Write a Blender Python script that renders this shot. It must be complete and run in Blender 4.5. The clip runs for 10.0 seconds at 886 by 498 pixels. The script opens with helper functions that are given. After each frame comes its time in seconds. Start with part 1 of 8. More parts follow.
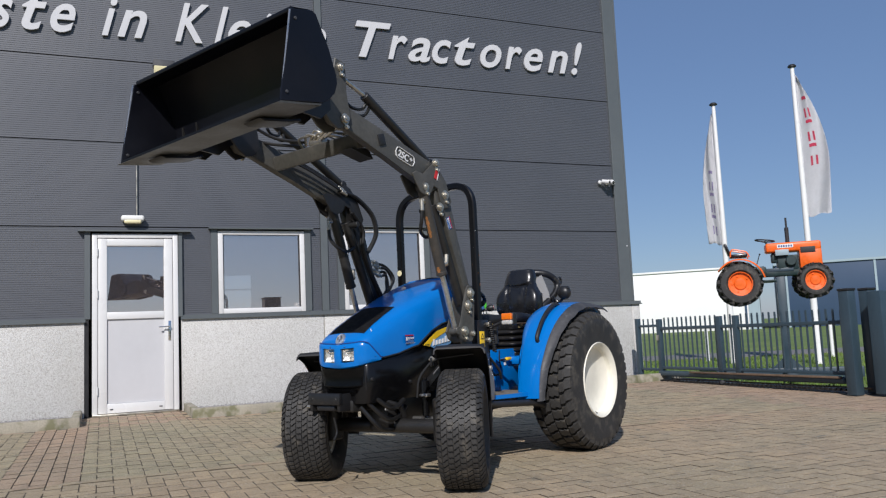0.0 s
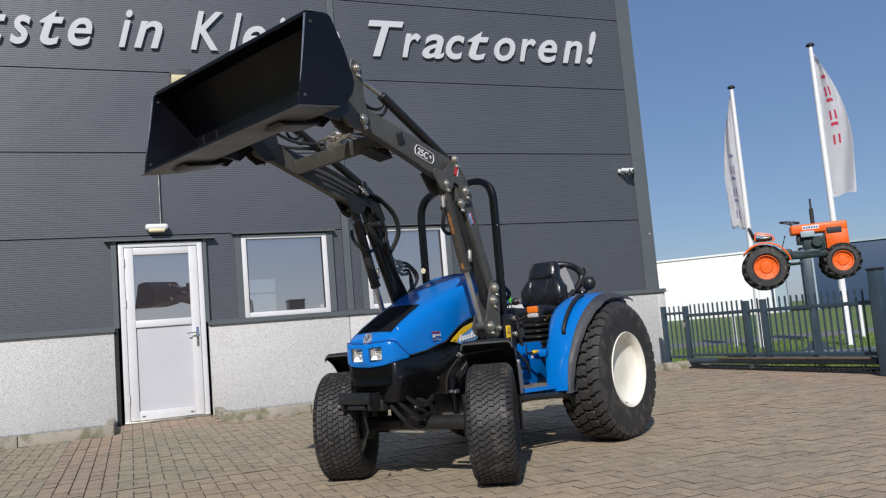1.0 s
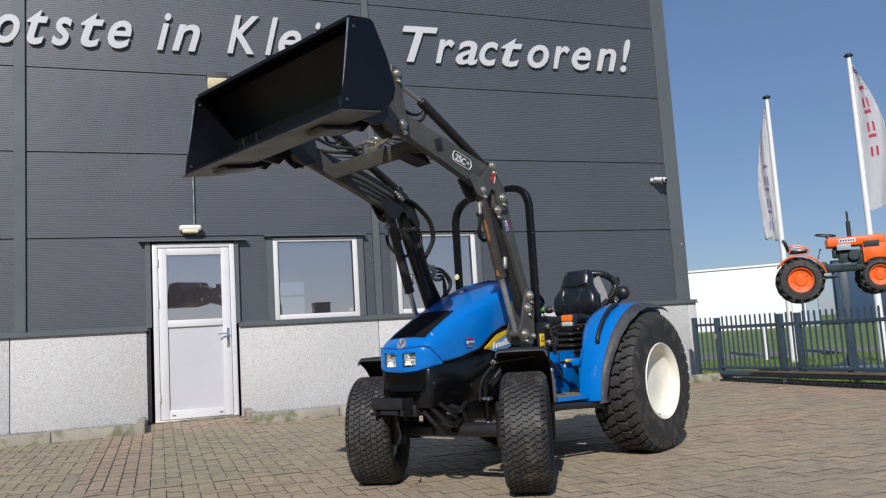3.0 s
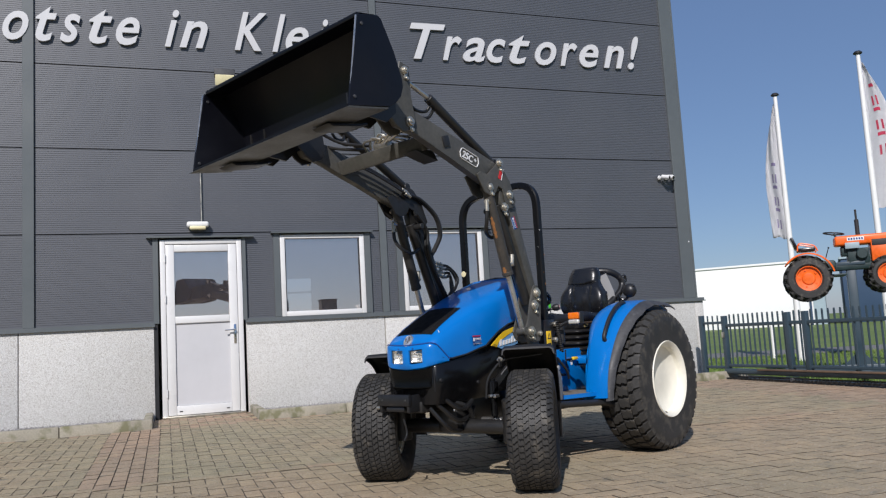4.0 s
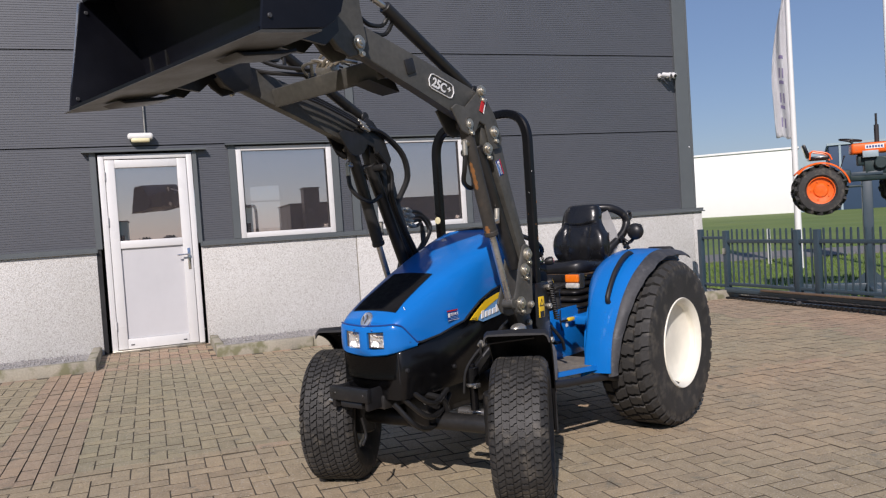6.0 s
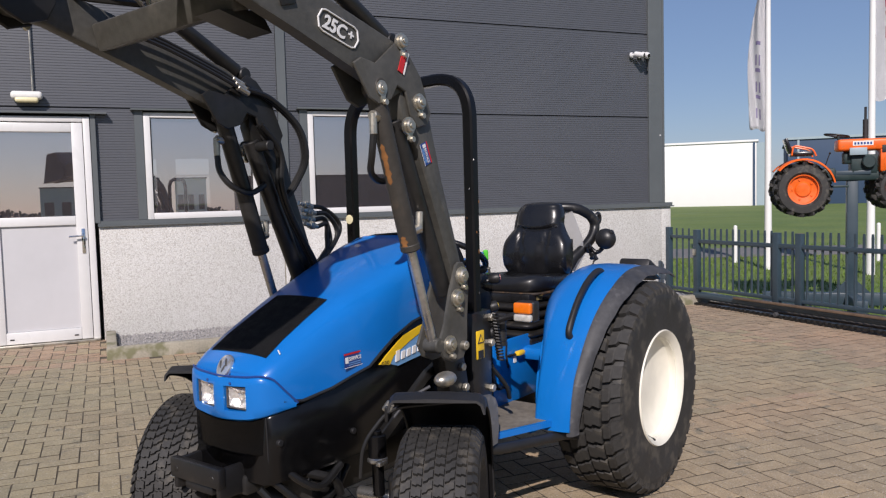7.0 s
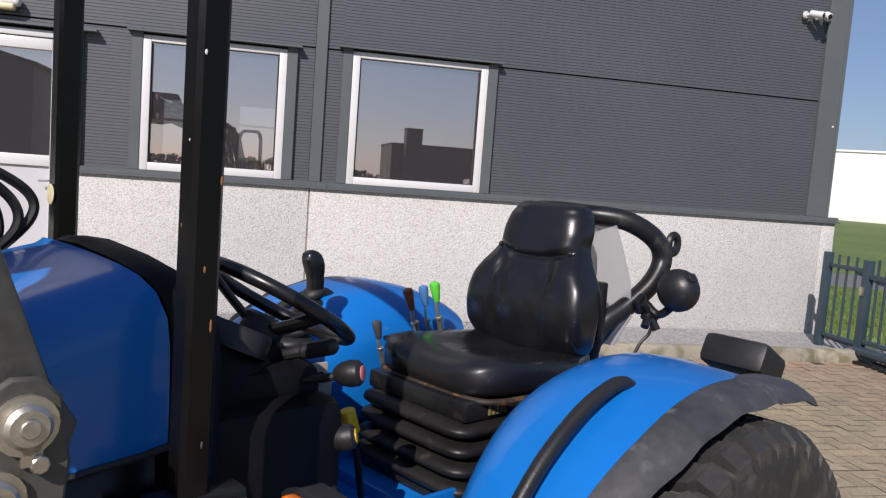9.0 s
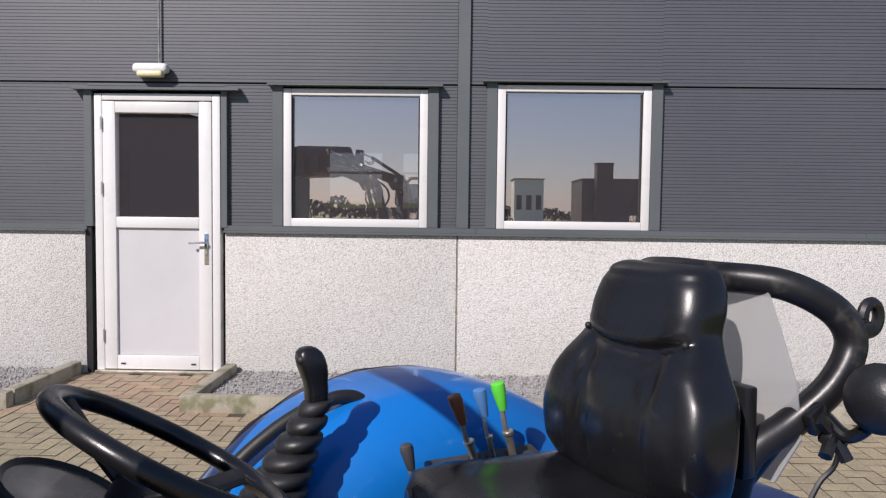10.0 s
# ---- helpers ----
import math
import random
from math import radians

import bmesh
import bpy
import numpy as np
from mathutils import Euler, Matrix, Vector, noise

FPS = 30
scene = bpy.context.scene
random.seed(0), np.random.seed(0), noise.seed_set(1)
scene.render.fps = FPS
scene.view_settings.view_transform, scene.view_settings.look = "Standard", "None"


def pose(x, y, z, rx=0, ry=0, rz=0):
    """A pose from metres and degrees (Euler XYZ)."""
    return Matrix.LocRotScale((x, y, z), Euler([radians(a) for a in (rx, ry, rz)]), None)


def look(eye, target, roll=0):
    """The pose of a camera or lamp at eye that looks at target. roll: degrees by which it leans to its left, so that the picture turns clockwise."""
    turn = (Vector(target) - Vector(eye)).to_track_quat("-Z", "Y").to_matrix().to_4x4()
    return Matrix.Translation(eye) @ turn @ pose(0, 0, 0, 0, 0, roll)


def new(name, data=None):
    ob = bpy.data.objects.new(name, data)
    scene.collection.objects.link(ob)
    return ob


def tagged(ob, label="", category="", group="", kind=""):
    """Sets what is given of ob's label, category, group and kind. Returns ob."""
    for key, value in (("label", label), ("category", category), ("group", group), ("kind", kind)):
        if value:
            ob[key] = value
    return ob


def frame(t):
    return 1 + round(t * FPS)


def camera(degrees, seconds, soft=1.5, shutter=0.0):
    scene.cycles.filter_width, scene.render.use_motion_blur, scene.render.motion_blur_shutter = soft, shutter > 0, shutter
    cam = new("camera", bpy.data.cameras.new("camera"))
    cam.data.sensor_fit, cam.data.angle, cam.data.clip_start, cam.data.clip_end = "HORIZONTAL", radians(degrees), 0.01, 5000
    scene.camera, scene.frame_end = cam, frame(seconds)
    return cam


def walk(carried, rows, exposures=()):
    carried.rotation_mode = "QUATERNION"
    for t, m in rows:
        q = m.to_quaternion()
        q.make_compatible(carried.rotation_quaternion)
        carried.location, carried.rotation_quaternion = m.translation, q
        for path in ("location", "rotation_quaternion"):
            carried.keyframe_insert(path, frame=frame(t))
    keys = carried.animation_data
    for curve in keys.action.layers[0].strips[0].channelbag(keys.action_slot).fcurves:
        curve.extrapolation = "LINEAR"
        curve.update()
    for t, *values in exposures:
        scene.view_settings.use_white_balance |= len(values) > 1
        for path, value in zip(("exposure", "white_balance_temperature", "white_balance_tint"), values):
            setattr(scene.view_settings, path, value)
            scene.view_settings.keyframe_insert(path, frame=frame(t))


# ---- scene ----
cam = camera(58.0, 10.0, soft=1.25)
PATH = [
    (0, (-0.864, -10.497, 0.809), (-0.080, -8.669, 1.017), -2.6),
    (0.5, (-0.880, -10.506, 0.811), (-0.131, -8.662, 1.007), -3.5),
    (1, (-0.878, -10.500, 0.812), (-0.143, -8.651, 1.013), -4.8),
    (1.5, (-0.896, -10.485, 0.816), (-0.184, -8.628, 1.027), -4.0),
    (2, (-0.908, -10.489, 0.813), (-0.218, -8.624, 1.028), -3.9),
    (2.5, (-0.923, -10.471, 0.820), (-0.242, -8.604, 1.042), -3.6),
    (4, (-0.933, -10.471, 0.819), (-0.273, -8.595, 1.033), -3.3),
    (4.5, (-0.824, -10.416, 0.881), (-0.124, -8.566, 1.176), -1.1),
    (5, (-0.720, -10.295, 1.107), (-0.020, -8.426, 1.232), 0.8),
    (5.5, (-0.609, -9.995, 1.291), (0.039, -8.109, 1.137), -5.5),
    (5.7, (-0.578, -9.854, 1.240), (0.097, -7.973, 1.165), -4.1),
    (6.8, (-0.070, -8.688, 1.320), (0.627, -6.816, 1.215), -3.1),
    (7, (0.085, -8.556, 1.333), (0.863, -6.719, 1.201), -1.5),
    (7.5, (0.456, -8.102, 1.282), (1.260, -6.288, 1.036), 1.2),
    (8, (0.838, -7.617, 1.339), (1.565, -5.761, 1.178), 3.2),
    (8.5, (1.195, -7.235, 1.338), (1.851, -5.353, 1.179), 2.1),
    (9, (1.484, -6.839, 1.342), (1.929, -4.898, 1.149), 4.3),
    (9.5, (1.705, -6.487, 1.369), (1.994, -4.517, 1.186), 1.3),
    (10, (1.876, -6.231, 1.381), (1.835, -4.235, 1.263), 0.7),
]
walk(cam, [(t, look(eye, target, roll)) for t, eye, target, roll in PATH], exposures=[(0.0, 0.08, 6150, 13), (3.8, 0.08, 6150, 13), (5.0, 0.10, 6450, 18), (8.0, 0.12, 6450, 18), (9.2, 0.20, 6450, 18), (10.0, 0.20, 6450, 18)])

# ---- light ----
SUN_TO = Vector((-0.394, -0.692, 0.604)).normalized()
world = bpy.data.worlds.new("sky_world")
scene.world = world
world.use_nodes = True
wn = world.node_tree.nodes
sky = wn.new("ShaderNodeTexSky")
sky.sky_type = "NISHITA"
sky.sun_disc = False
sky.sun_elevation = math.asin(SUN_TO.z)
sky.sun_rotation = math.atan2(SUN_TO.x, SUN_TO.y)
sky.air_density, sky.dust_density, sky.ozone_density = 1.0, 0.35, 3.4
haze = wn.new("ShaderNodeMix")
haze.data_type = "RGBA"
haze.inputs[0].default_value, haze.inputs[7].default_value = 0.42, (2.3, 3.6, 6.4, 1)
world.node_tree.links.new(sky.outputs[0], haze.inputs[6])
world.node_tree.links.new(haze.outputs[2], wn["Background"].inputs[0])
wn["Background"].inputs[1].default_value = 0.072
sun = new("sun", bpy.data.lights.new("sun", "SUN"))
sun.data.energy, sun.data.angle, sun.data.color = 4.2, radians(0.53), (1.0, 0.945, 0.87)
sun.matrix_world = look(SUN_TO * 40, (0, 0, 0))

# ---- materials ----
def scaled(c, k):
    return tuple(min(1.0, x * k) for x in c)


class Mat:
    """A node material in the making: base colour varied at two scales, roughness varied, fine relief."""

    def __init__(self, name, color, rough=0.5, metal=0.0, spread=0.15, fine=60.0, coarse=4.0, bump=0.0, bump_scale=None, coat=0.0,
                 rough_spread=0.12, dirt=None, dirt_at=0.62, spec=0.5, pick=""):
        self.m = bpy.data.materials.new(name)
        self.m.use_nodes = True
        self.t = self.m.node_tree
        self.p = self.t.nodes["Principled BSDF"]
        self.p.inputs["Metallic"].default_value = metal
        self.p.inputs["Specular IOR Level"].default_value = spec
        self.p.inputs["Coat Weight"].default_value = coat
        self.p.inputs["Coat Roughness"].default_value = 0.08
        tc = self.node("ShaderNodeTexCoord")
        self.co = tc.outputs["Object"]
        n1 = self.noise(fine, 4)
        n2 = self.noise(coarse, 3)
        both = self.math("ADD", self.math("MULTIPLY", n1, 0.5), self.math("MULTIPLY", n2, 0.5))
        col = self.ramp(both, [(0.3, scaled(color, 1 - spread)), (0.7, scaled(color, 1 + spread))])
        if pick:
            src = self.node("ShaderNodeObjectInfo").outputs["Random"] if pick == "object" else self.node("ShaderNodeNewGeometry").outputs["Random Per Island"]
            self.pick = src
        if dirt:
            n3 = self.noise(coarse * 2.3, 6)
            mask = self.ramp(n3, [(dirt_at, (0, 0, 0)), (dirt_at + 0.14, (1, 1, 1))])
            col = self.mix(mask, col, dirt)
        self.col = col
        self.link(col, self.p.inputs["Base Color"])
        r = self.ramp(n2, [(0.3, (max(0.02, rough - rough_spread),) * 3), (0.7, (min(1, rough + rough_spread),) * 3)])
        self.link(r, self.p.inputs["Roughness"])
        if bump:
            self.bump(self.noise(bump_scale or fine, 5), bump)

    def node(self, kind, **kw):
        return self.t.nodes.new(kind)

    def link(self, a, b):
        self.t.links.new(a, b)

    def noise(self, scale, detail=4, co=None):
        n = self.node("ShaderNodeTexNoise")
        n.inputs["Scale"].default_value, n.inputs["Detail"].default_value = scale, detail
        self.link(co or self.co, n.inputs["Vector"])
        return n.outputs["Fac"]

    def math(self, op, a, b):
        n = self.node("ShaderNodeMath")
        n.operation = op
        for k, v in enumerate((a, b)):
            if isinstance(v, (int, float)):
                n.inputs[k].default_value = v
            else:
                self.link(v, n.inputs[k])
        return n.outputs[0]

    def ramp(self, fac, stops):
        n = self.node("ShaderNodeValToRGB")
        el = n.color_ramp.elements
        while len(el) < len(stops):
            el.new(0.5)
        for e, (pos, c) in zip(el, stops):
            e.position, e.color = pos, (*c[:3], 1)
        self.link(fac, n.inputs[0])
        return n.outputs[0]

    def mix(self, fac, a, b, mode="MIX"):
        n = self.node("ShaderNodeMix")
        n.data_type, n.blend_type = "RGBA", mode
        for k, v in ((0, fac), (6, a), (7, b)):
            if isinstance(v, (int, float)):
                n.inputs[k].default_value = v
            elif isinstance(v, tuple):
                n.inputs[k].default_value = (*v[:3], 1)
            else:
                self.link(v, n.inputs[k])
        return n.outputs[2]

    def bump(self, height, dist):
        b = self.node("ShaderNodeBump")
        b.inputs["Strength"].default_value, b.inputs["Distance"].default_value = 1.0, dist
        self.link(height, b.inputs["Height"])
        self.link(b.outputs[0], self.p.inputs["Normal"])


def plain(name, color, rough=0.5, metal=0.0, **kw):
    return Mat(name, color, rough, metal, **kw).m


BLUE = plain("blue_paint", (0.003, 0.152, 0.505), 0.32, 0.0, spread=0.06, fine=9, coarse=2, spec=0.25, coat=0.45, rough_spread=0.06, bump=0.00006, bump_scale=140)
BLACK_PAINT = plain("black_paint", (0.012, 0.012, 0.013), 0.33, spread=0.3, fine=40, coarse=6, bump=0.0003, bump_scale=90, dirt=(0.05, 0.045, 0.038), dirt_at=0.66)
GLOSS_BLACK = plain("gloss_black_panel", (0.0050, 0.0050, 0.0055), 0.22, spec=0.38, spread=0.3, fine=30, coarse=5, bump=0.0001, bump_scale=60, rough_spread=0.03)
REFLECTOR = plain("lamp_reflector", (0.93, 0.93, 0.92), 0.24, 0.75, spread=0.04, fine=60)
BUCKET_BLACK = plain("bucket_black", (0.0035, 0.0038, 0.0066), 0.40, spec=0.32, spread=0.25, fine=30, coarse=3, bump=0.0004, bump_scale=50)
BLACK_PLASTIC = plain("black_plastic", (0.014, 0.014, 0.015), 0.5, spread=0.25, fine=120, coarse=7, bump=0.0004, bump_scale=240)
GREY_PLASTIC = plain("weathered_rubber", (0.045, 0.046, 0.05), 0.62, spread=0.35, fine=50, coarse=9, bump=0.0006, bump_scale=120, dirt=(0.10, 0.10, 0.105), dirt_at=0.6)
MESH_BLACK = plain("black_mesh", (0.009, 0.009, 0.010), 0.75, spread=0.4, fine=300, coarse=30, bump=0.0012, bump_scale=420)
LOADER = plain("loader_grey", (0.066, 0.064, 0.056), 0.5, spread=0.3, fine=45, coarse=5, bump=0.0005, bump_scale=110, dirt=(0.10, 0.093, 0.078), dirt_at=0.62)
LOADER_DARK = plain("loader_black_and_shade", (0.014, 0.0135, 0.013), 0.42, spread=0.4, fine=45, coarse=5, bump=0.0004, bump_scale=90, dirt=(0.05, 0.043, 0.034), dirt_at=0.66)
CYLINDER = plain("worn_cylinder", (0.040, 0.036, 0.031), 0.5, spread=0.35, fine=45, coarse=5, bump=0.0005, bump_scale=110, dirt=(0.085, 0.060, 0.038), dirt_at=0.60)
STEEL = plain("bare_steel", (0.52, 0.51, 0.49), 0.32, 0.9, spread=0.2, fine=80, coarse=12, dirt=(0.22, 0.2, 0.17), dirt_at=0.62)
ZINC = plain("zinc_fitting", (0.50, 0.47, 0.40), 0.38, 0.85, spread=0.25, fine=90, coarse=15)
SATIN = plain("satin_silver", (0.80, 0.80, 0.79), 0.26, 0.85, spread=0.05)
CHROME = plain("chrome", (0.78, 0.78, 0.78), 0.12, 1.0, spread=0.04)
HOSE = plain("hose_rubber", (0.010, 0.010, 0.010), 0.4, spread=0.3, fine=90)
RIM_CREAM = plain("cream_rim_paint", (0.78, 0.75, 0.64), 0.4, spread=0.06, fine=20, coarse=5, bump=0.0002, bump_scale=60)
DUSTY_TUBE = plain("dusty_black_tube", (0.012, 0.012, 0.013), 0.42, spec=0.4, spread=0.35, fine=35, coarse=6, bump=0.0003, bump_scale=70, dirt=(0.075, 0.068, 0.058), dirt_at=0.56)
VINYL = plain("seat_vinyl", (0.009, 0.009, 0.010), 0.28, spec=0.5, coat=0.12, spread=0.25, fine=200, coarse=8, bump=0.00016, bump_scale=420, dirt=(0.035, 0.031, 0.026), dirt_at=0.68)
BELLOWS = plain("dusty_rubber", (0.012, 0.011, 0.010), 0.5, spec=0.35, spread=0.3, fine=60, coarse=8, bump=0.0003, bump_scale=160, dirt=(0.045, 0.038, 0.03), dirt_at=0.6)
WORN_EDGE = plain("worn_brown_edge", (0.03, 0.02, 0.012), 0.7, spread=0.4, fine=70, coarse=14, dirt=(0.16, 0.08, 0.03), dirt_at=0.5)
DUSTY_BEIGE = plain("dusty_beige_paint", (0.42, 0.385, 0.31), 0.55, spread=0.2, fine=40, coarse=9, dirt=(0.16, 0.14, 0.11), dirt_at=0.62)
DASH = plain("dash_plastic", (0.0045, 0.0045, 0.005), 0.56, spec=0.19, spread=0.3, fine=90, coarse=7, bump=0.0002, bump_scale=260)
ORANGE_LENS = plain("orange_lens", (0.78, 0.17, 0.006), 0.12, spread=0.12, fine=60, coat=0.6)
CLEAR_LENS = plain("clear_lens", (0.62, 0.61, 0.57), 0.14, 0.25, spread=0.25, fine=70, coarse=40, coat=0.7, bump=0.002, bump_scale=90)
YELLOW = plain("yellow_decal", (0.80, 0.52, 0.02), 0.4, spread=0.08)
GREEN_KNOB = plain("green_knob", (0.10, 0.62, 0.05), 0.4, spread=0.08)
BLUE_KNOB = plain("blue_knob", (0.07, 0.19, 0.42), 0.45, spread=0.1)
BROWN_KNOB = plain("brown_knob", (0.22, 0.075, 0.03), 0.45, spread=0.15)
RED = plain("red_decal", (0.55, 0.02, 0.02), 0.4, spread=0.08)
GAUGE = plain("instrument_face", (0.022, 0.024, 0.027), 0.25, spread=0.4, fine=20, coarse=8, coat=0.2)
TAN_LABEL = plain("faded_label", (0.20, 0.16, 0.07), 0.6, spread=0.3, fine=80)
PINK = plain("faded_red_mark", (0.62, 0.20, 0.20), 0.4, spread=0.15)
ROLL_BLACK = plain("chipped_black_tube", (0.0042, 0.0038, 0.0038), 0.30, spec=0.26, spread=0.3, fine=40, coarse=3, bump=0.0004, bump_scale=50, dirt=(0.035, 0.03, 0.025), dirt_at=0.74)
WHITE_DECAL = plain("white_decal", (0.75, 0.75, 0.74), 0.4, spread=0.05)
NAVY_DECAL = plain("navy_decal", (0.015, 0.05, 0.22), 0.35, spread=0.08)
SKYBLUE_DECAL = plain("pale_blue_decal", (0.16, 0.34, 0.60), 0.35, spread=0.06)
RUST = plain("rust_patch", (0.22, 0.095, 0.028), 0.8, spread=0.4, fine=60, coarse=20)
FLOOR_MAT = plain("worn_floor_mat", (0.16, 0.142, 0.115), 0.8, spread=0.4, fine=40, coarse=9, bump=0.001, bump_scale=120)
PLEXI = bpy.data.materials.new("scratched_clear_plastic")
PLEXI.use_nodes = True
_p = PLEXI.node_tree.nodes["Principled BSDF"]
_p.inputs["Base Color"].default_value, _p.inputs["Roughness"].default_value = (0.46, 0.46, 0.46, 1), 0.40
_p.inputs["Alpha"].default_value = 0.62
FLAP = plain("cloudy_flap", (0.13, 0.13, 0.13), 0.45, spread=0.2, fine=30, coarse=8, dirt=(0.22, 0.21, 0.19), dirt_at=0.55)


def tyre_mat():
    k = Mat("tyre_rubber", (0.027, 0.026, 0.0245), 0.66, spread=0.35, fine=70, coarse=7, bump=0.0006, bump_scale=160, dirt=(0.070, 0.063, 0.052), dirt_at=0.54)
    return k.m


TYRE = tyre_mat()


def cladding_mat():
    k = Mat("grey_cladding", (0.070, 0.075, 0.087), 0.46, spread=0.05, fine=14, coarse=0.7, bump=0.0002, bump_scale=30, rough_spread=0.05, spec=1.0)
    return k.m


CLAD = cladding_mat()
TRIM = plain("grey_trim_metal", (0.100, 0.113, 0.118), 0.42, spread=0.06, fine=10, coarse=1)
DARK_SEAM = plain("dark_seam", (0.012, 0.013, 0.015), 0.7)
UPVC = plain("white_upvc", (0.67, 0.67, 0.66), 0.32, spread=0.03, fine=12, coarse=2)
DOOR_PANEL = plain("door_panel_grey", (0.53, 0.53, 0.54), 0.45, spread=0.03, fine=10, coarse=2)
LAMP_WHITE = plain("lamp_housing", (0.72, 0.72, 0.69), 0.45, spread=0.06)
LAMP_LENS = plain("lamp_lens", (0.75, 0.68, 0.42), 0.25, spread=0.1, coat=0.4)


def pebble_mat():
    """Exposed aggregate: pale pebbles set in light mortar."""
    k = Mat("exposed_aggregate", (0.62, 0.60, 0.56), 0.75, spread=0.10, fine=90, coarse=1.2)
    v = k.node("ShaderNodeTexVoronoi")
    v.inputs["Scale"].default_value = 82
    k.link(k.co, v.inputs["Vector"])
    tone = k.ramp(v.outputs["Color"], [(0.0, (0.48, 0.46, 0.43)), (0.3, (0.62, 0.61, 0.59)), (0.75, (0.73, 0.73, 0.71)), (1.0, (0.82, 0.82, 0.81))])
    edge = k.ramp(v.outputs["Distance"], [(0.35, (1, 1, 1)), (0.75, (0.74, 0.73, 0.71))])
    col = k.mix(1.0, tone, edge, "MULTIPLY")
    big = k.ramp(k.noise(0.9, 5), [(0.3, (0.84, 0.84, 0.82)), (0.7, (0.95, 0.95, 0.95))])
    k.link(k.mix(1.0, col, big, "MULTIPLY"), k.p.inputs["Base Color"])
    h = k.ramp(v.outputs["Distance"], [(0.1, (1, 1, 1)), (0.8, (0, 0, 0))])
    k.bump(h, 0.0028)
    return k.m


PEBBLE = pebble_mat()
CONCRETE = plain("kerb_concrete", (0.31, 0.285, 0.225), 0.85, spread=0.25, fine=60, coarse=3, bump=0.0015, bump_scale=120, dirt=(0.17, 0.165, 0.095), dirt_at=0.50)
GRAVEL = plain("grey_gravel", (0.30, 0.29, 0.28), 0.9, spread=0.5, fine=60, coarse=30)
SAND = plain("joint_sand", (0.078, 0.064, 0.046), 0.95, spread=0.35, fine=80, coarse=2)


def brick_mat(name, pick, base=(0.318, 0.276, 0.188)):
    k = Mat(name, base, 0.85, spread=0.22, fine=110, coarse=14, bump=0.0010, bump_scale=240, pick=pick)
    tone = k.ramp(k.pick, [(0.0, (0.90, 0.88, 0.86)), (0.3, (0.97, 0.96, 0.95)), (0.6, (1.03, 1.02, 1.01)), (1.0, (1.12, 1.08, 1.03))])
    pos = k.node("ShaderNodeNewGeometry").outputs["Position"]
    n = k.noise(0.55, 4, pos)
    area = k.ramp(n, [(0.36, (0.92, 0.95, 0.91)), (0.5, (1.0, 0.985, 0.95)), (0.63, (1.08, 1.0, 0.94))])
    col = k.mix(1.0, k.mix(1.0, k.col, tone, "MULTIPLY"), area, "MULTIPLY")
    spots = k.ramp(k.noise(9, 8, pos), [(0.62, (0, 0, 0)), (0.75, (1, 1, 1))])
    grit = k.ramp(k.noise(120, 3, pos), [(0.62, (0, 0, 0)), (0.68, (1, 1, 1))])
    dark = k.ramp(k.noise(150, 3, pos), [(0.32, (0.48, 0.48, 0.48)), (0.46, (1, 1, 1))])
    col = k.mix(1.0, k.mix(spots, col, (0.17, 0.155, 0.115)), dark, "MULTIPLY")
    k.link(k.mix(grit, col, (0.50, 0.46, 0.40)), k.p.inputs["Base Color"])
    return k.m


BRICK_OBJ = brick_mat("paving_brick", "object", (0.338, 0.276, 0.190))
BRICK_ISLE = brick_mat("paving_brick_rest", "island")
BRICK_RED = brick_mat("paving_brick_red", "island", (0.345, 0.262, 0.188))
BRICK_WARM = brick_mat("paving_brick_warm", "island", (0.338, 0.276, 0.190))


def grass_mat(name, a, b):
    k = Mat(name, a, 0.8, spread=0.3, fine=30, coarse=0.5)
    pos = k.node("ShaderNodeNewGeometry").outputs["Position"]
    c = k.ramp(k.noise(0.25, 6, pos), [(0.35, a), (0.65, b)])
    d = k.ramp(k.noise(14, 4, pos), [(0.3, (0.65, 0.65, 0.65)), (0.7, (1.2, 1.2, 1.2))])
    k.link(k.mix(1.0, c, d, "MULTIPLY"), k.p.inputs["Base Color"])
    return k.m


GRASS = grass_mat("grass_ground", (0.108, 0.165, 0.030), (0.155, 0.205, 0.044))
BLADE = grass_mat("grass_blade", (0.100, 0.175, 0.026), (0.155, 0.225, 0.042))
ASPHALT = plain("grey_asphalt", (0.16, 0.155, 0.15), 0.9, spread=0.2, fine=60, coarse=2)
GATE = plain("gate_paint", (0.031, 0.053, 0.071), 0.42, spread=0.1, fine=30, coarse=4)
WORN_RAIL = plain("worn_rail", (0.16, 0.11, 0.075), 0.7, 0.3, spread=0.3, fine=30, coarse=6)
POLE_WHITE = plain("white_pole", (0.78, 0.78, 0.77), 0.35, spread=0.04)
FAR_WHITE = plain("white_hall", (0.78, 0.78, 0.77), 0.6, spread=0.02, fine=2, coarse=0.2)
FAR_DARK = plain("dark_hall", (0.035, 0.036, 0.042), 0.6, spread=0.08, fine=2, coarse=0.3)
FAR_BLUE = plain("blue_hall", (0.035, 0.065, 0.12), 0.5, spread=0.06, fine=2, coarse=0.2)
FAR_PALE = plain("pale_panel", (0.30, 0.38, 0.42), 0.5, spread=0.05)
FLAG = plain("flag_cloth", (0.74, 0.73, 0.75), 0.85, spread=0.06, fine=20, coarse=3)
FLAG_RED = plain("flag_red", (0.42, 0.03, 0.07), 0.85, spread=0.1)
FLAG_PURPLE = plain("flag_purple", (0.20, 0.17, 0.30), 0.85, spread=0.1)
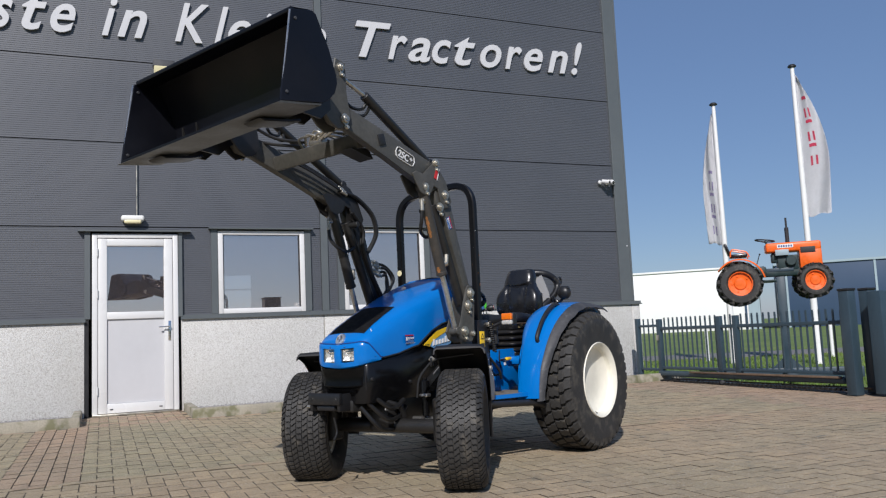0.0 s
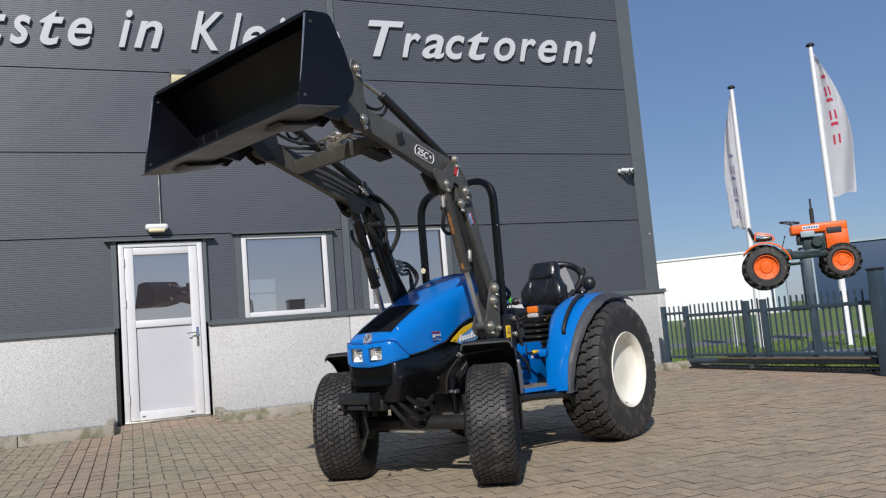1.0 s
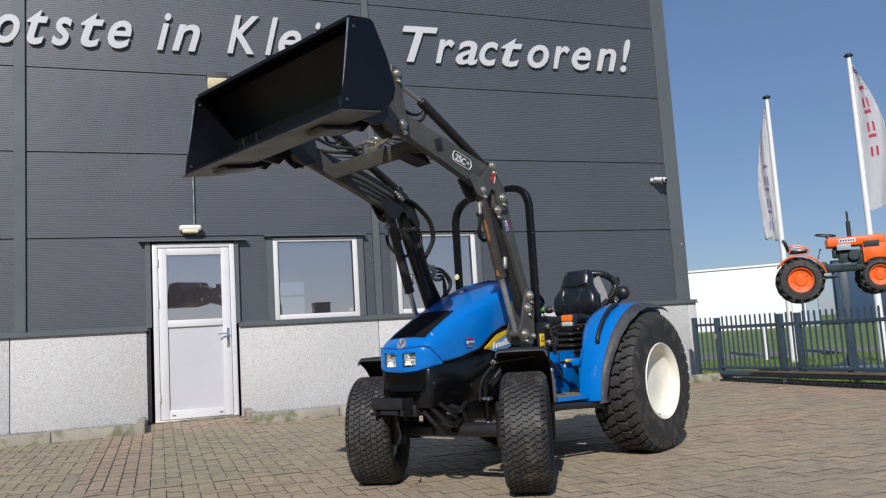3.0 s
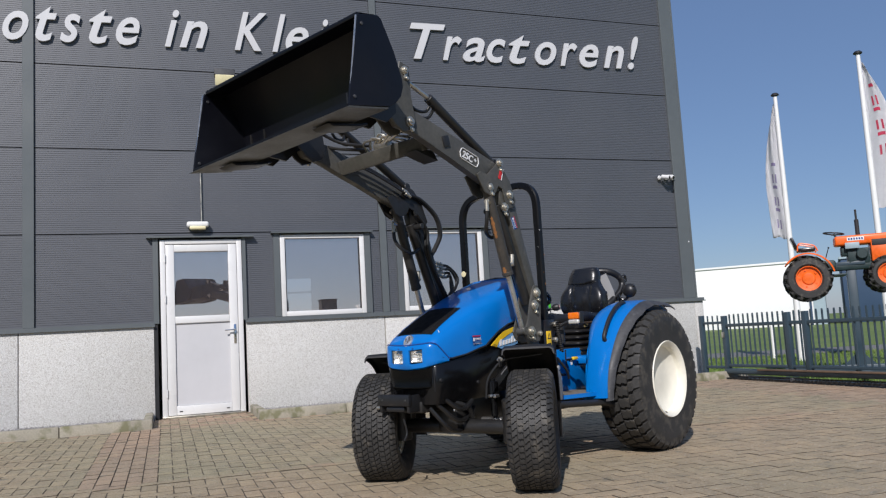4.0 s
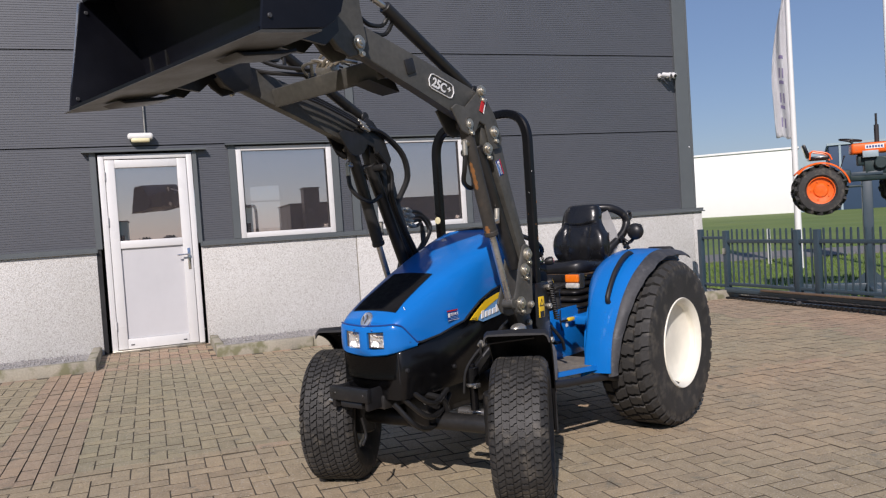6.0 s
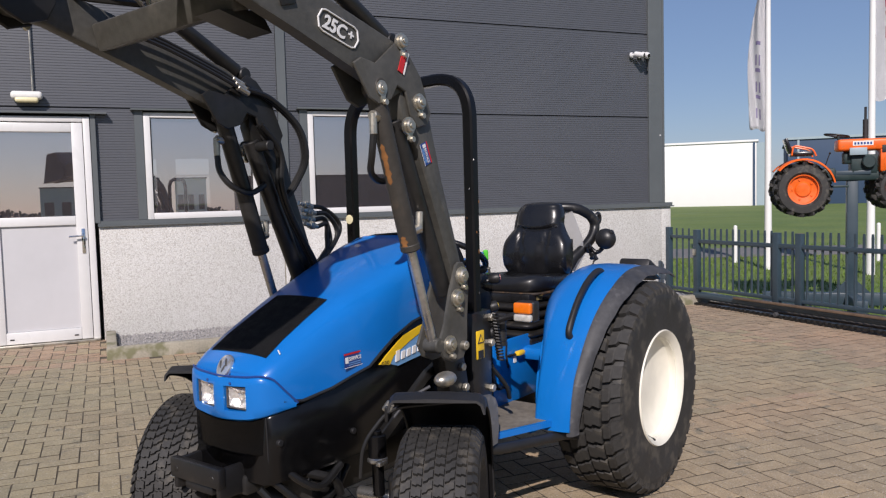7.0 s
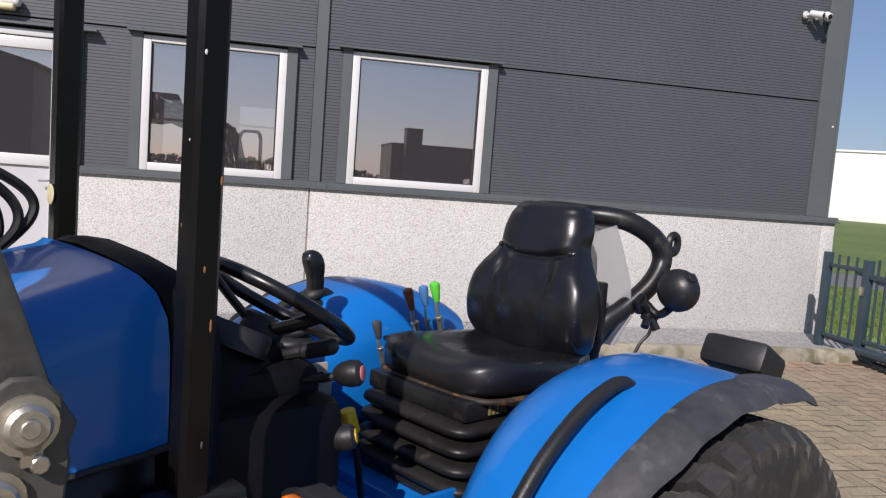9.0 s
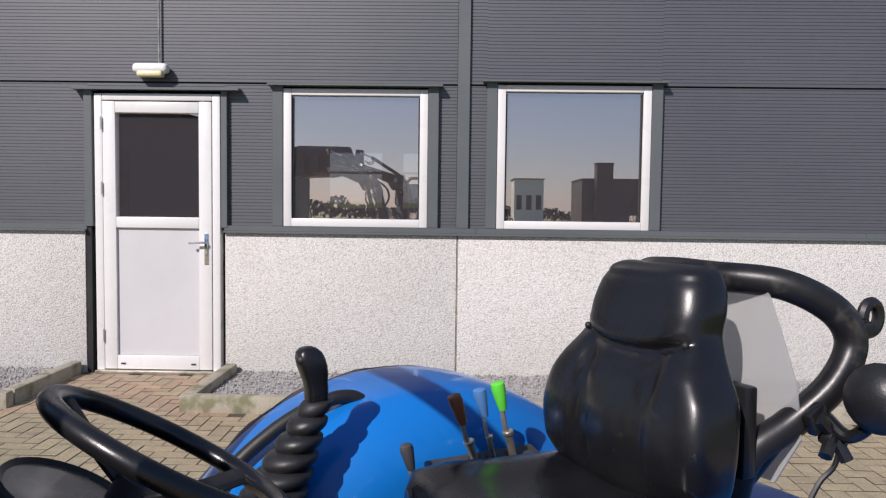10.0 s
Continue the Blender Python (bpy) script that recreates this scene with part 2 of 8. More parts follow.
ORANGE = plain("orange_paint", (0.80, 0.13, 0.012), 0.38, spread=0.12, fine=20, coarse=5, dirt=(0.55, 0.16, 0.05), dirt_at=0.62)
TEAL_IRON = plain("teal_cast_iron", (0.014, 0.032, 0.033), 0.55, spread=0.3, fine=40, coarse=8)
SIGN_WHITE = plain("letter_white", (0.56, 0.56, 0.57), 0.4, spread=0.03, fine=10, coarse=2)
INSIDE_WALL = plain("inside_wall", (0.30, 0.29, 0.28), 0.9, spread=0.08)
INSIDE_DARK = plain("inside_dark", (0.02, 0.02, 0.022), 0.6, spread=0.2)
# greyed and paled: distance haze is put into the leaf colour
FOLIAGE = grass_mat("hazed_foliage", (0.070, 0.075, 0.055), (0.11, 0.11, 0.08))


def glass_mat(name, mirror, tint, veil=0.0):
    """Clear glass with a mirror coat and a thin even lilac-grey film."""
    m = bpy.data.materials.new(name)
    m.use_nodes = True
    t = m.node_tree
    t.nodes.remove(t.nodes["Principled BSDF"])
    clear, gloss, mix = t.nodes.new("ShaderNodeBsdfTransparent"), t.nodes.new("ShaderNodeBsdfGlossy"), t.nodes.new("ShaderNodeMixShader")
    clear.inputs[0].default_value = (*tint, 1)
    gloss.inputs["Color"].default_value, gloss.inputs["Roughness"].default_value = (0.99, 0.85, 0.76, 1), 0.004
    mix.inputs[0].default_value = mirror
    t.links.new(clear.outputs[0], mix.inputs[1])
    t.links.new(gloss.outputs[0], mix.inputs[2])
    # the film puts the mirrored sky's even tone into the glass colour
    sky_tone, film = t.nodes.new("ShaderNodeBsdfDiffuse"), t.nodes.new("ShaderNodeMixShader")
    sky_tone.inputs[0].default_value, film.inputs[0].default_value = (0.56, 0.53, 0.60, 1), veil
    t.links.new(mix.outputs[0], film.inputs[1])
    t.links.new(sky_tone.outputs[0], film.inputs[2])
    t.links.new(film.outputs[0], t.nodes["Material Output"].inputs[0])
    return m


LAMP_GLASS = glass_mat("lamp_glass", 0.10, (0.97, 0.97, 0.97))
WINDOW_GLASS = glass_mat("coated_glass", 0.58, (0.92, 0.92, 0.92), 0.035)

# ---- shape helpers ----
def V3(*a):
    return Vector(a)


def box(bm, c, s, rot=None, bevel=0.0, seg=2):
    """A box about c of size s, turned by rot (a matrix), its edges rounded."""
    got = bmesh.ops.create_cube(bm, size=1.0)["verts"]
    for v in got:
        v.co = Vector((v.co.x * s[0], v.co.y * s[1], v.co.z * s[2]))
    if bevel:
        edges = list({e for v in got for e in v.link_edges})
        res = bmesh.ops.bevel(bm, geom=edges, offset=min(bevel, min(s) * 0.45), segments=seg, affect="EDGES", profile=0.5)
        got = list({v for f in res["faces"] for v in f.verts} | {v for v in got if v.is_valid})
    for v in got:
        v.co = (rot @ v.co if rot else v.co) + Vector(c)
    return got


def ring(c, x, y, r, n, ry=None):
    return [c + x * (math.cos(2 * math.pi * k / n) * r) + y * (math.sin(2 * math.pi * k / n) * (ry or r)) for k in range(n)]


def skin(bm, rings, caps=True, closed=True):
    """Skins rings of equal length one to the next."""
    vs = [[bm.verts.new(p) for p in r] for r in rings]
    n = len(vs[0])
    for a, b in zip(vs, vs[1:]):
        for k in range(n if closed else n - 1):
            bm.faces.new((a[k], a[(k + 1) % n], b[(k + 1) % n], b[k]))
    if caps and closed:
        bm.faces.new(vs[0][::-1])
        bm.faces.new(vs[-1])
    return vs


def basis(d):
    d = Vector(d).normalized()
    x = d.orthogonal().normalized() if abs(d.z) > 0.95 else Vector((0, 0, 1)).cross(d).normalized()
    return x, d.cross(x)


def rod(bm, a, b, r, n=20, edge=0.15):
    """A cylinder with chamfered ends."""
    a, b = Vector(a), Vector(b)
    x, y = basis(b - a)
    d = (b - a).normalized() * min(r * edge, (b - a).length * 0.3)
    skin(bm, [ring(a, x, y, r * (1 - edge), n), ring(a + d, x, y, r, n), ring(b - d, x, y, r, n), ring(b, x, y, r * (1 - edge), n)])


def smooth_path(pts, k=6):
    """Points of a soft curve through pts."""
    p = [Vector(q) for q in pts]
    p = [p[0] * 2 - p[1]] + p + [p[-1] * 2 - p[-2]]
    out = []
    for i in range(1, len(p) - 2):
        for s in range(k):
            t = s / k
            a, b, c, d = p[i - 1:i + 3]
            out.append(0.5 * ((2 * b) + (c - a) * t + (2 * a - 5 * b + 4 * c - d) * t * t + (3 * b - a - 3 * c + d) * t ** 3))
    return out + [p[-2]]


def tube(bm, pts, r, n=12, soft=0, flat=1.0):
    """A round bar along pts; soft: points added between two."""
    p = smooth_path(pts, soft) if soft else [Vector(q) for q in pts]
    rings, x = [], None
    for i, c in enumerate(p):
        d = (p[min(i + 1, len(p) - 1)] - p[max(i - 1, 0)]).normalized()
        if x is None:
            x = basis(d)[0]
        x = (x - d * x.dot(d)).normalized()
        rr = r[i * (len(r) - 1) // max(1, len(p) - 1)] if isinstance(r, (list, tuple)) else r
        rings.append(ring(c, x, d.cross(x), rr, n, rr * flat))
    skin(bm, rings)


def fillet(pts, r, k=6):
    """A polyline with its inner corners rounded to about r."""
    p = [Vector(q) for q in pts]
    out = [p[0]]
    for a, b, c in zip(p, p[1:], p[2:]):
        u, w = (a - b).normalized(), (c - b).normalized()
        s, e = b + u * min(r, (a - b).length * 0.48), b + w * min(r, (c - b).length * 0.48)
        for i in range(k + 1):
            t = i / k
            out.append(s * (1 - t) ** 2 + b * 2 * t * (1 - t) + e * t * t)
    return out + [p[-1]]


def slab(bm, outline, y0, y1, bevel=0.0, seg=2):
    """A plate: an outline of (x, z) from y0 to y1."""
    lo = [bm.verts.new((x, y0, z)) for x, z in outline]
    f = bm.faces.new(lo)
    res = bmesh.ops.extrude_face_region(bm, geom=[f])
    top = [g for g in res["geom"] if isinstance(g, bmesh.types.BMVert)]
    for v in top:
        v.co.y = y1
    if bevel:
        fs = [g for g in res["geom"] if isinstance(g, bmesh.types.BMFace)]
        edges = {e for g in fs for e in g.edges} | {e for e in f.edges}
        bmesh.ops.bevel(bm, geom=list(edges), offset=bevel, segments=seg, affect="EDGES", profile=0.5)


def lathe(bm, prof, c, n=48, axis="y"):
    """A turned body: prof of (radius, along) about an axis through c."""
    x, y, d = {"y": (V3(1, 0, 0), V3(0, 0, 1), V3(0, 1, 0)), "z": (V3(1, 0, 0), V3(0, 1, 0), V3(0, 0, 1)), "x": (V3(0, 1, 0), V3(0, 0, 1), V3(1, 0, 0))}[axis]
    rings = [ring(Vector(c) + d * a, x, y, max(r, 1e-4), n) for r, a in prof]
    skin(bm, rings, caps=False)


def ball(bm, c, r, n=16, squash=(1, 1, 1)):
    got = bmesh.ops.create_uvsphere(bm, u_segments=n, v_segments=max(6, n // 2), radius=r)["verts"]
    for v in got:
        v.co = Vector(c) + Vector((v.co.x * squash[0], v.co.y * squash[1], v.co.z * squash[2]))


def finish(bm, angle=35):
    bmesh.ops.recalc_face_normals(bm, faces=bm.faces)
    lim = radians(angle)
    for f in bm.faces:
        f.smooth = True
    for e in bm.edges:
        e.smooth = len(e.link_faces) == 2 and e.calc_face_angle(0) < lim


def part(name, bm, material, parent=None, label="", at=None, angle=35):
    """Links bm as one mesh object, under parent if one is given."""
    finish(bm, angle)
    me = bpy.data.meshes.new(name)
    bm.to_mesh(me)
    bm.free()
    me.materials.append(material)
    ob = new(name, me)
    ob.parent = parent
    if at is not None:
        ob.matrix_basis = at
    return tagged(ob, label) if label else ob


def root(name, m, label, category, group="", kind=""):
    ob = new(name)
    ob.empty_display_size = 0.1
    ob.matrix_basis = m
    return tagged(ob, label, category, group, kind)


def B():
    return bmesh.new()


def letters(word, height, depth, material, parent, name, m, offset=0.0, shear=0.0, width=None, spacing=1.0):
    """Raised writing in the built-in font, as one mesh: x along the line, y up, its back at z = 0."""
    cu = bpy.data.curves.new(name, "FONT")
    cu.body, cu.size, cu.extrude, cu.offset, cu.shear, cu.space_character = word, height / 0.7, depth / 2, offset, shear, spacing
    cu.resolution_u = 4
    ob = new(name, cu)
    bpy.context.view_layer.update()
    me = bpy.data.meshes.new_from_object(ob.evaluated_get(bpy.context.evaluated_depsgraph_get()))
    bpy.data.objects.remove(ob)
    xs = [v.co.x for v in me.vertices]
    lo, hi = min(xs), max(xs)
    k = (width / (hi - lo)) if width else 1.0
    for v in me.vertices:
        v.co = Vector(((v.co.x - lo) * k, v.co.y, v.co.z + depth / 2))
    me.materials.clear()
    me.materials.append(material)
    got = new(name, me)
    got.parent, got.matrix_basis = parent, m
    return got

# ---- ground: the yard falls a little away from the hall ----
SLOPE = 0.0119
def fall(y):
    return SLOPE * max(y, -20.0) if y < 0 else 0.0


bm = B()
ys = (-900, -20, -5, 0, 40, 900)
grid = [[bm.verts.new((x, y, fall(y) - 0.045)) for x in (-900, -40, 0, 40, 900)] for y in ys]
for a, b in zip(grid, grid[1:]):
    for k in range(4):
        bm.faces.new((a[k], a[k + 1], b[k + 1], b[k]))
ground = tagged(part("ground", bm, GRASS), "flat green grass field reaching to the horizon", "grass", kind="structure")

bm = B()
box(bm, (-1.0, -9.0, -0.0388), (16.2, 18.4, 0.07))
for v in bm.verts:
    v.co.z += SLOPE * v.co.y
pavement = tagged(part("pavement", bm, SAND), "brown paved yard of herringbone bricks on sand", "pavement", kind="structure")

ROAD_AT = pose(12.0, 5.0, 0, 0, 0, -24)
bm = B()
box(bm, (30, 0, -0.03), (90, 2.3, 0.02))
road = tagged(part("road", bm, ASPHALT, at=ROAD_AT), "narrow grey asphalt path across the grass", "road", kind="structure")

# grass blades near the gate
rng = random.Random(4)
vs, fs = [], []
for k in range(15000):
    x, y = 7.2 + rng.random() ** 1.4 * 9, -5.5 + rng.random() * 11
    if x < 7.0:
        continue
    p = ROAD_AT.inverted() @ Vector((x, y, 0))
    if abs(p.y) < 1.2 and p.x > -15:
        continue
    a, h, w = rng.random() * 6.28, 0.035 + rng.random() * 0.05, 0.006 + rng.random() * 0.006
    dx, dy, lx, ly = math.cos(a) * w, math.sin(a) * w, rng.gauss(0, 0.02), rng.gauss(0, 0.02)
    i = len(vs)
    z = fall(y) - 0.045
    vs += [(x - dx, y - dy, z), (x + dx, y + dy, z), (x + lx, y + ly, z + h)]
    fs.append((i, i + 1, i + 2))
me = bpy.data.meshes.new("grass")
me.from_pydata(vs, [], fs)
me.materials.append(BLADE)
tagged(new("grass", me), "short green grass blades on the verge", "grass", kind="stuff")

# ---- building ----
WALL_L, WALL_R, WALL_TOP = -9.0, 6.86, 6.60
SEAMS = [1.170, 2.285, 3.345, 4.400, 5.555, 6.60]
OPENINGS = [(-1.045, 0.038, 0.0, 2.225), (0.42, 1.70, 1.14, 2.265), (2.075, 3.42, 1.14, 2.305)]

wall = root("wall_south", pose(0, 0, 0), "dark grey ribbed steel cladding over a pale pebble plinth", "wall", kind="structure")


def cut(x0, x1, z0, z1):
    """The pieces of a rectangle that the openings leave."""
    out = [(x0, x1, z0, z1)]
    for a, b, c, d in OPENINGS:
        nxt = []
        for p, q, r, s in out:
            if b <= p or a >= q or d <= r + 1e-4 or c >= s - 1e-4:
                nxt.append((p, q, r, s))
                continue
            if a > p:
                nxt.append((p, a, r, s))
            if b < q:
                nxt.append((b, q, r, s))
            if d < s:
                nxt.append((max(p, a), min(q, b), d, s))
            if c > r:
                nxt.append((max(p, a), min(q, b), r, c))
        out = nxt
    return out


def ribbed(x0, x1, z0, z1, y=0.02):
    """A strip of micro-ribbed cladding: shallow grooves 26 mm apart, a dark joint left at its top."""
    bm = B()
    prof, z, pitch = [], z0 + 0.006, 0.026
    prof.append((y + 0.04, z0 + 0.006))
    while z < z1 - 0.012:
        e = min(z + pitch, z1 - 0.006)
        prof += [(y, z), (y, z + (e - z) * 0.70), (y + 0.0035, z + (e - z) * 0.78), (y + 0.0035, z + (e - z) * 0.94)]
        z = e
    prof += [(y, z1 - 0.006), (y + 0.04, z1 - 0.006)]
    a = [bm.verts.new((x0, p, q)) for p, q in prof]
    b = [bm.verts.new((x1, p, q)) for p, q in prof]
    for i in range(len(prof) - 1):
        bm.faces.new((a[i], b[i], b[i + 1], a[i + 1]))
    part("cladding_panel", bm, CLAD, wall, angle=5)


for z0, z1 in zip(SEAMS, SEAMS[1:]):
    for x0, x1 in ((WALL_L, -2.51), (-2.38, 1.845), (1.945, 6.65)):
        for piece in cut(x0, x1, z0, z1):
            if piece[3] - piece[2] > 0.03 and piece[1] - piece[0] > 0.02:
                ribbed(*piece)

# backing with thickness, open at door and windows
bm = B()
for p, q, r, s in cut(WALL_L, WALL_R - 0.02, 0.0, WALL_TOP):
    box(bm, ((p + q) / 2, 0.16, (r + s) / 2), (q - p, 0.20, s - r))
part("wall_core", bm, DARK_SEAM, wall)

# pebble plinth slabs
for p, q in ((WALL_L, -5.0), (-4.99, -2.555), (-2.545, -1.064), (0.042, 1.853), (1.865, 6.82), (6.826, 6.975)):
    bm = B()
    box(bm, ((p + q) / 2, 0.03, 0.55), (q - p, 0.10, 1.15), bevel=0.004)
    part("plinth_slab", bm, PEBBLE, wall)
bm = B()
box(bm, (6.96, 3.1, 0.55), (0.03, 6.0, 1.15))
part("plinth_side", bm, PEBBLE, wall)
for x in (1.859, 6.823):
    bm = B()
    box(bm, (x, 0.035, 0.55), (0.008, 0.09, 1.15))
    part("plinth_joint", bm, CONCRETE, wall)


def strip(name, c, s, mat=TRIM, bevel=0.003, parent=None):
    bm = B()
    box(bm, c, s, bevel=bevel, seg=1)
    return part(name, bm, mat, parent or wall)


# flashing over the plinth, in lengths
for p, q in ((WALL_L, -1.05), (0.035, 2.0), (2.003, 5.0), (5.003, 7.005)):
    bm = B()
    slab(bm, [(p, 1.120), (q, 1.120), (q, 1.135), (p, 1.135)], -0.055, 0.02)
    slab(bm, [(p, 1.136), (q, 1.136), (q, 1.175), (p, 1.175)], -0.020, 0.03)
    part("sill_flashing", bm, TRIM, wall)
# upright trims at the joints and the corner
for x, w in ((-2.445, 0.125), (1.895, 0.095)):
    strip("upright_trim", (x, 0.005, (1.175 + WALL_TOP) / 2), (w, 0.03, WALL_TOP - 1.175))
strip("corner_trim", (6.755, 0.006, (1.175 + WALL_TOP) / 2), (0.21, 0.036, WALL_TOP - 1.175))
strip("corner_trim", (6.88, 0.30, (1.175 + WALL_TOP) / 2), (0.03, 0.62, WALL_TOP - 1.175))
strip("roof_trim", (-1.09, 0.0, WALL_TOP + 0.03), (15.8, 0.10, 0.09))
strip("corner_bolt", (6.82, -0.014, 2.05), (0.02, 0.01, 0.02), SIGN_WHITE)

# side and back walls, roof, inner walls and floor
for name, c, s, mt in (("wall_east", (6.825, 6.2, 3.8), (0.08, 11.8, 5.45), CLAD), ("wall_west", (-9.0, 6.1, 3.3), (0.08, 12.0, 6.6), CLAD)):
    bm = B()
    box(bm, c, s)
    tagged(part(name, bm, mt), "plain dark grey steel wall of the hall", "wall", kind="structure")
bm = B()
box(bm, (-1.07, 6.1, WALL_TOP - 0.06), (15.46, 11.9, 0.08))
tagged(part("ceiling", bm, INSIDE_WALL), "plain flat roof slab of the hall", "roof", kind="structure")
bm = B()
box(bm, (-1.07, 6.1, -0.03), (15.66, 11.6, 0.05))
tagged(part("floor", bm, INSIDE_WALL), "grey concrete hall floor indoors", "floor", kind="structure")
# the far wall, with an unseen opening added to brighten the inner panes
bm = B()
for x0, x1, z0, z1 in ((-8.92, -6.0, 0.0, 6.5), (6.0, 6.78, 0.0, 6.5), (-6.0, 6.0, 4.4, 6.5)):
    box(bm, ((x0 + x1) / 2, 12.1, (z0 + z1) / 2), (x1 - x0, 0.1, z1 - z0))
tagged(part("wall_north", bm, CLAD), "plain dark grey steel wall with an added opening for daylight", "wall", kind="structure")
# partition with two panes that look through into the hall
bm = B()
for x0, x1, z0, z1 in ((-8.80, 0.17, 0.0, 3.2), (0.17, 0.86, 0.0, 1.29), (0.17, 0.86, 2.0, 3.2), (0.86, 1.13, 0.0, 3.2), (1.13, 1.62, 0.0, 1.29), (1.13, 1.62, 2.0, 3.2), (1.62, 6.66, 0.0, 3.2)):
    box(bm, ((x0 + x1) / 2, 4.2, (z0 + z1) / 2), (x1 - x0, 0.08, z1 - z0))
for x in (0.515, 1.375):
    box(bm, (x, 4.2, 1.745), (0.72 if x < 1 else 0.52, 0.05, 0.03))
tagged(part("wall_inner", bm, INSIDE_WALL), "dark inner partition wall behind the windows", "wall", kind="structure")


def lean(bm, z, y):
    """Glass that leans back a little in its beads."""
    for v in bm.verts:
        v.co.y += (v.co.z - z) * math.tan(radians(0.35))


def window(name, x0, x1, z0, z1, label):
    """A fixed white window: outer frame, bead, pane, jamb trims and a drip cap."""
    w = root(name, pose((x0 + x1) / 2, 0, z0), label, "window", kind="structure")
    c = (x0 + x1) / 2
    hx, hz, fr = (x1 - x0) / 2, z1 - z0, 0.062
    for dx, dz, sx, sz in ((-hx + fr / 2, hz / 2, fr, hz), (hx - fr / 2, hz / 2, fr, hz)):
        bm = B()
        box(bm, (dx, 0.02, dz), (sx, 0.07, sz), bevel=0.005)
        part("window_frame", bm, UPVC, w)
    for dz, s in ((hz - fr * 0.4, fr * 0.8), (fr / 2, fr)):
        bm = B()
        box(bm, (0, 0.02, dz), (2 * hx - 2 * fr, 0.07, s), bevel=0.005)
        part("window_frame", bm, UPVC, w)
    for dx in (-hx + fr + 0.006, hx - fr - 0.006):
        bm = B()
        box(bm, (dx, 0.022, hz / 2), (0.012, 0.03, hz - 2 * fr))
        part("glazing_bead", bm, BLACK_PLASTIC, w)
    bm = B()
    box(bm, (0, 0.03, hz / 2), (2 * hx - 2 * fr, 0.006, hz - 1.8 * fr))
    lean(bm, hz / 2, 0.03)
    g = part("pane", bm, WINDOW_GLASS, w)
    g.visible_shadow = False
    bm = B()
    box(bm, (hx - fr - 0.05, 0.038, fr + 0.03), (0.055, 0.004, 0.045))
    part("sticker", bm, WHITE_DECAL, w)
    for s in (-1, 1):
        bm = B()
        box(bm, (s * (hx + 0.043), 0.0, hz / 2 + 0.01), (0.082, 0.045, hz + 0.02), bevel=0.003, seg=1)
        part("jamb_trim", bm, TRIM, w)
    bm = B()
    slab(bm, [(-hx - 0.115, hz + 0.018), (hx + 0.115, hz + 0.018), (hx + 0.115, hz + 0.034), (-hx - 0.115, hz + 0.034)], -0.075, 0.03)
    part("drip_cap", bm, TRIM, w)
    return w


window("window_1", 0.498, 1.620, 1.176, 2.242, "white-framed fixed window with reflecting glass in grey trim")
window("window_2", 2.158, 3.338, 1.176, 2.284, "white-framed fixed window with reflecting glass in grey trim")

# ---- door ----
door = root("door_1", pose(-0.487, 0, 0) @ Matrix.Diagonal((0.93, 1, 1.005, 1)), "closed white half-glazed door with a lever handle", "door", kind="structure")
for x in (-0.497, 0.497):
    bm = B()
    box(bm, (x, 0.02, 1.09), (0.066, 0.09, 2.18), bevel=0.006)
    part("door_frame", bm, UPVC, door)
bm = B()
box(bm, (0, 0.02, 2.155), (0.928, 0.09, 0.052), bevel=0.006)
part("door_frame", bm, UPVC, door)
bm = B()
box(bm, (0, 0.0, 0.012), (1.06, 0.14, 0.024), bevel=0.004)
part("threshold", bm, ZINC, door)
for x in (-0.405, 0.405):
    bm = B()
    box(bm, (x, 0.005, 1.075), (0.108, 0.07, 2.09), bevel=0.006)
    part("stile", bm, UPVC, door)
for z, h in ((2.075, 0.085), (1.185, 0.085), (0.085, 0.11)):
    bm = B()
    box(bm, (0, 0.005, z), (0.702, 0.07, h), bevel=0.006)
    part("rail", bm, UPVC, door)
bm = B()
box(bm, (0, 0.015, 0.642), (0.702, 0.04, 1.0))
part("lower_panel", bm, DOOR_PANEL, door)
bm = B()
box(bm, (0, 0.012, 1.63), (0.702, 0.006, 0.805))
lean(bm, 1.63, 0.012)
g = part("pane", bm, WINDOW_GLASS, door)
g.visible_shadow = False
for z in (0.30, 1.45, 1.95):
    bm = B()
    rod(bm, (-0.468, -0.045, z - 0.05), (-0.468, -0.045, z + 0.05), 0.010, n=12)
    part("hinge", bm, UPVC, door)
bm = B()
box(bm, (0.415, -0.034, 0.985), (0.034, 0.010, 0.24), bevel=0.004)
rod(bm, (0.415, -0.03, 1.035), (0.415, -0.075, 1.035), 0.010, n=12)
tube(bm, fillet([(0.415, -0.07, 1.035), (0.40, -0.075, 1.035), (0.28, -0.075, 1.030)], 0.01), 0.0095, n=10)
rod(bm, (0.415, -0.03, 0.935), (0.415, -0.046, 0.935), 0.010, n=12)
part("handle", bm, CHROME, door, "metal lever handle with lock plate")
for x in (-0.30, 0.30):
    bm = B()
    box(bm, (x, -0.033, 0.075), (0.04, 0.006, 0.012), bevel=0.002)
    part("drain_slot", bm, BLACK_PLASTIC, door)
for x, z0, z1 in ((-0.585, 1.15, 2.22), (0.562, 1.15, 2.22)):
    bm = B()
    box(bm, (x, 0.0, (z0 + z1) / 2), (0.07 if x < 0 else 0.052, 0.05, z1 - z0), bevel=0.003, seg=1)
    part("jamb_trim", bm, TRIM, door)
# black strip standing in for the shade of the recess beside the door
bm = B()
box(bm, (-0.60, 0.02, 0.575), (0.06, 0.06, 1.15))
part("jamb_gap", bm, BLACK_PLASTIC, door)
bm = B()
